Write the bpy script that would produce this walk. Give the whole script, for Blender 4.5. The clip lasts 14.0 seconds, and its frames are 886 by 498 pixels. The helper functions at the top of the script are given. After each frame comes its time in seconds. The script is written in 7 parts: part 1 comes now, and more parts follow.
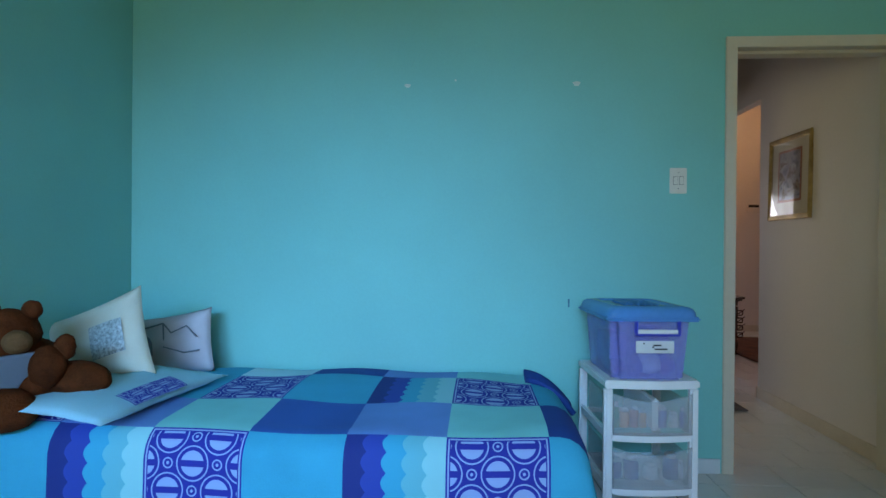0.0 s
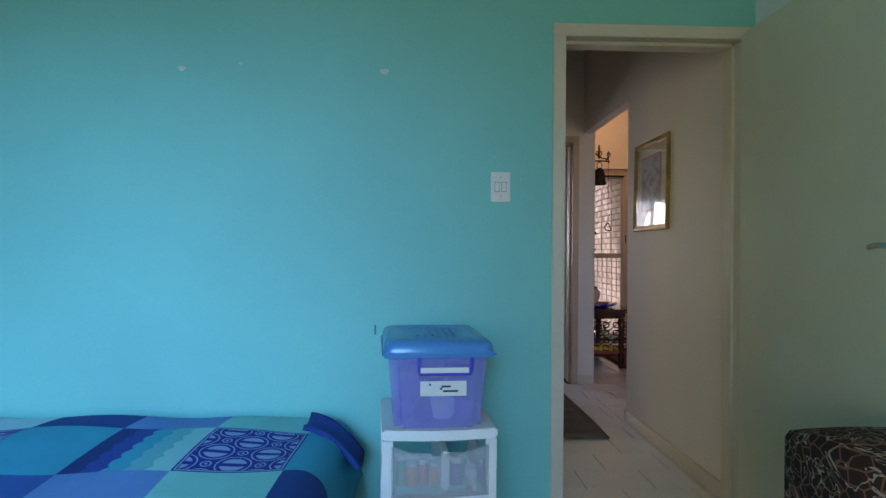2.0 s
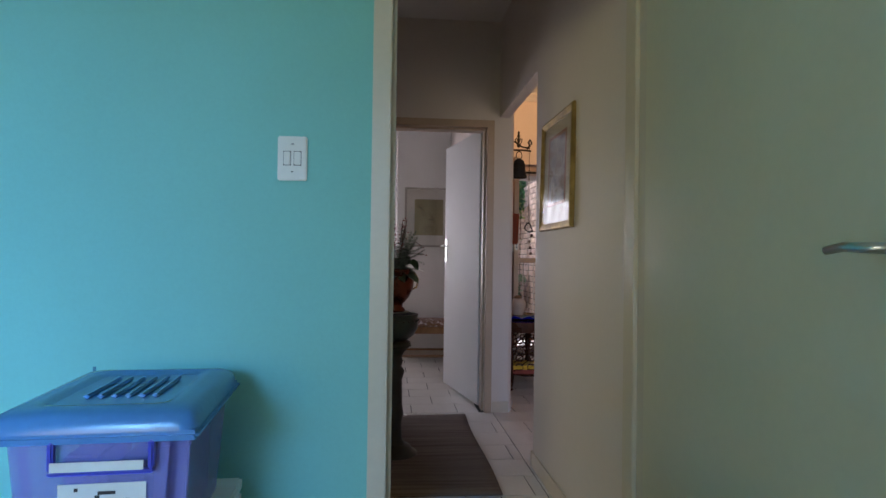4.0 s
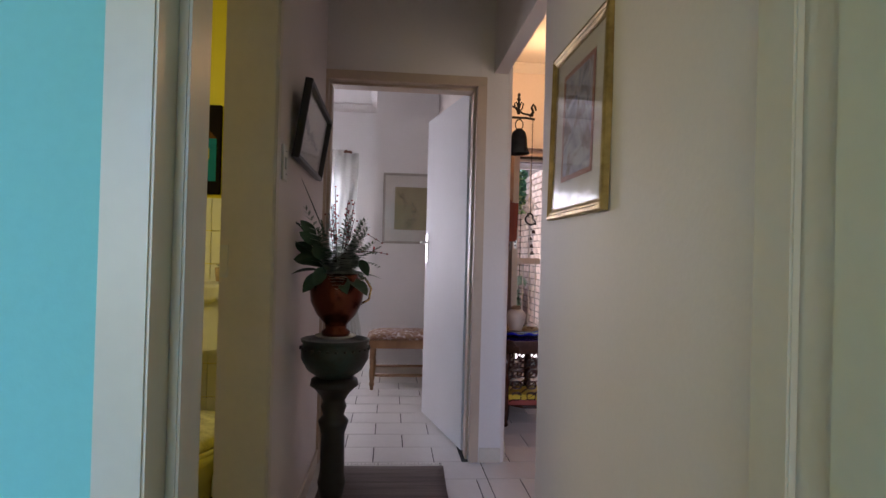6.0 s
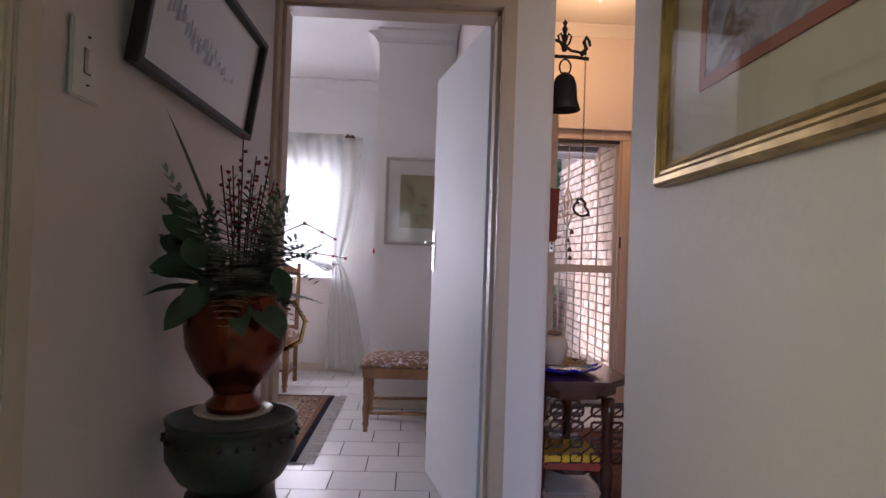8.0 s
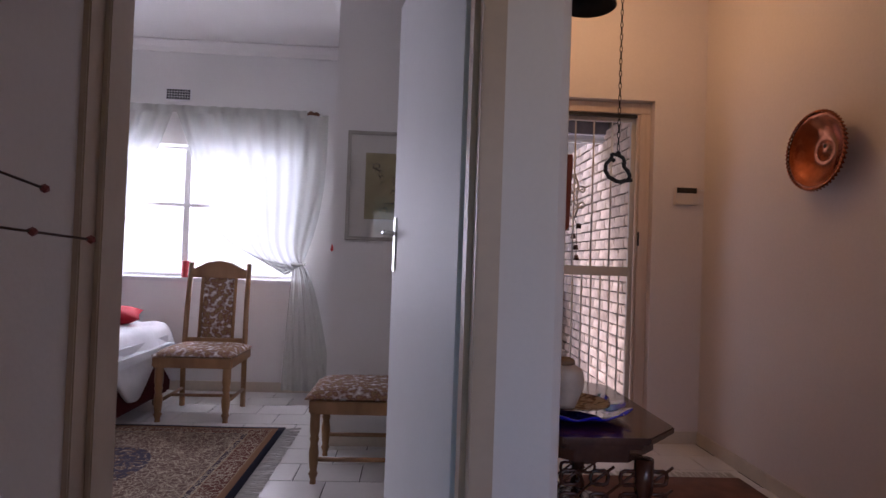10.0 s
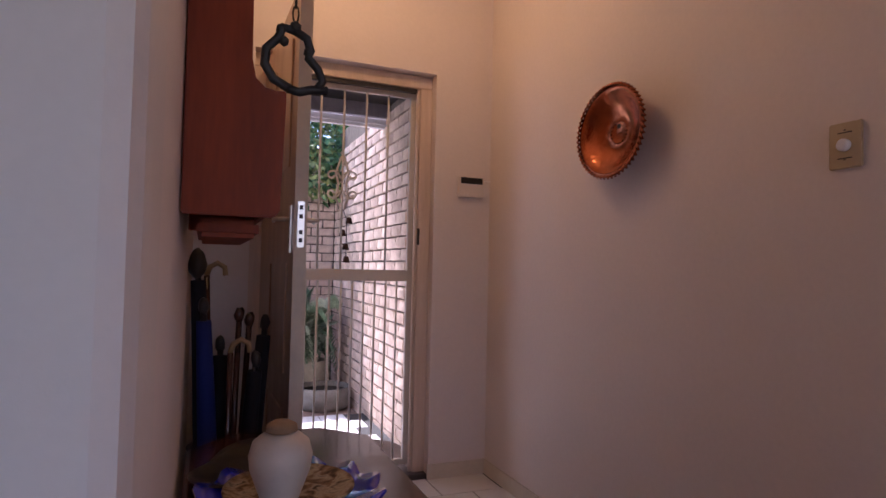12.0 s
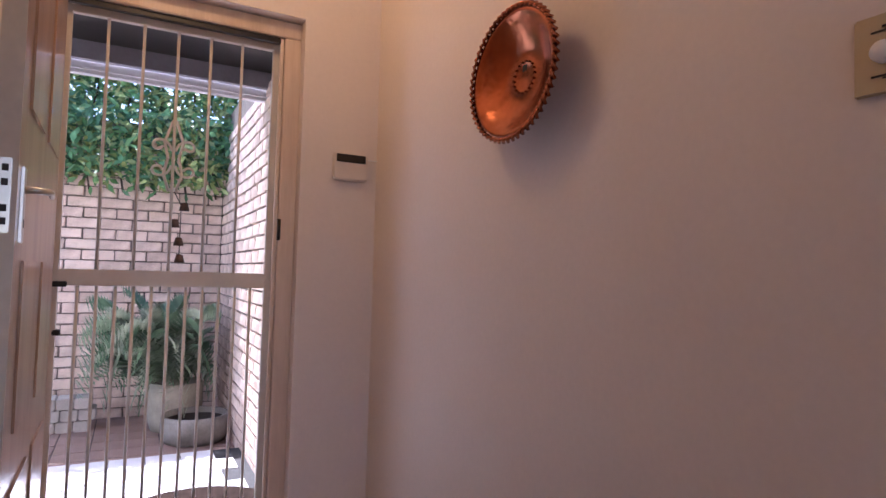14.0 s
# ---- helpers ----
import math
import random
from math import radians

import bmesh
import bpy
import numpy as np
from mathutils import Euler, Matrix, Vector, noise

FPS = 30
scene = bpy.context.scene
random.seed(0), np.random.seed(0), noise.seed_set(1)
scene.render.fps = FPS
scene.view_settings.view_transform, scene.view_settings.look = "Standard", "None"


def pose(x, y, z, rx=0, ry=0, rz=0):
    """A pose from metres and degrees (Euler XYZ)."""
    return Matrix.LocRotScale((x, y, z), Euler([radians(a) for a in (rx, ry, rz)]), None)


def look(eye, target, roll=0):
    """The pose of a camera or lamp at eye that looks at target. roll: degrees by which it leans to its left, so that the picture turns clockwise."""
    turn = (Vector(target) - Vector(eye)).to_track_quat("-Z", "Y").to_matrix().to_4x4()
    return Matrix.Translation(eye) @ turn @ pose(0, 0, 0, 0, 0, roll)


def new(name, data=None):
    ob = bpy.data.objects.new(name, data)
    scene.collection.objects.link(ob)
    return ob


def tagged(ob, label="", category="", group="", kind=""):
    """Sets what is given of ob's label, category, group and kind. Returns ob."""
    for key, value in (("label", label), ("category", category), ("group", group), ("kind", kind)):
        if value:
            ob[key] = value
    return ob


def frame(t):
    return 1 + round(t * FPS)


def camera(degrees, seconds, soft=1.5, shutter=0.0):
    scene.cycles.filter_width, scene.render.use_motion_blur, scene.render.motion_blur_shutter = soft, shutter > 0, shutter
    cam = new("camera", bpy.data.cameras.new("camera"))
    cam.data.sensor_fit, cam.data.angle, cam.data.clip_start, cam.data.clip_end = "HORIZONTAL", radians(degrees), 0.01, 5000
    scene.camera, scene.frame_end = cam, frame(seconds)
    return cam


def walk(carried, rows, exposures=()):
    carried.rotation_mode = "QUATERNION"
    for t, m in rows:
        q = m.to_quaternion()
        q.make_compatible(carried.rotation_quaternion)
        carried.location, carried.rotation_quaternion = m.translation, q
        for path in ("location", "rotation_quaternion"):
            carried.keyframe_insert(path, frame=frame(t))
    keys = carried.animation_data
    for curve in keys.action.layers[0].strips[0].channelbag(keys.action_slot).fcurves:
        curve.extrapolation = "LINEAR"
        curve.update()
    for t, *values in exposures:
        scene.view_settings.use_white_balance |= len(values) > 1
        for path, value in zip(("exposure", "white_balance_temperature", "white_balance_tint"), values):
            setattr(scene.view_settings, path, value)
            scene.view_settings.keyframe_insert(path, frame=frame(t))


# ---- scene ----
cam = camera(73.6, 14.0)
PATH = [
    (0, (0.666, -0.109, 1.064), (0.534, 1.886, 1.058), 0.5),
    (0.5, (0.751, -0.026, 1.078), (0.64, 1.97, 1.077), 0.4),
    (1, (0.855, 0.118, 1.111), (0.79, 2.117, 1.113), 0.4),
    (1.5, (1.047, 0.227, 1.117), (1.057, 2.227, 1.122), 0.4),
    (2, (1.273, 0.351, 1.118), (1.344, 2.35, 1.13), 0.5),
    (2.5, (1.427, 0.514, 1.114), (1.546, 2.511, 1.13), 0.6),
    (3, (1.572, 0.725, 1.127), (1.734, 2.718, 1.146), 0.7),
    (3.5, (1.729, 0.921, 1.125), (1.908, 2.913, 1.151), 0.7),
    (4, (1.863, 1.124, 1.126), (2.043, 3.116, 1.152), 0.8),
    (4.2, (1.887, 1.229, 1.133), (2.074, 3.22, 1.152), 0.7),
    (6.3, (2.162, 2.332, 1.137), (2.335, 4.325, 1.157), 1.8),
    (6.5, (2.206, 2.458, 1.135), (2.375, 4.451, 1.156), 2.0),
    (7, (2.278, 2.706, 1.136), (2.423, 4.7, 1.16), 2.0),
    (7.5, (2.276, 2.952, 1.137), (2.383, 4.949, 1.163), 1.8),
    (7.7, (2.271, 3.063, 1.143), (2.365, 5.06, 1.172), 1.8),
    (9.8, (2.355, 4.075, 1.127), (2.446, 6.072, 1.161), 2.4),
    (10, (2.425, 4.13, 1.124), (2.533, 6.127, 1.165), 2.0),
    (10.5, (2.518, 4.336, 1.127), (2.779, 6.319, 1.175), 2.0),
    (11, (2.603, 4.545, 1.122), (3.016, 6.501, 1.178), 1.6),
    (11.5, (2.686, 4.724, 1.142), (3.291, 6.629, 1.202), 1.6),
    (12, (2.816, 4.858, 1.145), (3.564, 6.712, 1.209), 1.3),
    (12.5, (2.937, 4.964, 1.129), (3.767, 6.782, 1.2), 1.2),
    (13, (3.078, 5.114, 1.141), (3.967, 6.904, 1.212), 1.2),
    (13.5, (3.195, 5.262, 1.138), (4.125, 7.031, 1.215), 1.2),
    (14, (3.369, 5.412, 1.141), (4.297, 7.181, 1.23), 1.6),
]
walk(cam, [(t, look(eye, target, roll)) for t, eye, target, roll in PATH],
     exposures=[(0, 0.7, 6500, 20), (2.0, 0.78, 6480, 21), (4.2, 1.0, 6450, 23), (6.3, 1.52, 6250, 27), (7.7, 1.55, 6100, 28), (9.8, 0.92, 6000, 30), (10.5, 0.8, 5950, 30), (11.2, 0.72, 5950, 33), (11.6, 0.9, 5950, 35), (12, 1.26, 5800, 32), (12.6, 1.62, 5750, 31), (14, 1.72, 5500, 25)])

# ---- light ----
world = bpy.data.worlds.new("sky")
scene.world = world
world.use_nodes = True
wn = world.node_tree.nodes
sky = wn.new("ShaderNodeTexSky")
sky.sky_type, sky.sun_disc = "NISHITA", False
SUN_UP, SUN_ROUND = radians(64), radians(-16)
sky.sun_elevation, sky.sun_rotation = SUN_UP, SUN_ROUND
wn["Background"].inputs["Strength"].default_value = 0.15
world.node_tree.links.new(sky.outputs["Color"], wn["Background"].inputs["Color"])


def lamp(name, kind, m, energy, colour, **more):
    data = bpy.data.lights.new(name, kind)
    data.energy, data.color = energy, colour
    ob = new(name, data)
    ob.matrix_world = m
    for key, value in more.items():
        setattr(data, key, value)
    return ob


sun_way = Vector((math.sin(SUN_ROUND) * math.cos(SUN_UP), math.cos(SUN_ROUND) * math.cos(SUN_UP), math.sin(SUN_UP)))
lamp("sun", "SUN", look(sun_way * 20, (0, 0, 0)), 5.0, (1.0, 0.95, 0.88), angle=radians(0.5))
# daylight in the bedroom and guest window openings
lamp("bedroom_window_light", "AREA", look((-0.1, -2.16, 1.9), (-0.2, 2.7, 0.4), 6), 11.6, (0.2, 0.58, 1.0), shape="RECTANGLE", size=2.6, size_y=0.45, spread=radians(44))
lamp("bedroom_garden_light", "AREA", look((0.3, -2.17, 1.1), (1.1, 2.0, 2.1)), 13.5, (1.0, 0.98, 0.66), shape="RECTANGLE", size=2.4, size_y=0.9)
lamp("guest_window_light", "AREA", look((0.35, 9.4, 1.5), (0.8, 6.0, 1.2)), 54, (0.95, 0.97, 1.0), shape="RECTANGLE", size=2.3, size_y=1.3)
# added fill lamp: the bathroom has no window opening behind it
lamp("bathroom_window_light", "AREA", look((0.2, 4.0, 1.75), (1.3, 4.2, 1.0)), 2.8, (1.0, 0.95, 0.5), shape="RECTANGLE", size=0.6, size_y=0.7)
# added fill lamp from the hall's unseen south end, no known source there
lamp("hall_window_light", "AREA", look((3.55, 2.97, 1.5), (3.5, 6.0, 1.0)), 2.3, (0.96, 0.82, 0.84), shape="RECTANGLE", size=1.1, size_y=1.1)
lamp("hall_ceiling_bulb", "POINT", pose(3.45, 7.15, 2.68), 4.6, (1.0, 0.6, 0.24), shadow_soft_size=0.07)

# ---- materials ----
def make(name, colour, rough=0.6, vary=0.12, scale=6.0, fine=60.0, bump=0.15, metal=0.0, per_piece=0.0, coat=0.0, spec=0.5, second=None, stretch=(1, 1, 1), island=0.0):
    """A painted, wooden or woven surface: two scales of noise in the colour, and a fine relief."""
    m = bpy.data.materials.new(name)
    m.use_nodes = True
    n, l = m.node_tree.nodes, m.node_tree.links
    b = n["Principled BSDF"]
    co = n.new("ShaderNodeTexCoord")
    mp = n.new("ShaderNodeMapping")
    mp.inputs["Scale"].default_value = stretch
    l.new(co.outputs["Object"], mp.inputs["Vector"])
    big, small = n.new("ShaderNodeTexNoise"), n.new("ShaderNodeTexNoise")
    big.inputs["Scale"].default_value, small.inputs["Scale"].default_value = scale, fine
    big.inputs["Detail"].default_value, small.inputs["Detail"].default_value = 4, 3
    for t in (big, small):
        l.new(mp.outputs["Vector"], t.inputs["Vector"])
    mix = n.new("ShaderNodeMath")
    mix.operation = "MULTIPLY_ADD"
    l.new(small.outputs["Fac"], mix.inputs[0])
    mix.inputs[1].default_value = 0.35
    l.new(big.outputs["Fac"], mix.inputs[2])
    last = mix.outputs[0]
    if per_piece or island:
        info = n.new("ShaderNodeObjectInfo") if per_piece else n.new("ShaderNodeNewGeometry")
        add = n.new("ShaderNodeMath")
        add.operation = "MULTIPLY_ADD"
        l.new(info.outputs["Random" if per_piece else "Random Per Island"], add.inputs[0])
        add.inputs[1].default_value = per_piece or island
        l.new(last, add.inputs[2])
        last = add.outputs[0]
    ramp = n.new("ShaderNodeValToRGB")
    dark = [c * (1 - 1.6 * vary) for c in colour] if second is None else second
    light = [min(1, c * (1 + 0.9 * vary)) for c in colour]
    ramp.color_ramp.elements[0].position, ramp.color_ramp.elements[1].position = 0.4, 0.95 + (per_piece or island)
    ramp.color_ramp.elements[0].color, ramp.color_ramp.elements[1].color = (*dark, 1), (*light, 1)
    l.new(last, ramp.inputs["Fac"])
    l.new(ramp.outputs["Color"], b.inputs["Base Color"])
    b.inputs["Roughness"].default_value, b.inputs["Metallic"].default_value = rough, metal
    b.inputs["Specular IOR Level"].default_value, b.inputs["Coat Weight"].default_value = spec, coat
    b.inputs["Coat Roughness"].default_value = 0.08
    if bump:
        bp = n.new("ShaderNodeBump")
        bp.inputs["Strength"].default_value, bp.inputs["Distance"].default_value = bump, 0.004
        l.new(small.outputs["Fac"], bp.inputs["Height"])
        l.new(bp.outputs["Normal"], b.inputs["Normal"])
    return m


TURQUOISE = make("turquoise wall paint", (0.19, 0.56, 0.53), 0.65, 0.05, 1.5, 90, 0.1)
CREAM = make("cream wall paint", (0.72, 0.66, 0.62), 0.6, 0.04, 1.3, 80, 0.12)
WHITE = make("white wall paint", (0.78, 0.77, 0.76), 0.6, 0.03, 1.3, 80, 0.1)
LILAC = make("off-white hall plaster", (0.74, 0.66, 0.62), 0.6, 0.05, 1.0, 60, 0.15)
YELLOW = make("yellow wall paint", (0.85, 0.74, 0.04), 0.5, 0.04, 1.5, 80, 0.08)
CEIL = make("white ceiling paint", (0.76, 0.74, 0.72), 0.7, 0.03, 1.5, 60, 0.1)
FRAME = make("cream enamel paint", (0.64, 0.57, 0.46), 0.35, 0.06, 3, 40, 0.08)
LEAF = make("pale door enamel", (0.66, 0.61, 0.46), 0.32, 0.04, 2, 50, 0.05)
LEAF_W = make("white door enamel", (0.66, 0.67, 0.69), 0.62, 0.03, 2, 50, 0.05)
GROUT = make("dark floor grout", (0.05, 0.05, 0.052), 0.9, 0.2, 20, 90, 0.2)
TILE = make("glazed floor tile", (0.68, 0.66, 0.64), 0.28, 0.06, 3, 30, 0.04, per_piece=0.12)
SKIRT = make("beige tile skirting", (0.62, 0.54, 0.44), 0.35, 0.08, 6, 50, 0.05)
WTILE = make("glazed wall tile", (0.82, 0.8, 0.62), 0.15, 0.03, 4, 30, 0.02, per_piece=0.05)
PLASTIC_W = make("white plastic", (0.8, 0.8, 0.82), 0.4, 0.04, 6, 60, 0.03)
CHROME = make("brushed steel", (0.6, 0.6, 0.58), 0.28, 0.05, 10, 80, 0.02, metal=1.0)
IRON = make("black iron", (0.035, 0.032, 0.03), 0.55, 0.3, 12, 80, 0.2, metal=0.6)
OAK = make("varnished oak", (0.33, 0.18, 0.08), 0.38, 0.25, 4, 30, 0.08, second=(0.16, 0.075, 0.03), stretch=(1, 1, 0.25))
PINE = make("varnished pine", (0.52, 0.36, 0.24), 0.3, 0.2, 3, 25, 0.06, second=(0.36, 0.21, 0.12), stretch=(3, 3, 0.3), coat=0.4)
MAHOGANY = make("dark mahogany", (0.07, 0.025, 0.016), 0.22, 0.3, 5, 40, 0.05, second=(0.025, 0.009, 0.006), coat=0.5)
REDWOOD = make("red-brown stained wood", (0.27, 0.045, 0.012), 0.55, 0.15, 3, 30, 0.05, spec=0.25, second=(0.16, 0.028, 0.01), stretch=(4, 4, 0.5))
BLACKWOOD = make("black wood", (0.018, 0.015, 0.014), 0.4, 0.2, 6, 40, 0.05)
GILT = make("worn gilt", (0.42, 0.3, 0.11), 0.42, 0.3, 14, 70, 0.15, metal=0.8, second=(0.2, 0.13, 0.05))
COPPER = make("hammered copper", (0.4, 0.13, 0.06), 0.2, 0.25, 7, 45, 0.3, metal=1.0, second=(0.22, 0.065, 0.03))

# ---- building helpers ----
def box(bm, x0, x1, y0, y1, z0, z1, bevel=0.0, mat=0):
    start = len(bm.faces)
    c = [bm.verts.new((x, y, z)) for z in (z0, z1) for y in (y0, y1) for x in (x0, x1)]
    fs = [bm.faces.new([c[i] for i in q]) for q in ((0, 2, 3, 1), (4, 5, 7, 6), (0, 1, 5, 4), (1, 3, 7, 5), (3, 2, 6, 7), (2, 0, 4, 6))]
    for f in fs:
        f.material_index = mat
    if bevel:
        bmesh.ops.bevel(bm, geom=list({e for f in fs for e in f.edges}), offset=bevel, segments=2, affect="EDGES", clamp_overlap=True)
    return bm


def block(x0, x1, y0, y1, z0, z1, bevel=0.0):
    return box(bmesh.new(), x0, x1, y0, y1, z0, z1, bevel)


def lathe(profile, seg=28, bm=None, at=(0, 0, 0)):
    """A turned shape from (radius, height) pairs."""
    bm = bm or bmesh.new()
    rings = []
    for r, z in profile:
        if r < 1e-4:
            rings.append([bm.verts.new((at[0], at[1], at[2] + z))])
        else:
            rings.append([bm.verts.new((at[0] + r * math.cos(2 * math.pi * i / seg), at[1] + r * math.sin(2 * math.pi * i / seg), at[2] + z)) for i in range(seg)])
    for a, b in zip(rings, rings[1:]):
        for i in range(seg):
            k = (i + 1) % seg
            if len(a) == 1 and len(b) == 1:
                continue
            q = [a[0], b[k], b[i]] if len(a) == 1 else [a[i], a[k], b[0]] if len(b) == 1 else [a[i], a[k], b[k], b[i]]
            bm.faces.new(q).smooth = True
    return bm


def tube(points, radius, seg=8, bm=None, taper=1.0):
    """A round bar along a line of points."""
    bm = bm or bmesh.new()
    pts = [Vector(p) for p in points]
    rings, side = [], None
    for i, p in enumerate(pts):
        way = (pts[min(i + 1, len(pts) - 1)] - pts[max(i - 1, 0)]).normalized()
        side = way.orthogonal().normalized() if side is None else (side - way * side.dot(way)).normalized()
        up = way.cross(side)
        r = radius * (1 + (taper - 1) * i / max(1, len(pts) - 1))
        rings.append([bm.verts.new(p + r * (math.cos(2 * math.pi * k / seg) * side + math.sin(2 * math.pi * k / seg) * up)) for k in range(seg)])
    for a, b in zip(rings, rings[1:]):
        for k in range(seg):
            bm.faces.new((a[k], a[(k + 1) % seg], b[(k + 1) % seg], b[k])).smooth = True
    bm.faces.new(rings[0][::-1]), bm.faces.new(rings[-1])
    return bm


def prism(outline, depth, axis="y", at=0.0, bevel=0.0):
    """A flat outline of (a, b) pairs with a thickness along an axis."""
    bm = bmesh.new()
    put = {"x": lambda a, b, d: (d, a, b), "y": lambda a, b, d: (a, d, b), "z": lambda a, b, d: (a, b, d)}[axis]
    lo = [bm.verts.new(put(a, b, at)) for a, b in outline]
    hi = [bm.verts.new(put(a, b, at + depth)) for a, b in outline]
    n = len(lo)
    bm.faces.new(lo[::-1]), bm.faces.new(hi)
    for i in range(n):
        bm.faces.new((lo[i], lo[(i + 1) % n], hi[(i + 1) % n], hi[i]))
    if bevel:
        bmesh.ops.bevel(bm, geom=bm.edges[:], offset=bevel, segments=2, affect="EDGES", clamp_overlap=True)
    return bm


def sheet(fn, nu, nv, bm=None):
    """A curved cloth or shell: fn(u, v) gives the place for u, v from 0 to 1; UVs follow."""
    bm = bm or bmesh.new()
    uv = bm.loops.layers.uv.verify()
    grid = [[bm.verts.new(fn(i / nu, j / nv)) for j in range(nv + 1)] for i in range(nu + 1)]
    for i in range(nu):
        for j in range(nv):
            f = bm.faces.new((grid[i][j], grid[i + 1][j], grid[i + 1][j + 1], grid[i][j + 1]))
            f.smooth = True
            for loop, (a, b) in zip(f.loops, ((i, j), (i + 1, j), (i + 1, j + 1), (i, j + 1))):
                loop[uv].uv = (a / nu, b / nv)
    return bm


def mesh_of(name, bm, mats):
    bmesh.ops.recalc_face_normals(bm, faces=bm.faces[:])
    me = bpy.data.meshes.new(name)
    bm.to_mesh(me)
    bm.free()
    for m in (mats if isinstance(mats, (list, tuple)) else [mats]):
        me.materials.append(m)
    return me


def part(name, bm, material, parent, label=""):
    ob = new(name, mesh_of(name, bm, material))
    ob.parent = parent
    return tagged(ob, label)


def thing(name, label, category, at=(0, 0, 0), turn=0.0, group=""):
    ob = new(name)
    ob.empty_display_size = 0.1
    ob.matrix_world = pose(*at, 0, 0, turn)
    return tagged(ob, label, category, group)


def single(name, bm, material, label, category, at=(0, 0, 0), turn=0.0, group=""):
    ob = new(name, mesh_of(name, bm, material))
    ob.matrix_world = pose(*at, 0, 0, turn)
    return tagged(ob, label, category, group)


def structure(name, bm, material, label=""):
    return tagged(new(name, mesh_of(name, bm, material)), label, "", "", "structure")


def solidify(ob, thick, offset=0.0):
    mod = ob.modifiers.new("thickness", "SOLIDIFY")
    mod.thickness, mod.offset = thick, offset
    return ob


def two_sided(bm, axis, place, low=0, high=1):
    """Material by which side of a wall a face is on."""
    for f in bm.faces:
        f.material_index = low if f.calc_center_median()[axis] < place else high
    return bm


# ---- structure ----
TOP = 2.85
Y1, Y2 = 2.785, 2.9       # wall between the turquoise bedroom and the passage
XL, XR = 1.735, 2.655     # passage walls
YD, YE = 5.39, 5.53       # wall of the guest bedroom's door
HX, HY = 4.32, 7.89       # hall's side wall and front wall
HW = 2.768                # hall's wall towards the guest bedroom
HT = 3.03

bm = block(-1.4, 4.5, -2.4, 8.118, -0.2, -0.006)
box(bm, -1.4, 2.15, 8.118, 9.3, -0.2, -0.006)
structure("floor", bm, GROUT, "dark grout bed under the floor tiles")
structure("ground", block(-60, 60, -60, 60, -0.5, -0.2), make("dry lawn", (0.24, 0.23, 0.07), 0.95, 0.3, 3, 40, 0.3), "dry garden lawn")

bm = bmesh.new()
box(bm, -1.25, 1.85, Y1, Y2, 0, TOP), box(bm, 1.85, 2.615, Y1, Y2, 2.032, TOP), box(bm, 2.615, 2.77, Y1, Y2, 0, TOP)
structure("wall_bedroom_north", two_sided(bm, 1, (Y1 + Y2) / 2), [TURQUOISE, CREAM], "turquoise painted bedroom wall with a doorway")
structure("wall_bedroom_west", block(-1.25, -1.11, -2.2, Y1 - 0.001, 0, TOP), TURQUOISE, "turquoise painted bedroom side wall")
structure("wall_bedroom_east", block(2.665, 2.8, -2.2, Y1 - 0.001, 0, TOP), WHITE, "white painted bedroom wall behind the open door")
bm = bmesh.new()
for b in ((-1.25, -1.0, 0, TOP), (2.1, 2.8, 0, TOP), (-1.0, 2.1, 0, 0.45), (-1.0, 2.1, 2.2, TOP)):
    box(bm, b[0], b[1], -2.35, -2.2, b[2], b[3])
structure("wall_bedroom_south", bm, TURQUOISE, "turquoise bedroom wall with a wide window")
bm = bmesh.new()
box(bm, XL - 0.14, XL, Y2, 3.13, 0, TOP), box(bm, XL - 0.14, XL, 3.13, 4.05, 2.032, TOP), box(bm, XL - 0.14, XL, 4.05, YD, 0, TOP)
structure("wall_passage_west", two_sided(bm, 0, XL - 0.07), [YELLOW, CREAM], "cream painted passage wall with the bathroom doorway")
bm = bmesh.new()
box(bm, XR, 2.725, Y2, 4.29, 0, HT), box(bm, XR, 2.725, 4.29, YD, 2.15, HT)
structure("wall_passage_east", bm, CREAM, "cream painted passage wall with an opening to the hall")
bm = bmesh.new()
box(bm, -1.2, 1.737, YD, YE, 0, TOP), box(bm, 1.737, 2.58, YD, YE, 2.085, TOP)
pass_post = prism([(2.581, YD + 0.003), (2.616, YD), (2.738, YD), (2.757, YD + 0.012), (2.766, YD + 0.04), (HW, YD + 0.08), (HW, 5.62), (2.581, 5.62)], HT, "z", 0)
structure("wall_post", pass_post, CREAM, "pale rounded wall nib between passage and hall")
structure("wall_guest_south", bm, CREAM, "cream painted wall round the guest bedroom doorway")
structure("wall_hall_west", block(2.54, HW, 5.62, HY, 0, HT), LILAC, "off-white plastered hall side wall")
structure("wall_hall_east", block(HX, HX + 0.12, 2.9, HY, 0, HT), LILAC, "off-white plastered hall wall with the copper plate")
# unseen end wall; its opening is invented to hold the hall's fill lamp
bm = bmesh.new()
for b in ((2.725, 2.95, 0, HT), (4.15, HX, 0, HT), (2.95, 4.15, 0, 0.9), (2.95, 4.15, 2.1, HT)):
    box(bm, b[0], b[1], 2.88, 2.98, b[2], b[3])
structure("wall_hall_south", bm, LILAC, "unseen off-white hall end wall with an opening added for the fill lamp")
bm = bmesh.new()
box(bm, 1.95, 3.02, HY, 8.12, 0, HT), box(bm, 3.98, 4.5, HY, 8.12, 0, HT), box(bm, 3.02, 3.98, HY, 8.12, 2.215, HT)
structure("wall_hall_north", bm, LILAC, "off-white plastered wall round the front door")
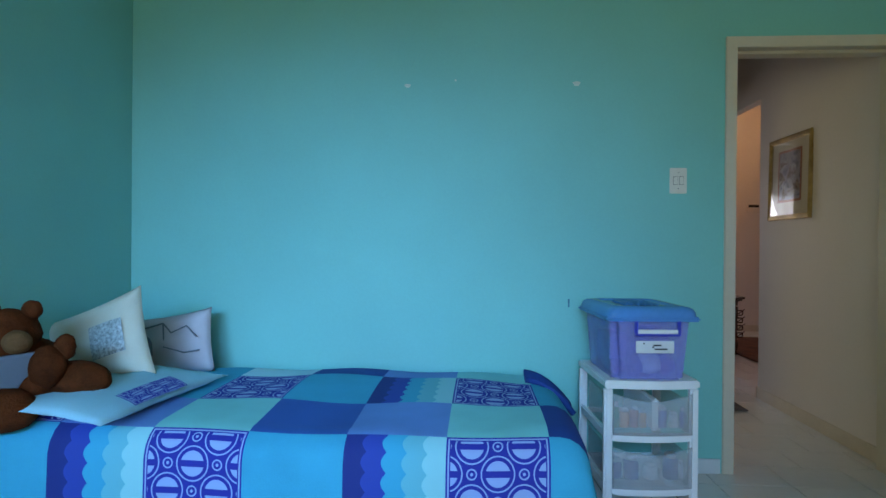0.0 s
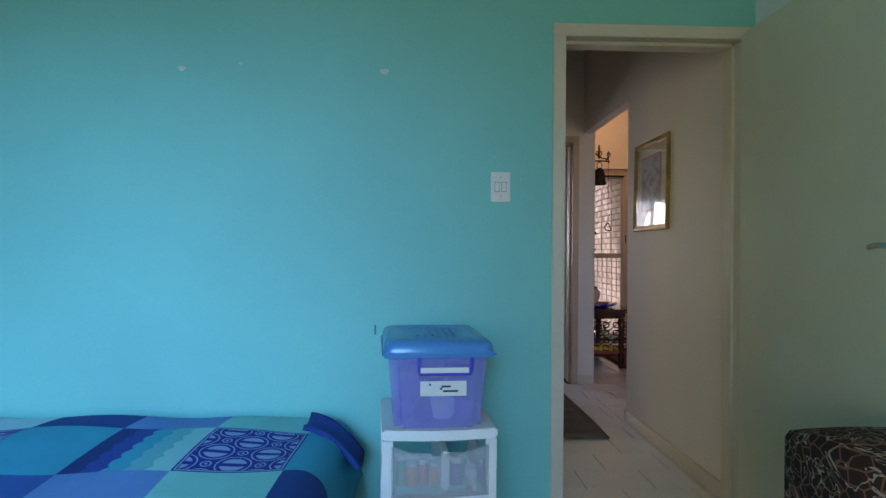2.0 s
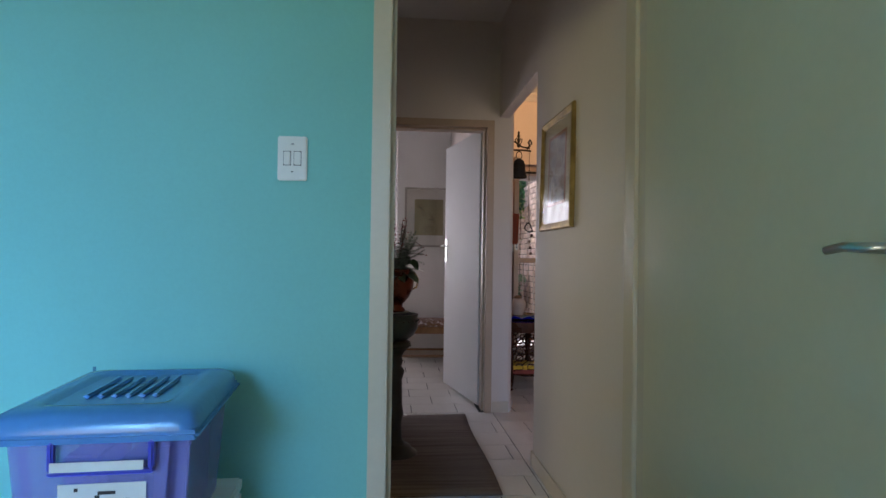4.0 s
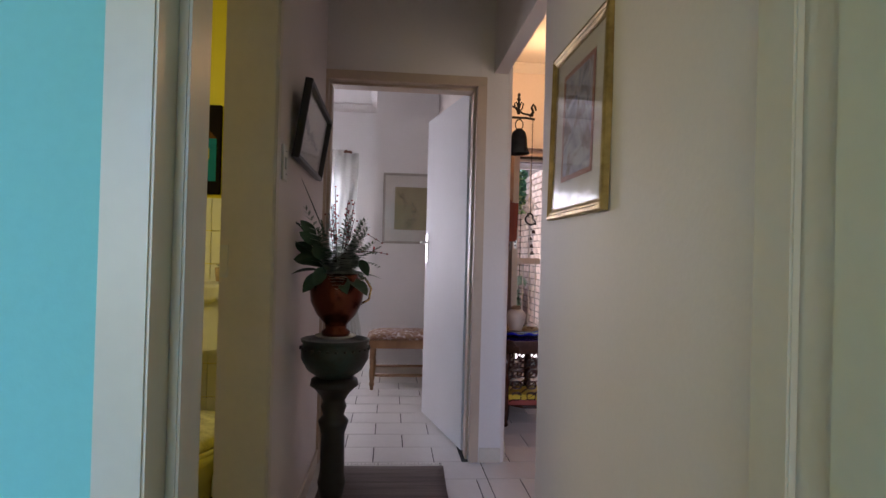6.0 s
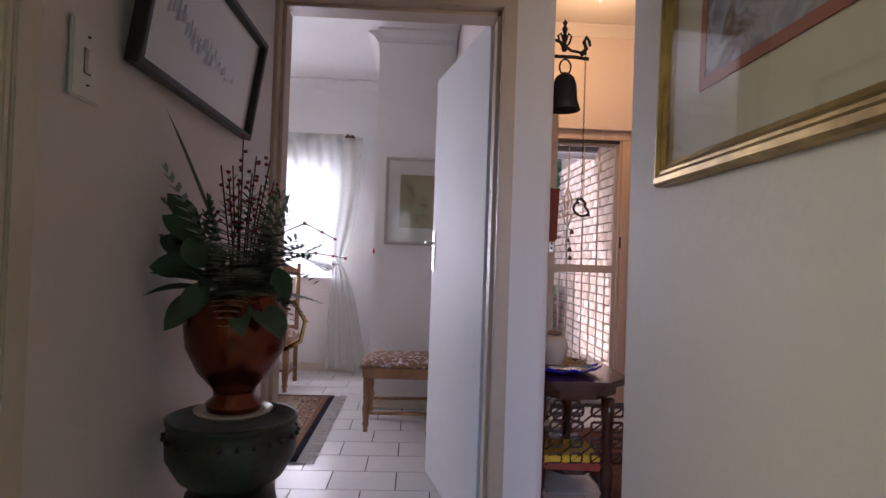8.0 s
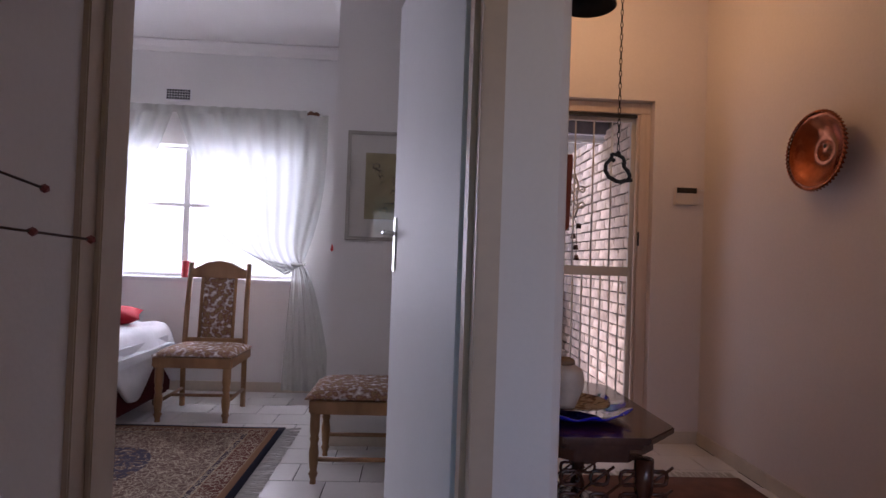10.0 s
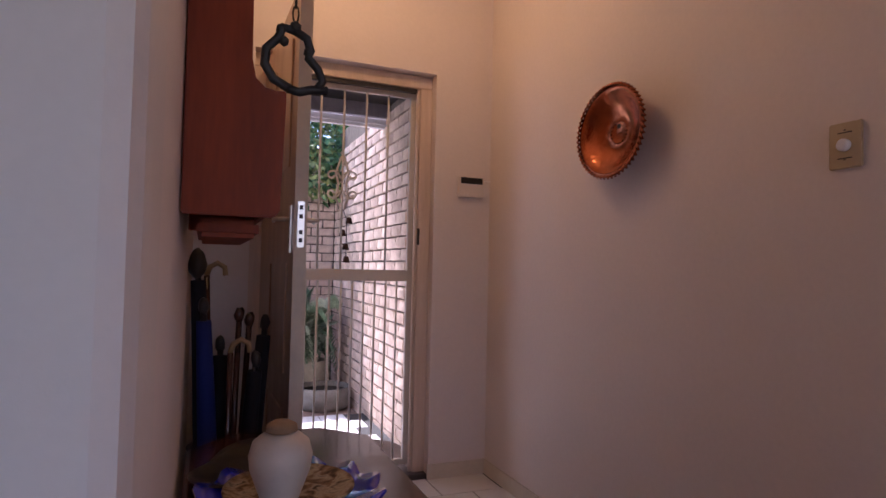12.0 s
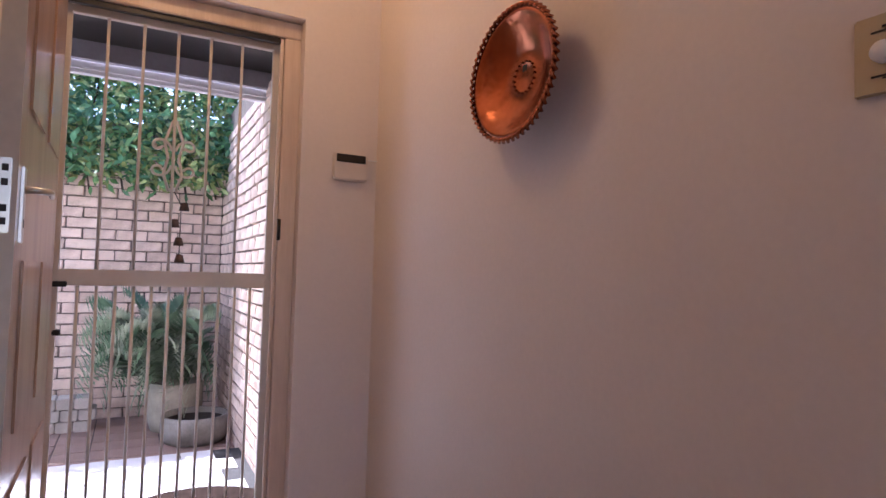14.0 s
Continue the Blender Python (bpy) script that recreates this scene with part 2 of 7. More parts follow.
structure("wall_guest_east", block(1.945, 2.53, 7.725, HY, 0, TOP), WHITE, "white wall with a framed drawing")
structure("wall_guest_return", block(1.94, 2.018, 8.12, 9.09, 0, TOP), WHITE, "white return wall beside the window")
WX0, WX1, WZ0, WZ1 = -0.75, 1.47, 0.915, 2.01
bm = bmesh.new()
for b in ((-1.2, WX0, 0, TOP), (WX1, 2.0, 0, TOP), (WX0, WX1, 0, WZ0), (WX0, WX1, WZ1, TOP)):
    box(bm, b[0], b[1], 9.09, 9.25, b[2], b[3])
structure("wall_guest_north", bm, WHITE, "white guest bedroom wall with a wide window")
structure("wall_guest_west", block(-1.3, -1.2, YD, 9.25, 0, TOP), WHITE, "white guest bedroom side wall")
structure("ceiling", block(-1.3, 2.54, -2.4, 9.3, TOP, TOP + 0.1), CEIL, "white painted ceiling")
structure("ceiling_hall", block(2.54, 4.5, 2.8, 8.2, HT, HT + 0.1), CEIL, "white painted hall ceiling")
# bathroom shell
structure("ceiling_passage", block(2.54, 2.8, -2.4, YD, TOP, TOP + 0.1), CEIL, "white painted ceiling edge")
structure("wall_bathroom_north", block(-0.1, XL - 0.145, 4.96, 5.08, 0, TOP), YELLOW, "yellow bathroom wall above white tiles")
structure("wall_bathroom_west", block(-0.1, 0.0, Y2, 4.96, 0, TOP), YELLOW, "yellow bathroom side wall")


# door frames and trims
def door_frame(name, x0, x1, y0, y1, top, material, label, lip=0.04, along="x"):
    """A pressed frame that lines an opening: two jambs and a head, each stepped where the leaf shuts."""
    ob = thing(name, label, "door frame")
    tagged(ob, kind="structure")
    def at(a0, a1, b0, b1, z0, z1, nm):
        bm = block(a0, a1, b0, b1, z0, z1, 0.003) if along == "x" else block(b0, b1, a0, a1, z0, z1, 0.003)
        part(nm, bm, material, ob)
    w, p = 0.045, 0.012
    for nm, a0, a1, r0, r1 in (("left_jamb", x0 - lip, x0 + 0.012, x0 + 0.012, x0 + 0.026), ("right_jamb", x1 - 0.012, x1 + lip, x1 - 0.026, x1 - 0.012)):
        at(a0, a1, y0 - p, y1 + p, 0, top - 0.012, nm)
        at(r0, r1, y0 + w, y1 + p - 0.004, 0, top - 0.026, "door_stop")
    at(x0 - lip, x1 + lip, y0 - p, y1 + p, top - 0.012, top + lip, "head")
    at(x0 + 0.026, x1 - 0.026, y0 + w, y1 + p - 0.004, top - 0.026, top - 0.012, "door_stop")
    return ob


door_frame("door_frame_1", 1.85, 2.615, Y1, Y2, 2.032, FRAME, "cream painted steel door frame of the bedroom")
door_frame("door_frame_2", 1.737, 2.574, YD, YE, 2.085, make("brown-cream enamel", (0.5, 0.38, 0.28), 0.4, 0.08, 4, 40, 0.06), "beige painted steel door frame of the guest bedroom")
door_frame("door_frame_3", 3.15, 4.03, XL - 0.14, XL, 2.032, FRAME, "cream painted steel door frame of the bathroom", along="y")


def handle(parent, x, y, z, side, toward, material=CHROME, plate=0.2):
    """A lever on a long plate; the plate faces +x or -x (side), the lever runs along y (toward)."""
    p = part("backplate", block(min(x, x + side * 0.006), max(x, x + side * 0.006), y - 0.021, y + 0.021, z - plate * 0.7, z + plate * 0.3, 0.002), material, parent, "chrome backplate")
    part("lever", tube([(x + side * 0.004, y, z), (x + side * 0.035, y, z), (x + side * 0.05, y + toward * 0.012, z), (x + side * 0.052, y + toward * 0.045, z + 0.002), (x + side * 0.05, y + toward * 0.085, z - 0.003)], 0.009, 10, taper=0.75), material, p, "chrome lever")
    part("keyhole", block(min(x + side * 0.0062, x + side * 0.0075), max(x + side * 0.0062, x + side * 0.0075), y - 0.004, y + 0.004, z - plate * 0.5, z - plate * 0.5 + 0.02), BLACKWOOD, p, "dark keyhole")


d = thing("door_1", "pale olive-cream door standing open against the wall", "door", (0, 0, 0))
tagged(d, kind="structure")
part("leaf", block(2.592, 2.632, 1.84, 2.765, 0.012, 2.035, 0.002), LEAF, d)
handle(d, 2.591, 1.905, 1.147, -1, 1, plate=0.142)

d = thing("door_2", "white painted guest bedroom door standing open", "door", (2.577, 5.56, 0), 12.2)
tagged(d, kind="structure")
part("leaf", block(-0.04, 0.0, 0.0, 0.86, 0.012, 2.09, 0.002), LEAF_W, d)
handle(d, -0.041, 0.81, 1.22, -1, -1, plate=0.2)
handle(d, 0.001, 0.81, 1.22, 1, -1, plate=0.2)

# skirting
SK = bmesh.new()
for x0, x1, y0, y1 in ((1.0, 1.8, Y1 - 0.012, Y1 - 0.002), (-1.1, 1.0, Y1 - 0.012, Y1 - 0.002)):
    box(SK, x0, x1, y0, y1, 0, 0.07, 0.002)
structure("baseboard_bedroom", SK, make("white skirting", (0.6, 0.64, 0.66), 0.4, 0.05, 5, 50, 0.05), "white skirting along the turquoise wall")
SK = bmesh.new()
for x0, x1, y0, y1 in ((XR - 0.012, XR - 0.002, Y2 + 0.01, 4.28), (XR - 0.012, 2.735, 4.292, 4.302), (XL + 0.002, XL + 0.012, 4.09, YD - 0.02), (2.618, 2.738, YD - 0.012, YD - 0.002),
                       (HX - 0.014, HX - 0.002, 3.0, HY - 0.014), (3.97, HX, HY - 0.014, HY - 0.002), (HW + 0.002, HW + 0.014, YD + 0.08, HY - 0.014), (HW, 3.0, HY - 0.014, HY - 0.002), (3.982, 3.994, HY - 0.002, 7.93)):
    box(SK, x0, x1, y0, y1, 0, 0.08, 0.002)
structure("baseboard", SK, SKIRT, "beige tile skirting in passage and hall")
SK = bmesh.new()
for x0, x1, y0, y1 in ((-1.19, 1.88, 9.074, 9.088), (1.95, 2.52, 7.711, 7.723), (1.928, 1.938, 8.13, 9.07), (2.525, 2.537, 5.66, 7.7)):
    box(SK, x0, x1, y0, y1, 0, 0.08, 0.002)
structure("baseboard_guest", SK, SKIRT, "beige tile skirting in the guest bedroom")

# cornices
def cornice(name, runs, z, label, material=CEIL):
    bm = bmesh.new()
    for (xa, ya), (xb, yb), (nx, ny) in runs:
        prof = [(0.0, 0.0), (0.012, 0.0), (0.03, 0.03), (0.06, 0.055), (0.085, 0.068), (0.085, 0.08), (0.0, 0.08)]
        ends = []
        for x, y in ((xa, ya), (xb, yb)):
            ends.append([bm.verts.new((x + nx * (o + 0.002), y + ny * (o + 0.002), z - 0.082 + h)) for o, h in prof])
        for i in range(len(prof)):
            k = (i + 1) % len(prof)
            bm.faces.new((ends[0][i], ends[0][k], ends[1][k], ends[1][i]))
        bm.faces.new(ends[0]), bm.faces.new(ends[1])
    return structure(name, bm, material, label)


cornice("trim_cornice_guest", [((-1.2, 9.09), (1.935, 9.09), (0, -1)), ((1.935, 7.725), (2.53, 7.725), (0, -1)), ((1.94, 7.72), (1.94, 9.09), (-1, 0)), ((-1.2, YE), (2.5, YE), (0, 1))], TOP, "white coved cornice of the guest bedroom")
cornice("trim_cornice_hall", [((HW, HY), (HX, HY), (0, -1)), ((HX, 3.0), (HX, HY), (-1, 0)), ((HW, YD + 0.08), (HW, HY), (1, 0))], HT, "white coved cornice of the hall")
bm = bmesh.new()
for y in (7.2,):
    box(bm, -1.2, 2.4, y, y + 0.03, TOP - 0.012, TOP - 0.002, 0.002)
structure("trim_ceiling_strip", bm, CEIL, "ceiling board cover strips")

# ---- turquoise bedroom ----
def nodes_of(name, rough=0.75):
    m = bpy.data.materials.new(name)
    m.use_nodes = True
    n, l = m.node_tree.nodes, m.node_tree.links
    b = n["Principled BSDF"]
    b.inputs["Roughness"].default_value = rough
    b.inputs["Specular IOR Level"].default_value = 0.2
    weave = n.new("ShaderNodeTexNoise")
    weave.inputs["Scale"].default_value, weave.inputs["Detail"].default_value = 260, 2
    co = n.new("ShaderNodeTexCoord")
    l.new(co.outputs["Object"], weave.inputs["Vector"])
    bp = n.new("ShaderNodeBump")
    bp.inputs["Strength"].default_value, bp.inputs["Distance"].default_value = 0.2, 0.002
    l.new(weave.outputs["Fac"], bp.inputs["Height"])
    l.new(bp.outputs["Normal"], b.inputs["Normal"])
    return m, n, l, b, co


def op(n, l, kind, a, b=None, c=None):
    t = n.new("ShaderNodeMath")
    t.operation = kind
    for i, v in enumerate((a, b, c)):
        if v is None:
            continue
        if isinstance(v, (int, float)):
            t.inputs[i].default_value = v
        else:
            l.new(v, t.inputs[i])
    return t.outputs[0]


def mix_colour(n, l, fac, a, b):
    t = n.new("ShaderNodeMix")
    t.data_type = "RGBA"
    l.new(fac, t.inputs[0])
    for i, v in ((6, a), (7, b)):
        if isinstance(v, tuple):
            t.inputs[i].default_value = (*v, 1)
        else:
            l.new(v, t.inputs[i])
    return t.outputs[2]


def ornate_cloth(name, ground, line):
    """Printed rings, split half-moons and small dots, repeated twice across a patch."""
    m, n, l, b, co = nodes_of(name)
    sep = n.new("ShaderNodeSeparateXYZ")
    l.new(co.outputs["UV"], sep.inputs[0])
    u, v = sep.outputs[0], sep.outputs[1]
    def rings(su, sv, count=2.0):
        cu = op(n, l, "SUBTRACT", op(n, l, "FRACT", op(n, l, "MULTIPLY_ADD", u, count, su)), 0.5)
        cv = op(n, l, "SUBTRACT", op(n, l, "FRACT", op(n, l, "MULTIPLY_ADD", v, count, sv)), 0.5)
        return op(n, l, "SQRT", op(n, l, "ADD", op(n, l, "MULTIPLY", cu, cu), op(n, l, "MULTIPLY", cv, cv))), cu, cv
    marks = None
    for su, sv in ((0.0, 0.3), (0.5, 0.8)):
        d, cu, cv = rings(su, sv)
        ring = op(n, l, "COMPARE", d, 0.315, 0.014)
        moon = op(n, l, "MULTIPLY", op(n, l, "LESS_THAN", d, 0.235), op(n, l, "GREATER_THAN", op(n, l, "ABSOLUTE", cv), 0.06))
        e, _, _ = rings(su + 0.5, sv)
        dots = op(n, l, "ADD", op(n, l, "COMPARE", e, 0.09, 0.014), op(n, l, "LESS_THAN", e, 0.03))
        here = op(n, l, "ADD", op(n, l, "ADD", ring, moon), dots)
        marks = here if marks is None else op(n, l, "MAXIMUM", marks, here)
    marks = op(n, l, "MINIMUM", marks, 1.0)
    edge = op(n, l, "MAXIMUM", op(n, l, "ABSOLUTE", op(n, l, "SUBTRACT", u, 0.5)), op(n, l, "ABSOLUTE", op(n, l, "SUBTRACT", v, 0.5)))
    inside = op(n, l, "LESS_THAN", edge, 0.455)
    border = op(n, l, "COMPARE", edge, 0.475, 0.008)
    fac = op(n, l, "MAXIMUM", op(n, l, "MULTIPLY", marks, inside), border)
    l.new(mix_colour(n, l, fac, ground, line), b.inputs["Base Color"])
    return m


def wave_cloth(name, colours):
    """Printed bands of colour with scalloped edges."""
    m, n, l, b, co = nodes_of(name)
    sep = n.new("ShaderNodeSeparateXYZ")
    l.new(co.outputs["UV"], sep.inputs[0])
    u, v = sep.outputs[0], sep.outputs[1]
    wob = op(n, l, "MULTIPLY", op(n, l, "ABSOLUTE", op(n, l, "SINE", op(n, l, "MULTIPLY", v, 17.0))), 0.05)
    x = op(n, l, "ADD", u, wob)
    ramp = n.new("ShaderNodeValToRGB")
    ramp.color_ramp.interpolation = "CONSTANT"
    while len(ramp.color_ramp.elements) < len(colours):
        ramp.color_ramp.elements.new(0.5)
    for k, (e, c) in enumerate(zip(ramp.color_ramp.elements, colours)):
        e.position, e.color = k / len(colours) + 0.02 * (k > 0), (*c, 1)
    l.new(x, ramp.inputs["Fac"])
    l.new(ramp.outputs["Color"], b.inputs["Base Color"])
    return m


NAVY, ROYAL, MID, TEAL, AQUA, PALE = (0.02, 0.035, 0.2), (0.03, 0.1, 0.42), (0.12, 0.26, 0.6), (0.03, 0.36, 0.55), (0.2, 0.6, 0.62), (0.42, 0.68, 0.78)
def cloth(name, c, **k):
    return make(name, c, 0.8, 0.08, 5, 220, 0.25, spec=0.2, **k)


CLOTH = {"o": ornate_cloth("ornate navy print", (0.025, 0.03, 0.3), (0.27, 0.38, 0.66)), "w": wave_cloth("wave print", [NAVY, (0.03, 0.06, 0.35), TEAL, (0.12, 0.45, 0.55), (0.25, 0.58, 0.64)]),
         "t": cloth("turquoise cotton", TEAL), "r": cloth("royal blue cotton", (0.035, 0.11, 0.4)), "p": cloth("periwinkle cotton", MID), "a": cloth("aqua cotton", AQUA), "d": cloth("dark blue cotton", (0.02, 0.06, 0.27)), "l": cloth("pale blue cotton", PALE)}
BX0, BX1, BYB, BYF, BZ = -1.08, 0.97, 2.76, 1.72, 0.475


def over_bed(x, s):
    """A place on the bedspread: x along the bed, s metres of cloth from the wall side over the front edge."""
    soft = 0.012 * math.sin(3.1 * x + 1) * math.sin(5 * s) + 0.006 * math.sin(11 * x + 4 * s)
    flat = BYB - BYF - 0.08
    end = max(0.0, x - BX1 + 0.06)
    drop = 0.0
    if end > 0:
        a = min(end / 0.1, math.pi / 2)
        drop, x = 0.1 * (1 - math.cos(a)) + max(0, end - 0.157), BX1 - 0.06 + 0.1 * math.sin(a) + 0.25 * max(0, end - 0.157)
    if s < 0.1:
        return Vector((x, BYB - s, BZ - 0.03 + 0.3 * s + soft - drop))
    if s < flat:
        return Vector((x, BYB - s, BZ + soft + 0.015 * math.sin(math.pi * s) - drop))
    a = min((s - flat) / 0.1, math.pi / 2)
    rest = max(0.0, s - flat - 0.157)
    return Vector((x, BYF + 0.08 - 0.1 * math.sin(a) - 0.04 * rest + 0.01 * math.sin(9 * x) * rest, BZ - 0.1 * (1 - math.cos(a)) - rest + soft * 0.5 - drop))


bed = thing("single_bed", "single bed with a blue patchwork bedspread against the wall", "bed")
part("mattress", block(BX0, BX1 - 0.02, BYF + 0.03, BYB - 0.02, 0.24, BZ - 0.06, 0.04), cloth("white ticking", (0.6, 0.62, 0.66)), bed)
part("base", block(BX0, BX1 - 0.03, BYF + 0.05, BYB - 0.02, 0.1, 0.238, 0.01), cloth("dark base fabric", (0.03, 0.04, 0.08)), bed)
for x in (BX0 + 0.1, BX1 - 0.12):
    for y in (BYF + 0.12, BYB - 0.12):
        part("leg", lathe([(0.025, 0.0), (0.03, 0.1), (0, 0.1)], 12, at=(x, y, 0)), BLACKWOOD, bed)
spread = thing("bedspread", "patchwork bedspread in navy, turquoise and aqua prints", "bedspread")
ROWS_S = [0.0, 0.3, 0.69, 1.0, 1.34, 1.46]
COLS_X = [-1.06, -0.72, -0.4, -0.08, 0.24, 0.56, 0.88, 1.2]
PATTERN = ["atldpat", "wtotwot", "oparpad", "twotwot", "pataptp"]
for j in range(5):
    for i in range(7):
        key = PATTERN[j][i]
        x0, x1, s0, s1 = COLS_X[i], COLS_X[i + 1], ROWS_S[j], ROWS_S[j + 1]
        part("patch", sheet(lambda u, v: over_bed(x0 + u * (x1 - x0), s0 + v * (s1 - s0)), 10, 10), CLOTH[key], spread)


def pillow(w, h, t, n=14):
    """A stuffed cushion standing in the xz plane, thickest in the middle, with drawn-in sides."""
    bm = bmesh.new()
    def side(sign):
        def f(u, v):
            a, b = 2 * u - 1, 2 * v - 1
            e = max(0.0, (1 - abs(a) ** 2.6)) ** 0.6 * max(0.0, (1 - abs(b) ** 2.6)) ** 0.6
            pinch = 1 - 0.07 * (1 - abs(b) ** 2)
            pinch2 = 1 - 0.07 * (1 - abs(a) ** 2)
            crease = (0.014 * noise.noise(Vector((a * 2.2, b * 2.2, sign * 3 + w))) + 0.008 * noise.noise(Vector((a * 5 + b * 2, b * 3, sign * 7 + w)))) * e
            return Vector((a * w / 2 * pinch, sign * t / 2 * e + crease, b * h / 2 * pinch2 + h / 2))
        return f
    for sign in (-1, 1):
        sheet(side(sign), n, n, bm)
    bmesh.ops.remove_doubles(bm, verts=bm.verts[:], dist=0.0008)
    return bm


def lean(ob, at, rx=0, ry=0, rz=0):
    ob.matrix_world = pose(*at, rx, ry, rz)
    return ob


SEQUIN = make("grey sequins", (0.42, 0.45, 0.46), 0.35, 0.5, 90, 160, 0.6, metal=0.3, second=(0.12, 0.14, 0.15))
def on_cushion(w, h, t, x0, x1, z0, z1, gap=0.004):
    """A patch that follows the front of a cushion."""
    def f(u, v):
        x, z = x0 + (x1 - x0) * u, z0 + (z1 - z0) * v
        a, b = min(1, abs(2 * x / w)), min(1, abs(2 * z / h - 1))
        e = max(0.0, (1 - a ** 2.6)) ** 0.6 * max(0.0, (1 - b ** 2.6)) ** 0.6
        return Vector((x, -t / 2 * e - 0.006 * e - gap, z))
    return sheet(f, 8, 8)


bp_ = thing("bed_pillow", "pale blue pillow with an ornate navy patch lying on the bed", "pillow")
part("cover", pillow(0.74, 0.42, 0.085, 20), cloth("pale blue pillowcase", (0.3, 0.56, 0.68)), bp_)
part("ornate_patch", on_cushion(0.74, 0.42, 0.085, -0.2, 0.09, 0.012, 0.09), CLOTH["o"], bp_, "ornate navy printed patch")
lean(bp_, (-0.445, 1.98, 0.512), -86, 0, 84)
sq = thing("square_cushion", "cream cushion with a square of grey sequins", "cushion")
part("cover", pillow(0.47, 0.385, 0.14, 20), cloth("cream cushion cotton", (0.6, 0.57, 0.48)), sq)
part("sequin_square", on_cushion(0.47, 0.385, 0.14, 0.03, 0.165, 0.13, 0.265), SEQUIN, sq, "square of grey sequins")
lean(sq, (-0.805, 2.13, 0.465), -14, -22, -5)
pk = thing("pink_cushion", "pale pink cushion with a faded grey animal print", "cushion")
part("cover", pillow(0.39, 0.3, 0.12, 18), cloth("pale pink cotton", (0.56, 0.5, 0.56)), pk)
PRINT = cloth("grey fabric print", (0.2, 0.22, 0.27))
for pts in ([(-0.12, 0.24), (-0.02, 0.25), (0.02, 0.2), (0.1, 0.22), (0.15, 0.16)], [(-0.02, 0.25), (-0.02, 0.14), (0.08, 0.1), (0.16, 0.1)], [(-0.15, 0.2), (-0.08, 0.12), (-0.1, 0.06)]):
    part("print_line", tube([(a, -0.064 + 0.05 * a * a, b) for a, b in pts], 0.004, 5), PRINT, pk)
part("print_patch", prism([(-0.13 + 0.05 * math.cos(k * math.pi / 8), 0.14 + 0.07 * math.sin(k * math.pi / 8)) for k in range(16)], 0.004, "y", -0.063), PRINT, pk)
lean(pk, (-0.75, 2.57, 0.447), -12, -11, -6)

FUR = make("brown plush fur", (0.1, 0.024, 0.008), 0.95, 0.3, 14, 130, 0.9, spec=0.05, second=(0.035, 0.01, 0.004))


def ball(bm, at, r, squash=(1, 1, 1), fur=0.012, sub=3):
    got = bmesh.ops.create_icosphere(bm, subdivisions=sub, radius=1)["verts"]
    for v in got:
        k = 1 + fur / max(r, 0.02) * noise.noise(v.co * 6 + Vector(at) * 9)
        v.co = Vector(at) + Vector((v.co.x * squash[0], v.co.y * squash[1], v.co.z * squash[2])) * r * k
    for f in bm.faces:
        f.smooth = True
    return bm


bm = bmesh.new()
for at, r, squash in (((0.04, 0.05, 0.13), 0.15, (0.85, 0.8, 1.0)), ((0.0, 0.0, 0.29), 0.1, (1, 0.95, 0.92)), ((0.07, 0.02, 0.375), 0.034, (1, 0.7, 1)), ((-0.08, 0.02, 0.37), 0.034, (1, 0.7, 1)), ((0.19, 0.02, 0.25), 0.042, (0.85, 0.7, 1.1)),
                      ((0.2, 0.06, 0.135), 0.085, (1.5, 0.8, 0.75)), ((0.06, -0.09, 0.06), 0.085, (1.35, 1.0, 0.85)), ((0.15, -0.01, 0.19), 0.06, (1.0, 0.9, 1.2)), ((-0.05, -0.06, 0.14), 0.07, (1, 0.9, 1.3))):
    ball(bm, at, r, squash, 0.006)
count = len(bm.faces)
ball(bm, (0.095, -0.075, 0.28), 0.045, (1, 0.9, 0.85), 0.004)
bm.faces.ensure_lookup_table()
for f in bm.faces[count:]:
    f.material_index = 1
FUR_PALE = make("tan plush fur", (0.14, 0.07, 0.03), 0.95, 0.3, 14, 130, 0.9, spec=0.1, second=(0.1, 0.045, 0.02))
single("teddy_bear", bm, [FUR, FUR_PALE], "brown plush teddy bear sitting on the bed", "soft toy", (-0.94, 1.8, 0.462))
bm = sheet(lambda u, v: Vector((-0.1 + 0.25 * u, -0.15 + 0.13 * (u - 0.5) ** 2 + 0.03 * v + 0.1 * u * u, 0.225 + 0.02 * u - v * (0.02 + 0.13 * math.sin(math.pi * u)))), 12, 8)
solidify(single("bib", bm, cloth("grey-blue cloth", (0.12, 0.14, 0.18)), "grey cloth bib round the bear's neck", "cloth", (-0.94, 1.8, 0.462)), 0.008)
flap = sheet(lambda u, v: Vector((0.86 + 0.2 * u, 2.62 - 0.16 * v - 0.05 * u, 0.5 - 0.13 * u * u - 0.02 * math.sin(3 * v))), 8, 8)
solidify(part("patch", flap, CLOTH["d"], spread), 0.02)

# drawer tower and storage box
def clear_plastic(name, colour, alpha, rough=0.35):
    m = bpy.data.materials.new(name)
    m.use_nodes = True
    b = m.node_tree.nodes["Principled BSDF"]
    b.inputs["Base Color"].default_value = (*colour, 1)
    b.inputs["Roughness"].default_value, b.inputs["Alpha"].default_value = rough, alpha
    b.inputs["Specular IOR Level"].default_value = 0.4
    return m


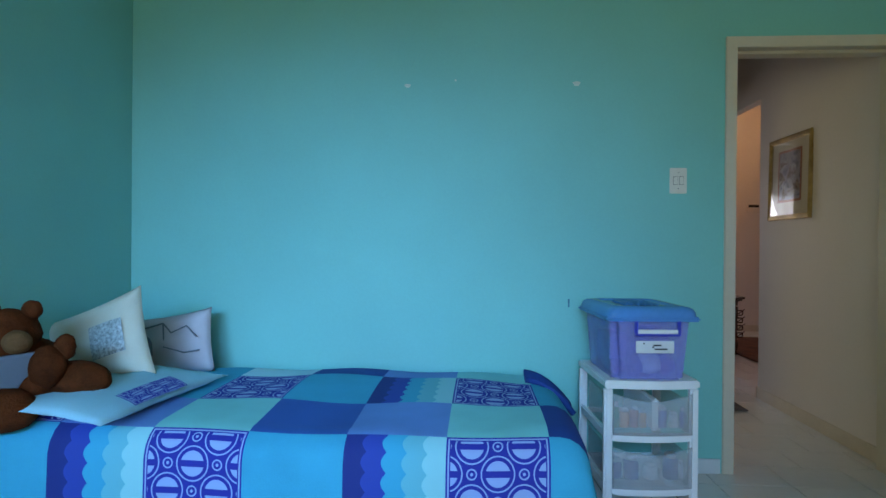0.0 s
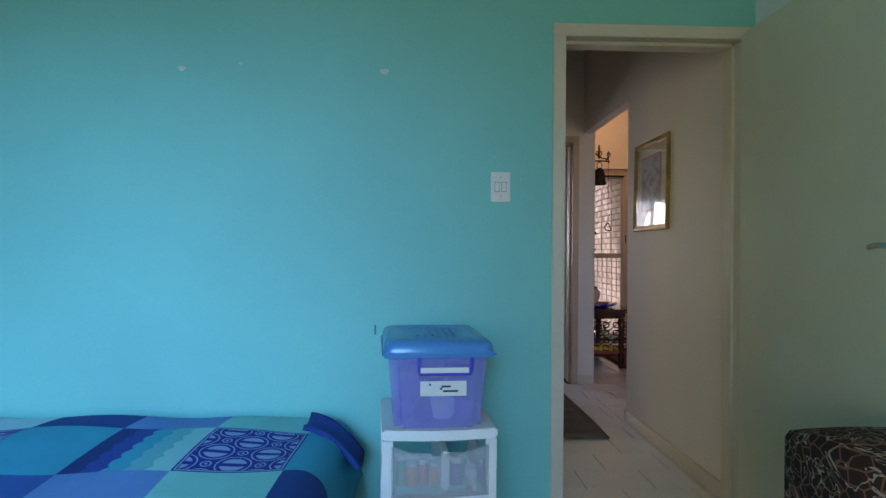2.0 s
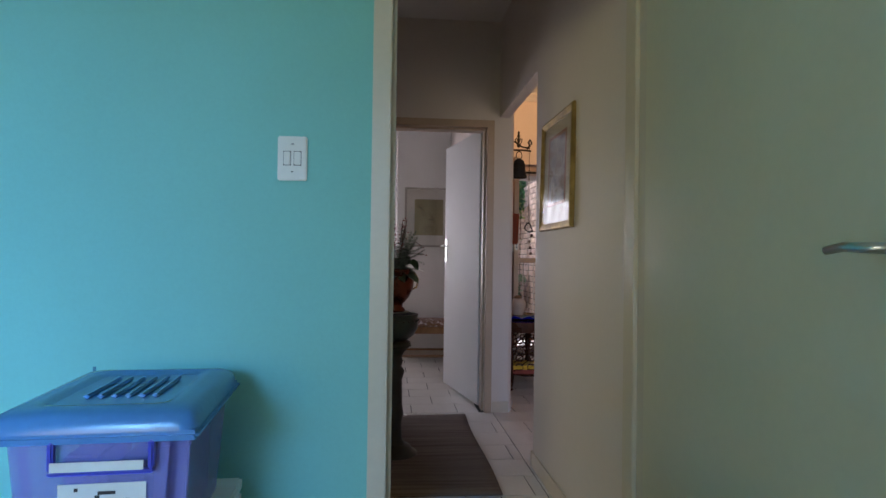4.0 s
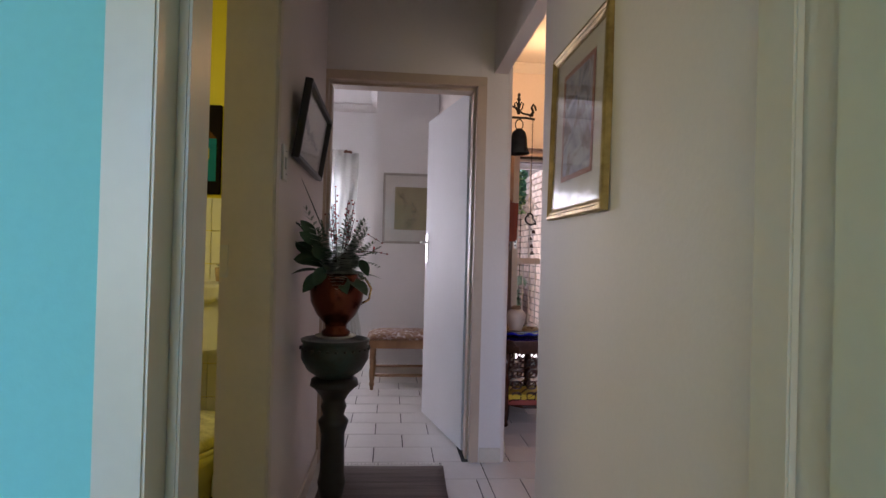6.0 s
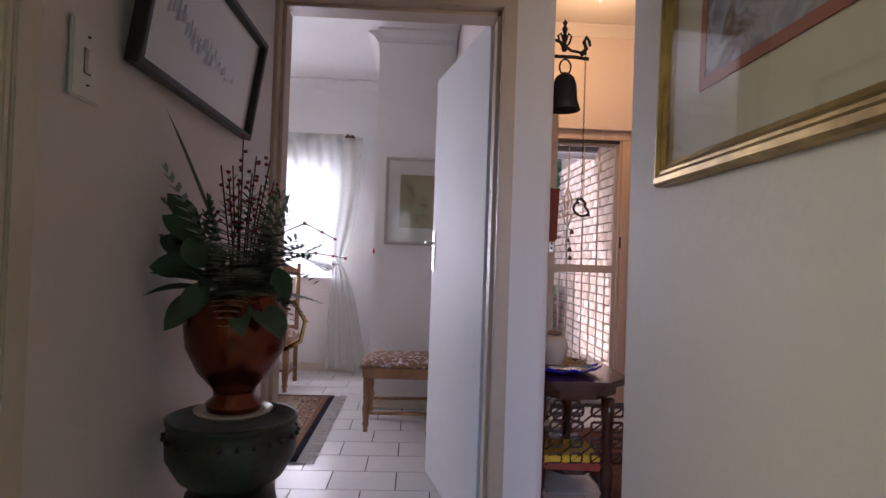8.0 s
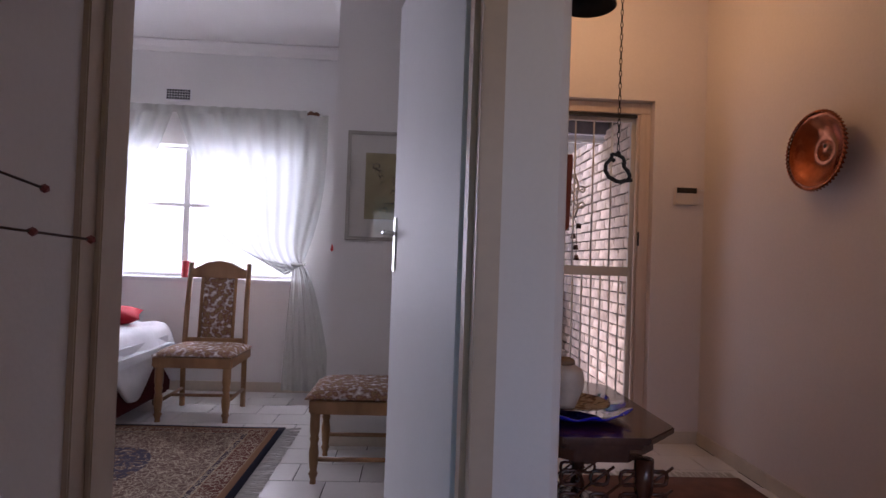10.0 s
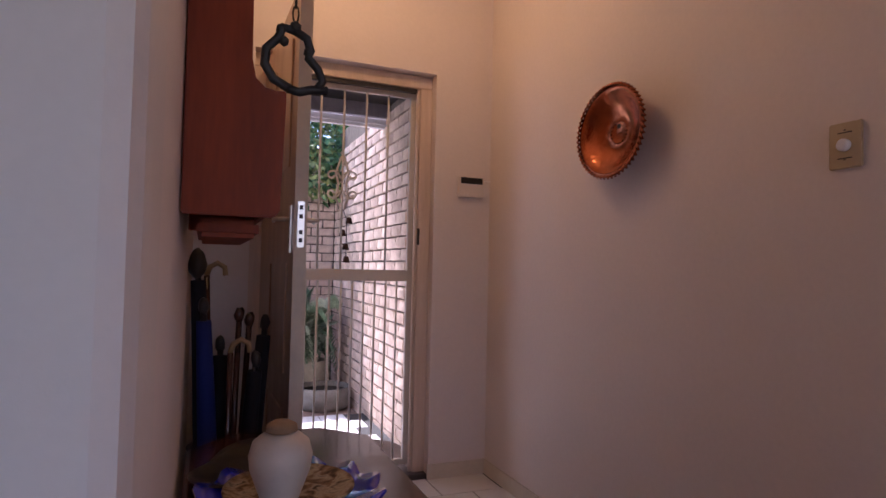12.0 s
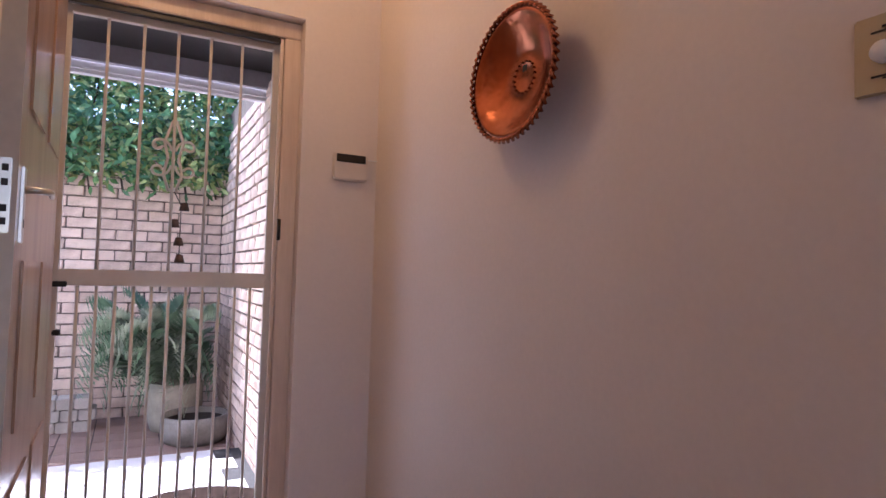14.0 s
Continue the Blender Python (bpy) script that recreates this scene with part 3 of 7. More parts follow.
FROST = clear_plastic("frosted clear plastic", (0.6, 0.63, 0.7), 0.3)
VIOLET = clear_plastic("translucent violet plastic", (0.36, 0.36, 0.85), 0.36, 0.22)
BLUELID = make("blue plastic lid", (0.06, 0.24, 0.56), 0.2, 0.1, 4, 60, 0.05)
BLUEP = make("dark blue plastic", (0.04, 0.06, 0.5), 0.3, 0.1, 4, 60, 0.05)
PAPER = make("paper label", (0.7, 0.7, 0.68), 0.8, 0.05, 8, 80, 0.05)
INK = make("black ink", (0.02, 0.02, 0.025), 0.6, 0.1, 8, 80, 0.0)
tower = thing("drawer_tower", "white plastic drawer tower with frosted drawers", "drawers")
TX0, TX1, TYF, TYB, TT = 1.152, 1.526, 2.25, 2.68, 0.548


def bowed(x0, x1, y0, y1, z0, z1, bow, n=12):
    """A bar whose front bows outward."""
    bm = bmesh.new()
    ring = [(x0 + (x1 - x0) * k / n, y0 - bow * math.sin(math.pi * k / n)) for k in range(n + 1)] + [(x1, y1), (x0, y1)]
    lo, hi = ([bm.verts.new((x, y, z)) for x, y in ring] for z in (z0, z1))
    bm.faces.new(lo[::-1]), bm.faces.new(hi)
    for i in range(len(ring)):
        j = (i + 1) % len(ring)
        bm.faces.new((lo[i], lo[j], hi[j], hi[i]))
    bmesh.ops.bevel(bm, geom=[e for e in bm.edges if abs(e.verts[0].co.z - e.verts[1].co.z) < 1e-5], offset=min(0.006, (z1 - z0) * 0.3), segments=2, affect="EDGES")
    return bm


part("top", bowed(TX0, TX1, TYF, TYB, TT - 0.032, TT, 0.02), PLASTIC_W, tower)
for x in (TX0, TX1 - 0.034):
    for y in (TYF + 0.004, TYB - 0.036):
        part("post", block(x, x + 0.034, y, y + 0.034, 0.0, TT - 0.031, 0.008), PLASTIC_W, tower)
for k, z in enumerate((0.31, 0.1, -0.11)):
    z0 = max(0.03, z + 0.012)
    part("rail", bowed(TX0 + 0.03, TX1 - 0.03, TYF + 0.0, TYF + 0.03, z0 - 0.014, z0 + 0.012, 0.018), PLASTIC_W, tower)
    part("rail", block(TX0 + 0.033, TX1 - 0.033, TYB - 0.03, TYB - 0.01, z0 - 0.012, z0 + 0.01, 0.004), PLASTIC_W, tower)
    for x in (TX0 + 0.003, TX1 - 0.017):
        part("side_rail", block(x, x + 0.02, TYF + 0.037, TYB - 0.035, z0 - 0.012, z0 + 0.028, 0.006), PLASTIC_W, tower)
    top = z + 0.195
    front = part("drawer", sheet(lambda u, v: Vector((TX0 + 0.03 + u * (TX1 - TX0 - 0.06), TYF - 0.004 - 0.016 * math.sin(math.pi * u), z0 + 0.012 + v * (top - z0 - 0.02 - 0.03 * math.sin(math.pi * u) * v))), 12, 6), FROST, tower, "frosted clear drawer front")
    solidify(front, 0.003)
    for b in ((TX0 + 0.032, TX0 + 0.035), (TX1 - 0.035, TX1 - 0.032)):
        part("drawer_side", block(b[0] + (0.006 if b[0] < 1.3 else -0.006), b[1] + (0.006 if b[0] < 1.3 else -0.006), TYF + 0.01, TYB - 0.04, z0 + 0.012, top - 0.04), FROST, tower)
part("divider", block(1.345, 1.37, TYF + 0.012, TYB - 0.05, 0.345, 0.47, 0.006), PLASTIC_W, tower)
CONTENT = [make("content " + n, c, 0.5, 0.1, 10, 60, 0.05) for n, c in (("green", (0.05, 0.3, 0.14)), ("orange", (0.7, 0.25, 0.06)), ("red", (0.5, 0.06, 0.04)), ("violet", (0.15, 0.12, 0.4)), ("white", (0.6, 0.62, 0.66)), ("navy", (0.03, 0.05, 0.25)))]
for x, z, h, r, c, kind in ((1.215, 0.345, 0.1, 0.016, 0, "jar"), (1.25, 0.345, 0.075, 0.02, 1, "jar"), (1.29, 0.345, 0.085, 0.018, 2, "jar"), (1.325, 0.345, 0.07, 0.015, 1, "jar"), (1.4, 0.345, 0.085, 0.022, 3, "jar"), (1.45, 0.345, 0.06, 0.02, 4, "jar"), (1.49, 0.345, 0.08, 0.014, 3, "jar"),
                           (1.22, 0.14, 0.08, 0.022, 5, "bottle"), (1.28, 0.14, 0.09, 0.03, 5, "bottle"), (1.36, 0.14, 0.06, 0.03, 4, "bottle"), (1.44, 0.14, 0.1, 0.03, 5, "bottle"), (1.485, 0.14, 0.07, 0.016, 4, "bottle")):
    ob = thing(kind, "small craft %s inside the frosted drawer" % kind, kind, (x, TYF + 0.07, z), 0, "jars in the drawers")
    part("body", lathe([(0, 0), (r, 0), (r, h * 0.75), (r * 0.7, h * 0.82), (0, h * 0.82)], 14), CONTENT[c], ob)
    part("lid", lathe([(0, h * 0.82), (r * 0.75, h * 0.821), (r * 0.75, h), (0, h)], 14), CONTENT[4], ob)

sb = thing("storage_box", "translucent violet storage box with a blue clip lid", "storage box")
QX0, QX1, QYF, QYB, QZ = 1.19, 1.475, 2.265, 2.64, 0.55


def shell(x0, x1, y0, y1, z0, z1, grow, bm=None):
    bm = bm or bmesh.new()
    lo = [bm.verts.new(p) for p in ((x0, y0, z0), (x1, y0, z0), (x1, y1, z0), (x0, y1, z0))]
    hi = [bm.verts.new(p) for p in ((x0 - grow, y0 - grow, z1), (x1 + grow, y0 - grow, z1), (x1 + grow, y1 + grow, z1), (x0 - grow, y1 + grow, z1))]
    bm.faces.new(lo[::-1])
    for i in range(4):
        bm.faces.new((lo[i], lo[(i + 1) % 4], hi[(i + 1) % 4], hi[i]))
    bmesh.ops.bevel(bm, geom=[e for e in bm.edges if abs(e.verts[0].co.z - e.verts[1].co.z) > 0.05], offset=0.03, segments=4, affect="EDGES")
    return bm


solidify(part("tub", shell(QX0, QX1, QYF, QYB, QZ, 0.795, 0.018), VIOLET, sb), 0.003)
bm = bmesh.new()
box(bm, QX0 - 0.042, QX1 + 0.042, QYF - 0.042, QYB + 0.042, 0.781, 0.8, 0.007)
rings = []
for grow, z in ((0.036, 0.799), (0.034, 0.815), (0.027, 0.828), (0.014, 0.835), (-0.012, 0.838), (-0.03, 0.836), (-0.036, 0.831), (-0.04, 0.831)):
    x0, x1, y0, y1, c = QX0 - grow, QX1 + grow, QYF - grow, QYB + grow, 0.03
    rings.append([bm.verts.new((cx + c * math.cos(a), cy + c * math.sin(a), z)) for cx, cy, q in ((x1 - c, y1 - c, 0), (x0 + c, y1 - c, 1), (x0 + c, y0 + c, 2), (x1 - c, y0 + c, 3)) for a in [math.pi / 2 * (q + k / 5) for k in range(6)]])
for r0, r1 in zip(rings, rings[1:]):
    for k in range(24):
        bm.faces.new((r0[k], r0[(k + 1) % 24], r1[(k + 1) % 24], r1[k])).smooth = True
bm.faces.new(rings[-1])
lid = part("lid", bm, BLUELID, sb, "blue plastic lid")
for k in range(6):
    part("rib", block(QX0 + 0.075 + k * 0.026, QX0 + 0.087 + k * 0.026, QYF + 0.1, QYB - 0.09, 0.8305, 0.839, 0.003), BLUELID, lid)
clip = bmesh.new()
for b in ((1.262, 1.44, 0.725, 0.733), (1.262, 1.272, 0.733, 0.785), (1.43, 1.44, 0.733, 0.785)):
    box(clip, b[0], b[1], QYF - 0.04, QYF - 0.024, b[2], b[3], 0.003)
part("clip_handle", clip, BLUEP, sb, "dark blue clip handle")
part("label", block(1.272, 1.422, QYF - 0.017, QYF - 0.0155, 0.655, 0.703), PAPER, sb, "white paper label with handwriting")
part("upper_label", block(1.27, 1.425, QYF - 0.046, QYF - 0.0445, 0.735, 0.752), PAPER, sb, "white paper strip")
for k, (x, z, w) in enumerate(((1.34, 0.683, 0.03), (1.335, 0.676, 0.008), (1.345, 0.668, 0.05), (1.3, 0.69, 0.006), (1.37, 0.668, 0.02))):
    part("writing", block(x, x + w, QYF - 0.019, QYF - 0.0175, z, z + 0.006), INK, sb)
for k, (x, z, r, c) in enumerate(((1.225, 0.56, 0.034, 3), (1.29, 0.56, 0.04, 5), (1.35, 0.57, 0.048, 4), (1.42, 0.56, 0.038, 3))):
    single("craft_bundle", ball(bmesh.new(), (0, 0, r), r, (1, 1.2, 1), 0.006, 2), CONTENT[c], "soft craft bundle inside the storage box", "craft supplies", (x, 2.33, QZ + 0.005), 0, "bundles in the box")
for k, (x, c, h) in enumerate(((1.215, 3, 0.15), (1.3, 5, 0.12), (1.39, 3, 0.17))):
    single("craft_packet", block(0, 0.07, 0, 0.2, 0, h, 0.006), CONTENT[c], "violet craft packet inside the storage box", "craft supplies", (x, 2.4, QZ + 0.006), 0, "packets in the box")
# the tower and its load stand slightly askew to the wall
askew = Matrix.Translation((TX0, TYF, 0)) @ Matrix.Rotation(radians(4.5), 4, "Z") @ Matrix.Translation((-TX0, -TYF, 0))
for ob in [o for o in bpy.data.objects if not o.parent and o.name.split(".")[0] in ("drawer_tower", "storage_box", "jar", "bottle", "craft_bundle", "craft_packet")]:
    ob.matrix_world = askew @ ob.matrix_basis

# wall fittings
GAP = make("grey switch gap", (0.2, 0.19, 0.17), 0.6, 0.1, 8, 60, 0.0)
def wall_switch(at, face, label, w=0.08, h=0.122, rockers=2, material=None, dial=False):
    """A plate on a wall with its rockers; face is the direction (x, y) that it looks to."""
    ob = thing("light_switch", label, "light switch", at, math.degrees(math.atan2(face[0], -face[1])))
    mt = material or make("ivory plastic %.2f" % at[1], (0.7, 0.68, 0.62), 0.4, 0.05, 8, 60, 0.03)
    part("plate", block(-w / 2, w / 2, -0.009, -0.001, -h / 2, h / 2, 0.003), mt, ob)
    for k in range(rockers):
        x = (k - (rockers - 1) / 2) * 0.028
        part("rocker", block(x - 0.009, x + 0.009, -0.014, -0.0085, -0.018, 0.018, 0.002), mt, ob)
        part("rocker_edge", block(x - 0.0105, x + 0.0105, -0.0098, -0.0089, -0.02, 0.02), GAP, ob)
    for z in (-0.038, 0.038):
        part("screw", lathe([(0, 0.0), (0.003, 0.0), (0.003, 0.0015), (0, 0.0015)], 8, at=(0, -0.0108, z)), INK, ob)
    if dial:
        d_ob = part("dial", lathe([(0, 0), (0.016, 0), (0.016, 0.012), (0.013, 0.016), (0, 0.016)], 24), PLASTIC_W, ob, "white round dimmer knob")
        d_ob.matrix_local = pose(0, -0.008, 0, 90)
        part("dial_mark", block(-0.018, 0.018, -0.0105, -0.0088, -0.034, -0.0315), INK, ob)
        part("dial_mark", block(-0.018, 0.018, -0.0105, -0.0088, 0.0315, 0.034), INK, ob)
    return ob


wall_switch((1.594, Y1 - 0.001, 1.39), (0, -1), "ivory double light switch on the turquoise wall")
wall_switch((XL + 0.001, 4.185, 1.432), (1, 0), "ivory light switch on the passage wall", rockers=1)
wall_switch((HX - 0.001, 5.86, 1.478), (-1, 0), "beige dimmer switch with a round white knob", w=0.085, h=0.118, rockers=0, material=make("beige switch plate", (0.52, 0.42, 0.27), 0.35, 0.05, 8, 60, 0.03), dial=True)
FILL = make("white wall filler", (0.6, 0.68, 0.64), 0.8, 0.1, 40, 90, 0.2)
for x, z, r in ((0.294, 1.855, 0.014), (1.113, 1.858, 0.017), (0.53, 1.88, 0.006)):
    bm = prism([(r * (1 + 0.25 * math.sin(3 * a)) * math.cos(a), r * 0.8 * (1 + 0.2 * math.cos(2 * a)) * math.sin(a)) for a in [2 * math.pi * k / 14 for k in range(14)]], 0.0012, "y", 0)
    single("filler_spot", bm, FILL, "spot of white filler on the turquoise wall", "wall mark", (x, Y1 - 0.002, z), 0, "filler spots")
single("scuff_mark", block(-0.004, 0.004, 0, 0.001, -0.02, 0.02), make("grey scuff", (0.05, 0.2, 0.28), 0.8, 0.2, 40, 80, 0), "dark scuff on the turquoise wall", "wall mark", (1.085, Y1 - 0.0025, 0.8))

# armchair with a patterned throw
THROW, n_, l_, b_, co_ = nodes_of("brown paisley throw", 0.9)
v1 = n_.new("ShaderNodeTexVoronoi")
v1.feature, v1.inputs["Scale"].default_value = "DISTANCE_TO_EDGE", 26
w1 = n_.new("ShaderNodeTexNoise")
w1.inputs["Scale"].default_value, w1.inputs["Distortion"].default_value = 9, 3.0
l_.new(co_.outputs["Object"], v1.inputs["Vector"]), l_.new(co_.outputs["Object"], w1.inputs["Vector"])
veins = op(n_, l_, "MULTIPLY", op(n_, l_, "COMPARE", w1.outputs["Fac"], 0.52, 0.016), 1.0)
c1 = mix_colour(n_, l_, op(n_, l_, "LESS_THAN", v1.outputs["Distance"], 0.05), (0.035, 0.02, 0.02), (0.16, 0.08, 0.05))
l_.new(mix_colour(n_, l_, veins, c1, (0.3, 0.27, 0.24)), b_.inputs["Base Color"])
arm = thing("armchair", "armchair covered with a dark brown scroll-patterned throw", "armchair", (2.4, 1.6, 0), 0)
def chair_shell(u, v):
    a = 2 * u - 1
    x = 0.19 * max(-1, min(1, a * 1.25)) + 0.012 * math.sin(9 * v)
    edge = max(0.0, abs(a) - 0.8) / 0.2
    top = 0.68 - 0.09 * edge ** 2 - 0.015 * a * a - (0.06 if a < -0.7 else 0) * edge
    if v < 0.45:
        k = v / 0.45
        return Vector((x, -0.02 - 0.12 * (1 - k) , 0.02 + (top - 0.02) * k))
    if v < 0.6:
        k = (v - 0.45) / 0.15
        return Vector((x, -0.02 + 0.24 * k, top + 0.02 * math.sin(math.pi * k)))
    k = (v - 0.6) / 0.4
    return Vector((x, 0.22 + 0.05 * k, top - (top - 0.02) * k))
solidify(part("throw", sheet(chair_shell, 24, 30), THROW, arm, "dark brown scroll-patterned throw"), 0.012)
part("backrest", block(-0.17, 0.17, 0.0, 0.2, 0.02, 0.63, 0.05), cloth("brown upholstery", (0.06, 0.035, 0.025)), arm)
part("seat", block(-0.18, 0.18, -0.6, -0.16, 0.1, 0.4, 0.05), cloth("brown seat upholstery", (0.07, 0.04, 0.03)), arm)

# ---- passage ----
def clear_glass(name):
    """Thin clear glass: see-through, with a mirror gloss that grows at grazing angles."""
    m = bpy.data.materials.new(name)
    m.use_nodes = True
    n, l = m.node_tree.nodes, m.node_tree.links
    through_, gloss, facing, mix = n.new("ShaderNodeBsdfTransparent"), n.new("ShaderNodeBsdfGlossy"), n.new("ShaderNodeLayerWeight"), n.new("ShaderNodeMixShader")
    gloss.inputs["Roughness"].default_value = 0.03
    power, amount = n.new("ShaderNodeMath"), n.new("ShaderNodeMath")
    power.operation, amount.operation = "POWER", "MULTIPLY_ADD"
    power.inputs[1].default_value, amount.inputs[1].default_value, amount.inputs[2].default_value = 3.0, 0.4, 0.03
    l.new(facing.outputs["Facing"], power.inputs[0])
    l.new(power.outputs[0], amount.inputs[0]), l.new(amount.outputs[0], mix.inputs[0])
    l.new(through_.outputs[0], mix.inputs[1]), l.new(gloss.outputs[0], mix.inputs[2])
    l.new(mix.outputs[0], n["Material Output"].inputs["Surface"])
    return m


GLASS = clear_glass("picture glass")


def art(name, ground, tones, scale=9.0):
    """A painted or drawn surface: soft washes of a few tones."""
    m, n, l, b, co = nodes_of(name, 0.8)
    t = n.new("ShaderNodeTexNoise")
    t.inputs["Scale"].default_value, t.inputs["Detail"].default_value, t.inputs["Distortion"].default_value = scale, 5, 0.8
    l.new(co.outputs["Object"], t.inputs["Vector"])
    ramp = n.new("ShaderNodeValToRGB")
    while len(ramp.color_ramp.elements) < len(tones) + 1:
        ramp.color_ramp.elements.new(0.5)
    for k, (e, c) in enumerate(zip(ramp.color_ramp.elements, [ground] + tones)):
        e.position, e.color = 0.34 + 0.36 * k / max(1, len(tones)), (*c, 1)
    l.new(t.outputs["Fac"], ramp.inputs["Fac"])
    l.new(ramp.outputs["Color"], b.inputs["Base Color"])
    return m


def picture(name, label, w, h, border, depth, frame_mat, mount, inner, inner_mat, category="picture", glass=True):
    """A framed picture in the xz plane that looks to -y; its back lies at y = 0, its foot at z = 0."""
    ob = thing(name, label, category)
    profile = [(0.0, 0.002), (0.0, 0.75 * depth), (0.12 * border, 0.95 * depth), (0.35 * border, depth), (0.5 * border, 0.82 * depth), (0.62 * border, 0.84 * depth), (0.8 * border, 0.62 * depth), (border, 0.56 * depth), (border, 0.002)]
    if border < 0.03:
        profile = [(0.0, 0.002), (0.0, 0.9 * depth), (0.15 * border, depth), (0.85 * border, depth), (border, 0.9 * depth), (border, 0.002)]
    corners = [(-w / 2, 0, 1, 1), (w / 2, 0, -1, 1), (w / 2, h, -1, -1), (-w / 2, h, 1, -1)]
    for i, nm in enumerate(("frame_rail", "frame_side", "frame_rail", "frame_side")):
        bm = bmesh.new()
        ends = [[bm.verts.new((cx + sx * o, -d, cz + sz * o)) for o, d in profile] for cx, cz, sx, sz in (corners[i], corners[(i + 1) % 4])]
        for k in range(len(profile)):
            j = (k + 1) % len(profile)
            bm.faces.new((ends[0][k], ends[0][j], ends[1][j], ends[1][k]))
        bm.faces.new(ends[0]), bm.faces.new(ends[1])
        part(nm, bm, frame_mat, ob)
    part("mount", block(-w / 2 + border * 0.8, w / 2 - border * 0.8, -0.008, -0.003, border * 0.8, h - border * 0.8), mount, ob)
    if inner:
        part("print", block(inner[0], inner[1], -0.0105, -0.009, inner[2], inner[3]), inner_mat, ob)
    if glass:
        gl = part("pane", block(-w / 2 + border * 0.9, w / 2 - border * 0.9, -0.0155, -0.0135, border * 0.9, h - border * 0.9), GLASS, ob, "reflecting picture glass")
        gl.visible_shadow = False
    return ob


MOUNT = make("cream picture mount", (0.55, 0.5, 0.4), 0.85, 0.05, 6, 80, 0.02)
MOUNT_W = make("white picture paper", (0.66, 0.64, 0.6), 0.85, 0.05, 4, 70, 0.02)
p = picture("framed_picture", "gilt-framed print under glass on the passage wall", 0.52, 0.545, 0.034, 0.024, GILT, MOUNT, (-0.13, 0.13, 0.13, 0.44), art("blue and grey figure print", (0.12, 0.12, 0.16), [(0.2, 0.2, 0.27), (0.36, 0.35, 0.4), (0.12, 0.07, 0.06), (0.4, 0.36, 0.33)], 12))
for b in ((-0.145, -0.13, 0.115, 0.455), (0.13, 0.145, 0.115, 0.455), (-0.13, 0.13, 0.115, 0.13), (-0.13, 0.13, 0.44, 0.455)):
    part("inner_border", block(b[0], b[1], -0.0115, -0.0095, b[2], b[3]), make("brick red border", (0.3, 0.1, 0.06), 0.8, 0.1, 10, 60, 0.02), p)
p.matrix_world = pose(XR - 0.003, 3.865, 1.262, -1.0, 0, -90)
p = picture("ink_landscape", "black-framed ink landscape leaning out from the passage wall", 0.71, 0.29, 0.016, 0.03, BLACKWOOD, MOUNT_W, None, None)
WASH = [make("grey ink wash", (0.22, 0.22, 0.25), 0.9, 0.4, 30, 120, 0), make("pale ink wash", (0.4, 0.4, 0.43), 0.9, 0.3, 30, 120, 0)]
rnd = random.Random(3)
for k in range(34):
    x = -0.25 + 0.44 * (k / 34) ** 1.1
    h = 0.07 * (1 - k / 44) * rnd.uniform(0.4, 1)
    zb = 0.115 + rnd.uniform(-0.015, 0.01) + (0.02 if k < 9 else 0)
    w = rnd.uniform(0.004, 0.02)
    part("ink_stroke", prism([(x, zb), (x + w, zb + 0.006), (x + w * 0.9, zb + h), (x + w * 0.2, zb + h * 0.85)], 0.0012, "y", -0.0098), WASH[k % 2], p)
p.matrix_world = pose(XL + 0.006, 4.655, 1.475, 8.5, 0, 90)

# jardiniere, urn and arrangement
stand = thing("pedestal_stand", "dark turned pedestal with a green-brown bowl on top", "plant stand", (1.9, 4.5, 0))
stand.scale = (1.11, 1.11, 0.93)
BRONZE = make("dark green-brown glaze", (0.022, 0.022, 0.017), 0.45, 0.5, 7, 40, 0.2, second=(0.02, 0.014, 0.01), metal=0.2)
part("base", lathe([(0, 0), (0.12, 0), (0.122, 0.02), (0.1, 0.035), (0.085, 0.06), (0.06, 0.075)], 32), BRONZE, stand)
part("column", lathe([(0.06, 0.074), (0.045, 0.1), (0.04, 0.2), (0.05, 0.26), (0.043, 0.3), (0.04, 0.46), (0.05, 0.5), (0.053, 0.515), (0.036, 0.54), (0.045, 0.575), (0.038, 0.6), (0.05, 0.625), (0.072, 0.655), (0.085, 0.665), (0.08, 0.69), (0.06, 0.7)], 32), BRONZE, stand)
part("bowl", lathe([(0.0, 0.7), (0.06, 0.7), (0.095, 0.73), (0.117, 0.775), (0.119, 0.82), (0.11, 0.838), (0.118, 0.848), (0.12, 0.858), (0.112, 0.86), (0.1, 0.845), (0.09, 0.84), (0, 0.838)], 40), make("green patina glaze", (0.018, 0.045, 0.036), 0.4, 0.6, 9, 50, 0.4, second=(0.028, 0.014, 0.009)), stand, "bowl with a worn green glaze")
for k in range(26):
    a = 2 * math.pi * k / 26
    part("bead", lathe([(0, -0.006), (0.005, -0.003), (0.005, 0.003), (0, 0.006)], 8, at=(0.12 * math.cos(a), 0.12 * math.sin(a), 0.822)), BRONZE, stand)
single("saucer", lathe([(0, 0), (0.06, 0), (0.078, 0.008), (0.08, 0.012), (0.06, 0.008), (0, 0.006)], 36), make("cream glazed saucer", (0.6, 0.55, 0.42), 0.2, 0.08, 8, 50, 0.02), "cream glazed saucer under the copper urn", "saucer", (1.9, 4.5, 0.802))
urn = thing("copper_urn", "reddish copper urn with a brass side handle", "vase", (1.9, 4.5, 0.812))
urn.scale = (1.17, 1.17, 1.3)
URN = make("red copper", (0.13, 0.03, 0.014), 0.22, 0.4, 8, 50, 0.1, metal=0.75, second=(0.12, 0.03, 0.015))
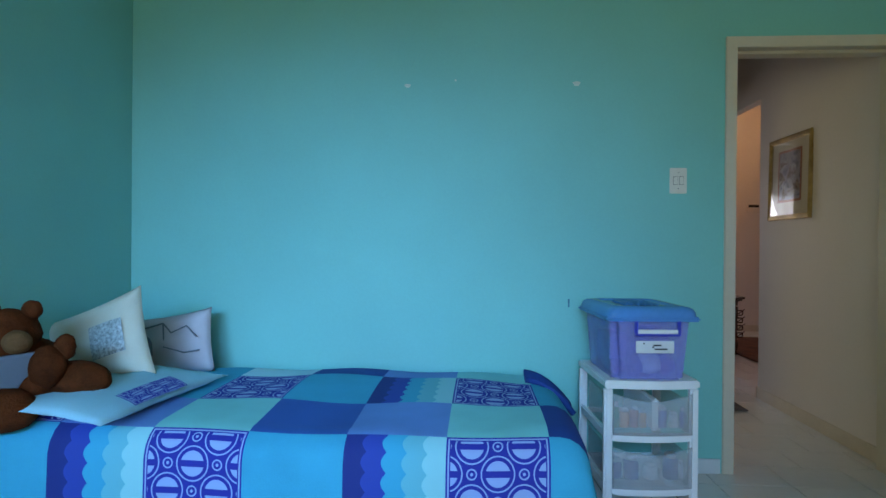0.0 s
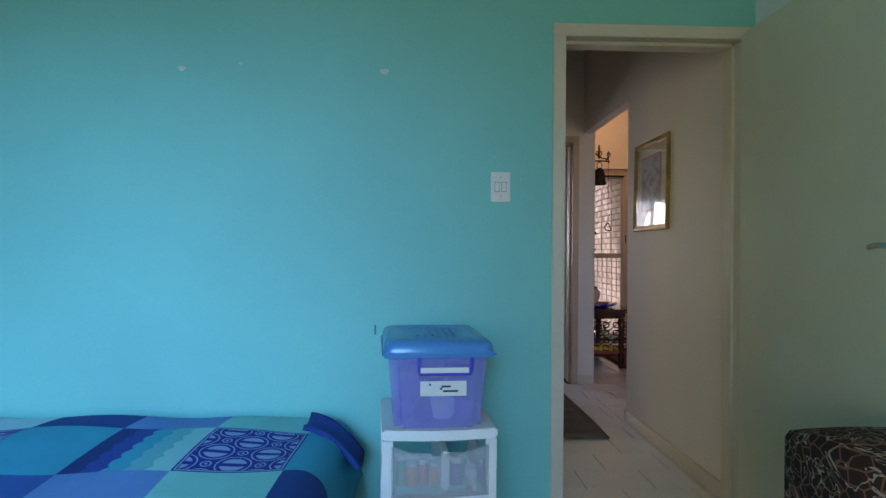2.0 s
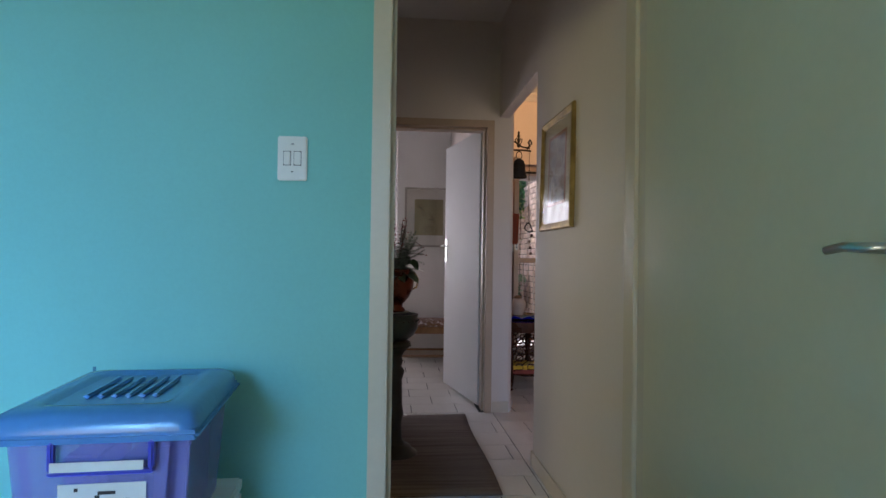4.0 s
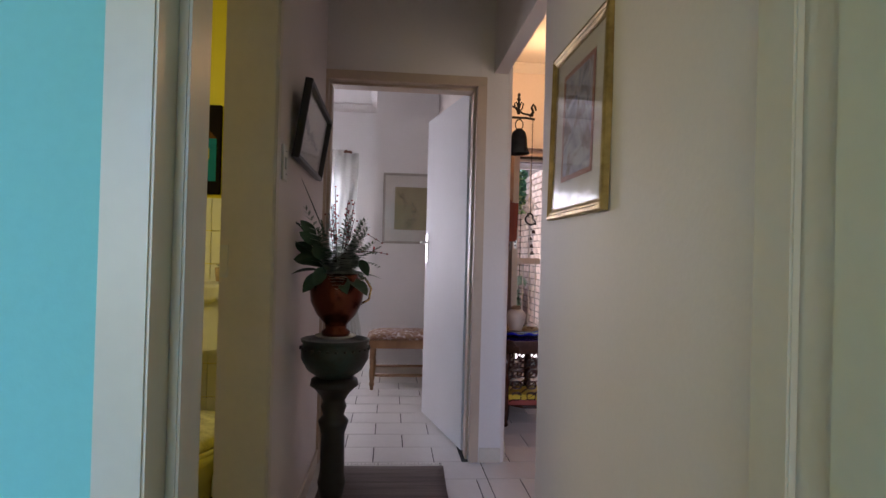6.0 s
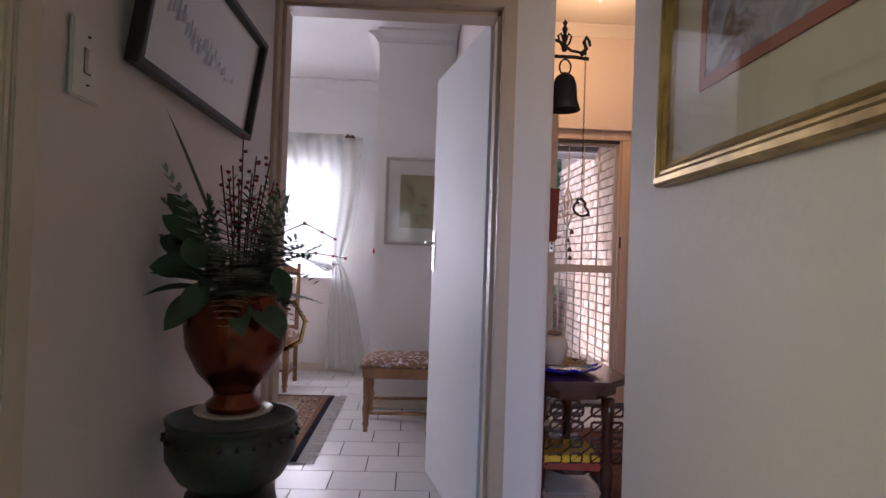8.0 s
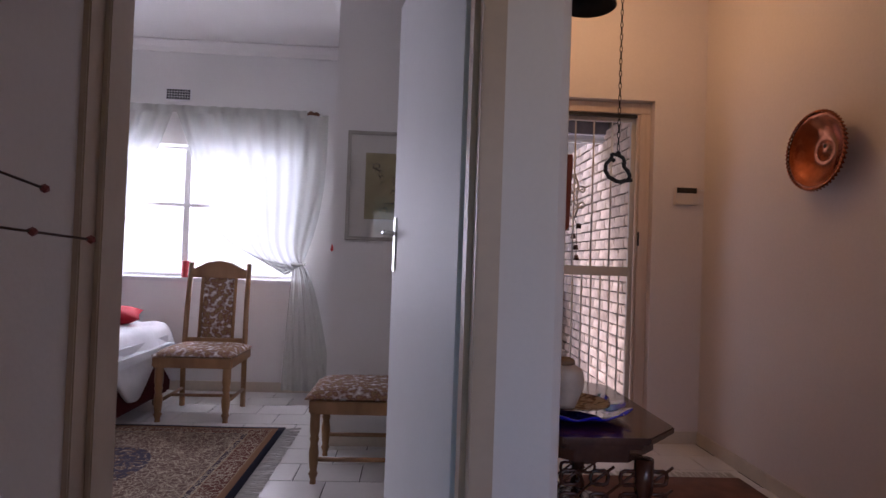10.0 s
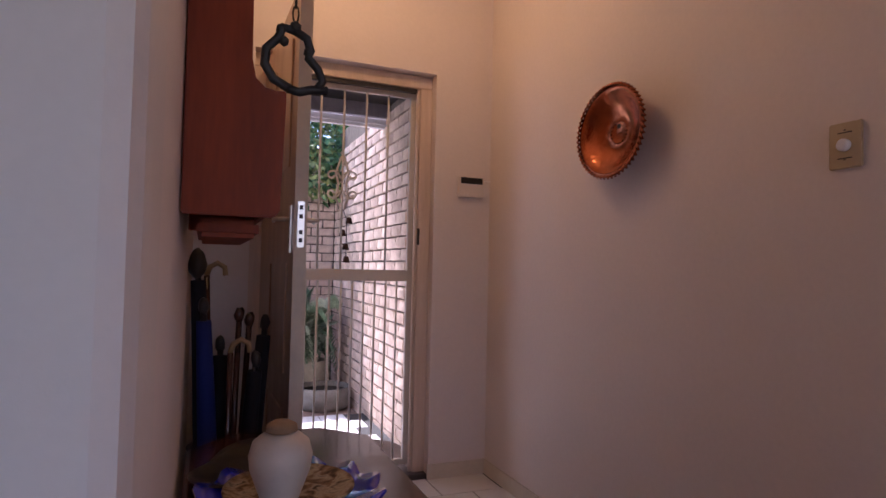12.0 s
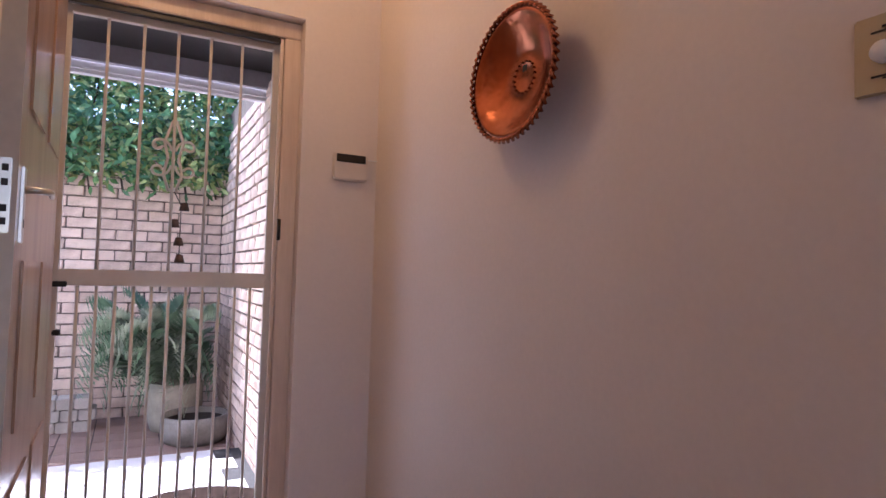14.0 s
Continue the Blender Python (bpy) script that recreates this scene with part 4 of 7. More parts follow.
part("body", lathe([(0, 0), (0.046, 0), (0.048, 0.012), (0.035, 0.022), (0.038, 0.035), (0.065, 0.062), (0.085, 0.1), (0.09, 0.135), (0.082, 0.165), (0.07, 0.178), (0.074, 0.186), (0.066, 0.184), (0.06, 0.172), (0, 0.17)], 36), URN, urn)
part("handle", tube([(0.06, 0.045, 0.165), (0.09, 0.05, 0.172), (0.112, 0.05, 0.14), (0.105, 0.05, 0.105), (0.075, 0.045, 0.09)], 0.004, 8), make("polished brass", (0.7, 0.5, 0.2), 0.25, 0.1, 8, 40, 0.02, metal=1), urn, "brass handle")
plant = thing("artificial_plant", "arrangement of dark leaves, fern sprigs and red berry twigs", "plant", (1.9, 4.5, 1.055))
plant.scale = (1.12, 1.12, 1.05)
GREEN = [make("leaf green %d" % k, c, 0.55, 0.25, 18, 70, 0.1, island=0.15) for k, c in enumerate(((0.03, 0.075, 0.035), (0.09, 0.15, 0.09), (0.3, 0.35, 0.28)))]
TWIG = make("brown twig", (0.06, 0.035, 0.025), 0.8, 0.2, 20, 60, 0.1)
BERRY = make("dark red berry", (0.22, 0.03, 0.025), 0.4, 0.3, 20, 60, 0.05)


def leaf_blade(bm, root, tip, width, up=Vector((0, 0, 1)), droop=0.0, n=5):
    """A pointed leaf with a folded midrib."""
    way = tip - root
    side = way.cross(up)
    side = side.normalized() if side.length > 1e-5 else Vector((1, 0, 0))
    lift = side.cross(way).normalized()
    prev = None
    for i in range(n + 1):
        k = i / n
        w = width * math.sin(math.pi * min(1, k * 0.93 + 0.07)) ** 0.8
        c = root + way * k - Vector((0, 0, 1)) * droop * k * k
        row = [bm.verts.new(c - side * w + lift * w * 0.3), bm.verts.new(c), bm.verts.new(c + side * w + lift * w * 0.3)]
        if prev:
            for a in (0, 1):
                bm.faces.new((prev[a], prev[a + 1], row[a + 1], row[a])).smooth = True
        prev = row


def frond(bm, root, tip, width, droop, pairs=14):
    """A fern frond: a curved stem with narrow leaflets to both sides."""
    way = tip - root
    side = way.cross(Vector((0, 0, 1)))
    side = side.normalized() if side.length > 1e-4 else Vector((1, 0, 0))
    for i in range(1, pairs + 1):
        k = i / (pairs + 1)
        c = root + way * k - Vector((0, 0, 1)) * droop * k * k
        w = width * (1 - k) ** 0.7 * min(1, k * 5)
        for sg in (-1, 1):
            leaf_blade(bm, c, c + side * sg * w + way * 0.08 - Vector((0, 0, 1)) * w * 0.25, w * 0.13 + 0.002, n=2)


rnd = random.Random(8)
for k in range(9):
    a = rnd.choice((rnd.gauss(math.pi, 0.5), rnd.gauss(-0.4, 0.6), rnd.uniform(0, 2 * math.pi), rnd.gauss(-1.7, 0.6)))
    e = rnd.uniform(-0.5, 1.1)
    d_ = Vector((math.cos(a) * math.cos(e), math.sin(a) * math.cos(e), math.sin(e)))
    bm = bmesh.new()
    leaf_blade(bm, d_ * 0.06, d_ * rnd.uniform(0.12, 0.17), rnd.uniform(0.022, 0.034), Vector((rnd.uniform(-1, 1), rnd.uniform(-1, 1), 1)), droop=0.025)
    part("leaf", bm, GREEN[k % 2], plant)
for k in range(60):
    a, r = rnd.uniform(0, 2 * math.pi), rnd.uniform(0.05, 0.17)
    bm = bmesh.new()
    root = Vector((0.03 * math.cos(a), 0.03 * math.sin(a), 0.0))
    frond(bm, root, Vector((r * math.cos(a), r * math.sin(a), rnd.uniform(0.02, 0.3))), 0.065, rnd.uniform(0.03, 0.14), 11)
    part("fern_sprig", bm, GREEN[1 + k % 2], plant)
bm = bmesh.new()
frond(bm, Vector((0.02, 0.02, 0.04)), Vector((0.03, 0.07, 0.24)), 0.04, 0.0, 14)
part("fern_sprig", bm, GREEN[0], plant)
for x, y, z, w, dx, dz in ((-0.06, -0.02, 0.1, 0.024, -0.07, 0.06), (-0.07, -0.03, 0.05, 0.026, -0.075, 0.01), (-0.06, -0.04, 0.0, 0.022, -0.05, -0.06), (-0.08, 0.0, 0.13, 0.02, -0.05, 0.075), (-0.05, -0.05, 0.05, 0.026, -0.02, 0.07), (-0.09, 0.02, 0.07, 0.024, -0.06, 0.05), (-0.04, -0.06, 0.02, 0.024, -0.03, -0.055), (0.08, -0.05, 0.05, 0.018, 0.03, -0.045)):
    bm = bmesh.new()
    leaf_blade(bm, Vector((x, y, z)), Vector((x + dx, y - 0.02, z + dz)), w, Vector((0.3, -1, 0.2)), droop=0.012, n=6)
    part("broad_leaf", bm, GREEN[0], plant, "broad dark leaf")
bm = bmesh.new()
leaf_blade(bm, Vector((-0.03, -0.02, 0.1)), Vector((-0.135, -0.03, 0.36)), 0.013)
part("blade_leaf", bm, GREEN[0], plant, "long narrow dark leaf")
for k in range(12):
    a = rnd.uniform(0, 2 * math.pi)
    r, h = rnd.uniform(0.02, 0.09), rnd.uniform(0.2, 0.34)
    pts = [(0.02 * math.cos(a), 0.02 * math.sin(a), 0.02), (r * 0.6 * math.cos(a), r * 0.6 * math.sin(a), h * 0.5), (r * math.cos(a), r * math.sin(a), h)]
    tw = part("berry_twig", tube(pts, 0.0014, 5), TWIG, plant, "thin brown twig")
    for i in range(7):
        q = Vector(pts[1]).lerp(Vector(pts[2]), i / 6) + Vector((rnd.uniform(-1, 1), rnd.uniform(-1, 1), rnd.uniform(-1, 1))) * 0.012
        bm = bmesh.new()
        bmesh.ops.create_icosphere(bm, subdivisions=1, radius=0.0042)
        b_ = part("berry", bm, BERRY, tw)
        b_.location = q
for pts in ([(0.03, 0.02, 0.1), (0.1, 0.1, 0.15), (0.15, 0.2, 0.12)], [(0.04, 0.02, 0.08), (0.12, 0.13, 0.085), (0.17, 0.24, 0.075)]):
    tw = part("berry_twig", tube(pts, 0.0013, 5), TWIG, plant)
    for q in (Vector(pts[0]).lerp(Vector(pts[1]), 0.5), pts[1], Vector(pts[1]).lerp(Vector(pts[2]), 0.55), pts[2]):
        bm = bmesh.new()
        bmesh.ops.create_icosphere(bm, subdivisions=1, radius=0.0045)
        part("berry", bm, BERRY, tw).location = q

# passage runner
RUN = make("grey-brown woven runner", (0.15, 0.12, 0.11), 0.95, 0.35, 4, 160, 0.5, second=(0.07, 0.05, 0.045), stretch=(0.4, 9, 1))
rug = thing("passage_runner", "grey-brown striped woven runner on the passage tiles", "rug")
part("weave", sheet(lambda u, v: Vector((1.8 + 0.61 * u + 0.008 * math.sin(7 * v), 3.88 + 1.42 * v, 0.012 + 0.003 * math.sin(9 * v + 3 * u))), 10, 24), RUN, rug)
solidify(rug.children[0], 0.008)
for k in range(60):
    x = 1.8 + 0.61 * (k + 0.5) / 60
    part("fringe", block(x, x + 0.006, 5.3, 5.34 + 0.012 * math.sin(k * 2.7), 0.008, 0.012), make("fringe cotton", (0.5, 0.48, 0.45), 0.9, 0.1, 20, 60, 0.1) if k == 0 else bpy.data.materials["fringe cotton"], rug)

# ---- bathroom ----
for row in range(9):
    for col in range(11):
        x1 = 1.588 - col * 0.152
        ob = part("tile", block(x1 - 0.1505, x1, 4.949, 4.959, 0.005 + row * 0.152, 0.154 + row * 0.152, 0.002), WTILE, None) if row == 0 and col == 0 else None
        if ob:
            TILE_ME, WALLB = ob.data, bpy.data.objects["wall_bathroom_north"]
            ob.parent = WALLB
        else:
            o2 = new("tile", TILE_ME)
            o2.parent = WALLB
            o2.location = (-col * 0.152, 0, row * 0.152)
box_pic = thing("applique_picture", "black-framed felt picture of coloured houses and two small figures", "picture", (1.02, 4.955, 1.385))
def flat(nm, outline, m, lvl, lab=""):
    part(nm, prism(outline, 0.003, "y", -0.02 - 0.0033 * lvl), m, box_pic, lab)
def felt(nm, c):
    return make("felt " + nm, c, 0.95, 0.12, 20, 150, 0.4, spec=0.1)
F = {k: felt(k, c) for k, c in dict(black=(0.012, 0.008, 0.008), green=(0.05, 0.2, 0.06), red=(0.35, 0.03, 0.03), brown=(0.13, 0.06, 0.02), yellow=(0.7, 0.55, 0.12), teal=(0.01, 0.2, 0.26), white=(0.75, 0.72, 0.6), skin=(0.4, 0.2, 0.08)).items()}
part("board", block(-0.27, 0.3, -0.02, -0.001, 0, 0.41, 0.004), F["black"], box_pic)
R4 = lambda x0, x1, z0, z1: [(x0, z0), (x1, z0), (x1, z1), (x0, z1)]
flat("house", R4(-0.21, -0.1, 0.06, 0.28), F["brown"], 1), flat("roof", [(-0.215, 0.28), (-0.155, 0.35), (-0.095, 0.28)], F["green"], 1), flat("roof_edge", [(-0.175, 0.28), (-0.155, 0.34), (-0.135, 0.28)], F["white"], 2)
flat("house", R4(-0.1, 0.07, 0.06, 0.26), F["yellow"], 1), flat("roof", R4(-0.095, 0.075, 0.26, 0.36), F["red"], 1), flat("house", R4(0.07, 0.28, 0.06, 0.255), F["teal"], 1)
flat("roof", [(0.07, 0.256), (0.115, 0.3), (0.15, 0.256)], F["brown"], 1), flat("roof", [(0.15, 0.256), (0.21, 0.335), (0.28, 0.256)], F["brown"], 1)
for x in (-0.06, 0.025):
    flat("arch_window", [(x - 0.028, 0.27)] + [(x + 0.028 * math.cos(a), 0.295 + 0.03 * math.sin(a)) for a in [math.pi * (1 - k / 8) for k in range(9)]] + [(x + 0.028, 0.27)], F["white"], 2)
    flat("arch_inside", [(x - 0.023, 0.272)] + [(x + 0.023 * math.cos(a), 0.295 + 0.025 * math.sin(a)) for a in [math.pi * (1 - k / 8) for k in range(9)]] + [(x + 0.023, 0.272)], F["red"], 3)
flat("door", R4(-0.16, -0.115, 0.1, 0.26), F["black"], 2), flat("sign", R4(-0.05, 0.02, 0.22, 0.25), F["white"], 2), flat("sign", R4(0.1, 0.25, 0.16, 0.21), F["yellow"], 2)
for k in range(4):
    flat("sign_line", R4(-0.044, 0.014, 0.2245 + k * 0.006, 0.2265 + k * 0.006), F["brown"], 3), flat("sign_line", R4(0.11, 0.24, 0.168 + k * 0.009, 0.171 + k * 0.009), F["brown"], 3)
flat("door", [(0.0, 0.06)] + [(0.03 + 0.03 * math.cos(a), 0.13 + 0.03 * math.sin(a)) for a in [math.pi * (1 - k / 8) for k in range(9)]] + [(0.06, 0.06)], F["brown"], 2), flat("window", R4(0.08, 0.115, 0.06, 0.12), F["yellow"], 2), flat("window_bar", R4(0.095, 0.1, 0.06, 0.12), F["brown"], 3)
for x, c in ((-0.07, "brown"), (0.2, "yellow")):
    flat("figure_body", [(x - 0.02, 0.03), (x + 0.02, 0.03), (x + 0.014, 0.1), (x - 0.014, 0.1)], F[c], 2), flat("figure_head", [(x + 0.022 * math.cos(a), 0.118 + 0.022 * math.sin(a)) for a in [2 * math.pi * k / 12 for k in range(12)]], F["skin" if c == "brown" else "yellow"], 3)

PORC = make("white porcelain", (0.74, 0.72, 0.6), 0.12, 0.03, 4, 40, 0.01)
FLUFF = make("fluffy cream cover", (0.72, 0.69, 0.5), 0.98, 0.25, 30, 180, 1.0, spec=0.1)
toilet = thing("toilet", "white toilet with a low-level cistern", "toilet", (1.32, 4.45, 0))
def loft(rings, seg=32):
    bm = bmesh.new()
    made = [[bm.verts.new((a * math.cos(2 * math.pi * k / seg), y + b * math.sin(2 * math.pi * k / seg), z)) for k in range(seg)] for a, b, y, z in rings]
    for r0, r1 in zip(made, made[1:]):
        for k in range(seg):
            bm.faces.new((r0[k], r0[(k + 1) % seg], r1[(k + 1) % seg], r1[k])).smooth = True
    bm.faces.new(made[0][::-1]), bm.faces.new(made[-1])
    return bm
part("bowl", loft([(0.11, 0.16, 0.1, 0.0), (0.1, 0.15, 0.1, 0.12), (0.12, 0.19, 0.03, 0.25), (0.17, 0.235, 0, 0.36), (0.185, 0.25, 0, 0.4)]), PORC, toilet)
part("seat", loft([(0.19, 0.255, 0, 0.402), (0.195, 0.26, 0, 0.41), (0.19, 0.255, 0, 0.422)]), PORC, toilet)
part("cistern", block(-0.24, 0.24, 0.32, 0.488, 0.68, 0.97, 0.02), PORC, toilet)
part("flush_pipe", tube([(0.12, 0.4, 0.68), (0.12, 0.4, 0.45), (0.1, 0.3, 0.36), (0.04, 0.24, 0.34)], 0.024, 12), PORC, toilet)
bm = loft([(0.185, 0.25, 0, 0.424), (0.2, 0.265, 0, 0.44), (0.185, 0.25, 0, 0.462), (0.12, 0.17, 0, 0.475), (0.03, 0.04, 0, 0.478)])
for v in bm.verts:
    v.co += Vector((1, 1, 1)) * 0.008 * noise.noise(v.co * 40)
single("toilet_lid_cover", bm, FLUFF, "fluffy cream cover on the toilet lid", "lid cover", (1.32, 4.45, 0))
cov = thing("cistern_cover", "cream cistern cover with a lace edge", "cover", (1.32, 4.45, 0.0))
part("cloth", sheet(lambda u, v: Vector((-0.26 + 0.52 * u, 0.3 + 0.18 * v, 0.985 + 0.008 * math.sin(9 * u) * math.sin(7 * v))), 14, 6), cloth("cream cotton cover", (0.66, 0.63, 0.52)), cov)
LACE = cloth("cream lace", (0.7, 0.67, 0.56))
part("lace_edge", sheet(lambda u, v: Vector((-0.262 + 0.524 * u, 0.297 - 0.006 * math.sin(30 * u) * v, 0.985 - v * (0.06 + 0.02 * abs(math.sin(u * 26))))), 60, 4), LACE, cov, "scalloped lace edge")
part("lace_edge", sheet(lambda u, v: Vector((-0.264 - 0.006 * math.sin(20 * u) * v, 0.3 + 0.18 * u, 0.985 - v * (0.06 + 0.02 * abs(math.sin(u * 10))))), 24, 4), LACE, cov)
for ob in cov.children:
    solidify(ob, 0.004)
cup = thing("small_pot", "small brown pot with a sprig on the cistern", "pot", (1.37, 4.84, 0.995))
part("pot", lathe([(0, 0), (0.028, 0), (0.034, 0.06), (0.03, 0.06), (0, 0.05)], 18), make("tan pottery", (0.4, 0.28, 0.14), 0.6, 0.1, 9, 50, 0.1), cup)
bm = bmesh.new()
for k in range(7):
    leaf_blade(bm, Vector((0, 0, 0.05)), Vector((0.03 * math.cos(k), 0.03 * math.sin(k), 0.075)), 0.008, n=3)
part("sprig", bm, GREEN[1], cup)
part("top", block(0.35, 1.09, 4.5, 4.947, 0.44, 0.465, 0.004), make("tan laminate", (0.5, 0.42, 0.24), 0.4, 0.08, 3, 40, 0.03), thing("low_cupboard", "low tan cupboard beside the toilet", "cupboard"))
lc = bpy.data.objects["low_cupboard"]
part("body", block(0.37, 1.07, 4.53, 4.945, 0.0, 0.439, 0.003), make("dark cupboard front", (0.05, 0.035, 0.02), 0.5, 0.1, 3, 40, 0.03), lc)
basket = thing("wicker_basket", "white wicker basket holding magazines", "basket", (0.9, 4.68, 0.466))
WICK = make("cream wicker", (0.62, 0.56, 0.36), 0.7, 0.2, 30, 90, 0.4)
def rim(x):
    return 0.2 - 0.06 * math.cos(x / 0.19 * math.pi / 2) ** 2
for k in range(22):
    x = -0.19 + 0.38 * k / 21
    for y in (-0.13, 0.13):
        part("upright", tube([(x * 0.93, y * 0.93, 0), (x, y, rim(x))], 0.005, 5), WICK, basket)
for y in (-1, 1):
    for r in range(9):
        z = 0.008 + r * 0.0155
        part("weft", tube([((-0.19 + 0.38 * i / 44) * (0.93 + 0.35 * z), y * (0.13 * (0.93 + 0.35 * z) + (0.004 if (i + r) % 2 else -0.004)), z) for i in range(45)], 0.0058, 5), WICK, basket)
    part("rim", tube([(-0.2 + 0.4 * i / 20, y * 0.132, rim(-0.19 + 0.38 * i / 20)) for i in range(21)], 0.009, 7), WICK, basket)
for x in (-1, 1):
    for r in range(12):
        z = 0.008 + r * 0.0155
        part("weft", tube([(x * 0.19 * (0.93 + 0.35 * z), (-0.125 + 0.25 * i / 20), z) for i in range(21)], 0.0062, 5), WICK, basket)
    part("rim", tube([(x * 0.2, -0.13, 0.2), (x * 0.205, 0, 0.205), (x * 0.2, 0.13, 0.2)], 0.009, 7), WICK, basket)
for k, (x, h, c) in enumerate(((-0.1, 0.21, (0.35, 0.3, 0.24)), (0.0, 0.205, (0.07, 0.05, 0.06)), (0.09, 0.21, (0.3, 0.08, 0.05)))):
    single("magazine", block(-0.06, 0.06, -0.004, 0.004, 0, h, 0.001), make("magazine cover %d" % k, c, 0.4, 0.3, 20, 50, 0.0), "magazine standing in the wicker basket", "magazine", (0.9 + x, 4.66 + 0.02 * k, 0.475), 0, "magazines in the basket")
single("strike_plate", block(XL - 0.149, XL - 0.125, 4.0125, 4.0175, 1.05, 1.15, 0.001), CHROME, "steel strike plate on the bathroom door frame", "strike plate")

# ---- guest bedroom ----
win = thing("window_1", "white steel window with a sill, looking out to bright daylight", "window")
tagged(win, kind="structure")
WF = make("white window enamel", (0.7, 0.7, 0.72), 0.35, 0.04, 5, 50, 0.03)
part("window_sill", block(WX0 - 0.05, WX1 + 0.05, 9.03, 9.2, WZ0 - 0.03, WZ0 + 0.004, 0.004), WF, win)
for x in (WX0 + 0.005, 0.53, WX1 - 0.035):
    part("mullion", block(x, x + (0.05 if x == 0.53 else 0.03), 9.15, 9.19, WZ0 + 0.005, WZ1 - 0.005, 0.003), WF, win)
for z in (WZ0 + 0.006, 1.5, WZ1 - 0.036):
    part("transom", block(WX0 + 0.035, WX1 - 0.035, 9.155, 9.185, z, z + 0.03, 0.003), WF, win)
WGLASS = clear_glass("window glass")
for x0, x1 in ((WX0 + 0.035, 0.53), (0.58, WX1 - 0.035)):
    for z0, z1 in ((WZ0 + 0.036, 1.5), (1.53, WZ1 - 0.036)):
        g = part("pane", block(x0, x1, 9.168, 9.171, z0, z1), WGLASS, win)
        g.visible_shadow = False
# emissive sheet stands in for blown-out daylight and helps light the guest room
glow = bpy.data.materials.new("daylight glow")
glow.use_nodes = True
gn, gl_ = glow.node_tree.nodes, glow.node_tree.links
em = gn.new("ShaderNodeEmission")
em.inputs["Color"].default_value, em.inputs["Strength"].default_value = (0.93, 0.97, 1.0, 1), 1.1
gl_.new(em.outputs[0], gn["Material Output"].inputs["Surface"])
structure("backdrop", block(-7, 1.9, 13.0, 13.1, -0.2, 6.5), glow, "glowing sheet in place of the over-bright daylight beyond the guest window")

SHEER = bpy.data.materials.new("sheer white curtain")
SHEER.use_nodes = True
sn, sl = SHEER.node_tree.nodes, SHEER.node_tree.links
dif, trl, trp = sn.new("ShaderNodeBsdfDiffuse"), sn.new("ShaderNodeBsdfTranslucent"), sn.new("ShaderNodeBsdfTransparent")
weave = sn.new("ShaderNodeTexNoise")
weave.inputs["Scale"].default_value = 160
for node, c in ((dif, (0.84, 0.83, 0.76, 1)), (trl, (0.28, 0.305, 0.32, 1))):
    node.inputs["Color"].default_value = c
m1, m2 = sn.new("ShaderNodeMixShader"), sn.new("ShaderNodeMixShader")
m1.inputs[0].default_value = 0.42
wm = op(sn, sl, "MULTIPLY_ADD", weave.outputs["Fac"], 0.12, 0.1)
sl.new(dif.outputs[0], m1.inputs[1]), sl.new(trl.outputs[0], m1.inputs[2])
sl.new(wm, m2.inputs[0])
sl.new(m1.outputs[0], m2.inputs[1]), sl.new(trp.outputs[0], m2.inputs[2])
sl.new(m2.outputs[0], sn["Material Output"].inputs["Surface"])
rod = thing("curtain_rod", "wooden curtain rod with turned finials", "curtain rod")
part("pole", tube([(-1.0, 9.01, 2.285), (1.53, 9.01, 2.285)], 0.013, 12), make("pale painted rod", (0.5, 0.42, 0.36), 0.5, 0.1, 6, 50, 0.05), rod)
f_ = part("finial", lathe([(0.012, 0), (0.014, 0.02), (0.028, 0.035), (0.03, 0.05), (0.016, 0.068), (0.024, 0.085), (0.02, 0.1), (0.006, 0.115), (0, 0.118)], 18), make("brown finial wood", (0.16, 0.06, 0.025), 0.35, 0.2, 6, 40, 0.05), rod, "turned brown wooden finial")
f_.matrix_local = pose(1.525, 9.01, 2.285, 0, 90)
for x in (-0.8, 1.46):
    part("bracket", block(x, x + 0.02, 9.02, 9.085, 2.27, 2.3, 0.004), CHROME, rod)


def drawn(u, v):
    """A sheer: full width at the rod, swept to a tie at the window's edge, falling to the floor."""
    z = 2.27 - 2.23 * v
    tie = 0.545
    if v < tie:
        k = v / tie
        left = 0.5 + 0.45 * k + 0.53 * k ** 14
        r = 1.72 - 0.17 * k ** 3
        z -= 0.13 * math.sin(math.pi * min(1.0, u * 1.25)) * k ** 7
    else:
        k = (v - tie) / (1 - tie)
        left, r = 1.48 - 0.06 * k ** 0.7, 1.55 + 0.28 * k ** 0.6
    gather = (0.3 + 0.6 * (tie - v) / 0.5) if v < tie else 0.16
    fold = 0.02 * gather * math.sin(u * 62 + 3 * math.sin(2.6 * v)) + 0.008 * math.sin(u * 23 + 5 * v)
    return Vector((left + (r - left) * u, 8.975 + fold, z))


def drawn_left(u, v):
    p_ = drawn(u, min(v, 0.99))
    return Vector((0.98 - p_.x, p_.y + 0.008, p_.z))


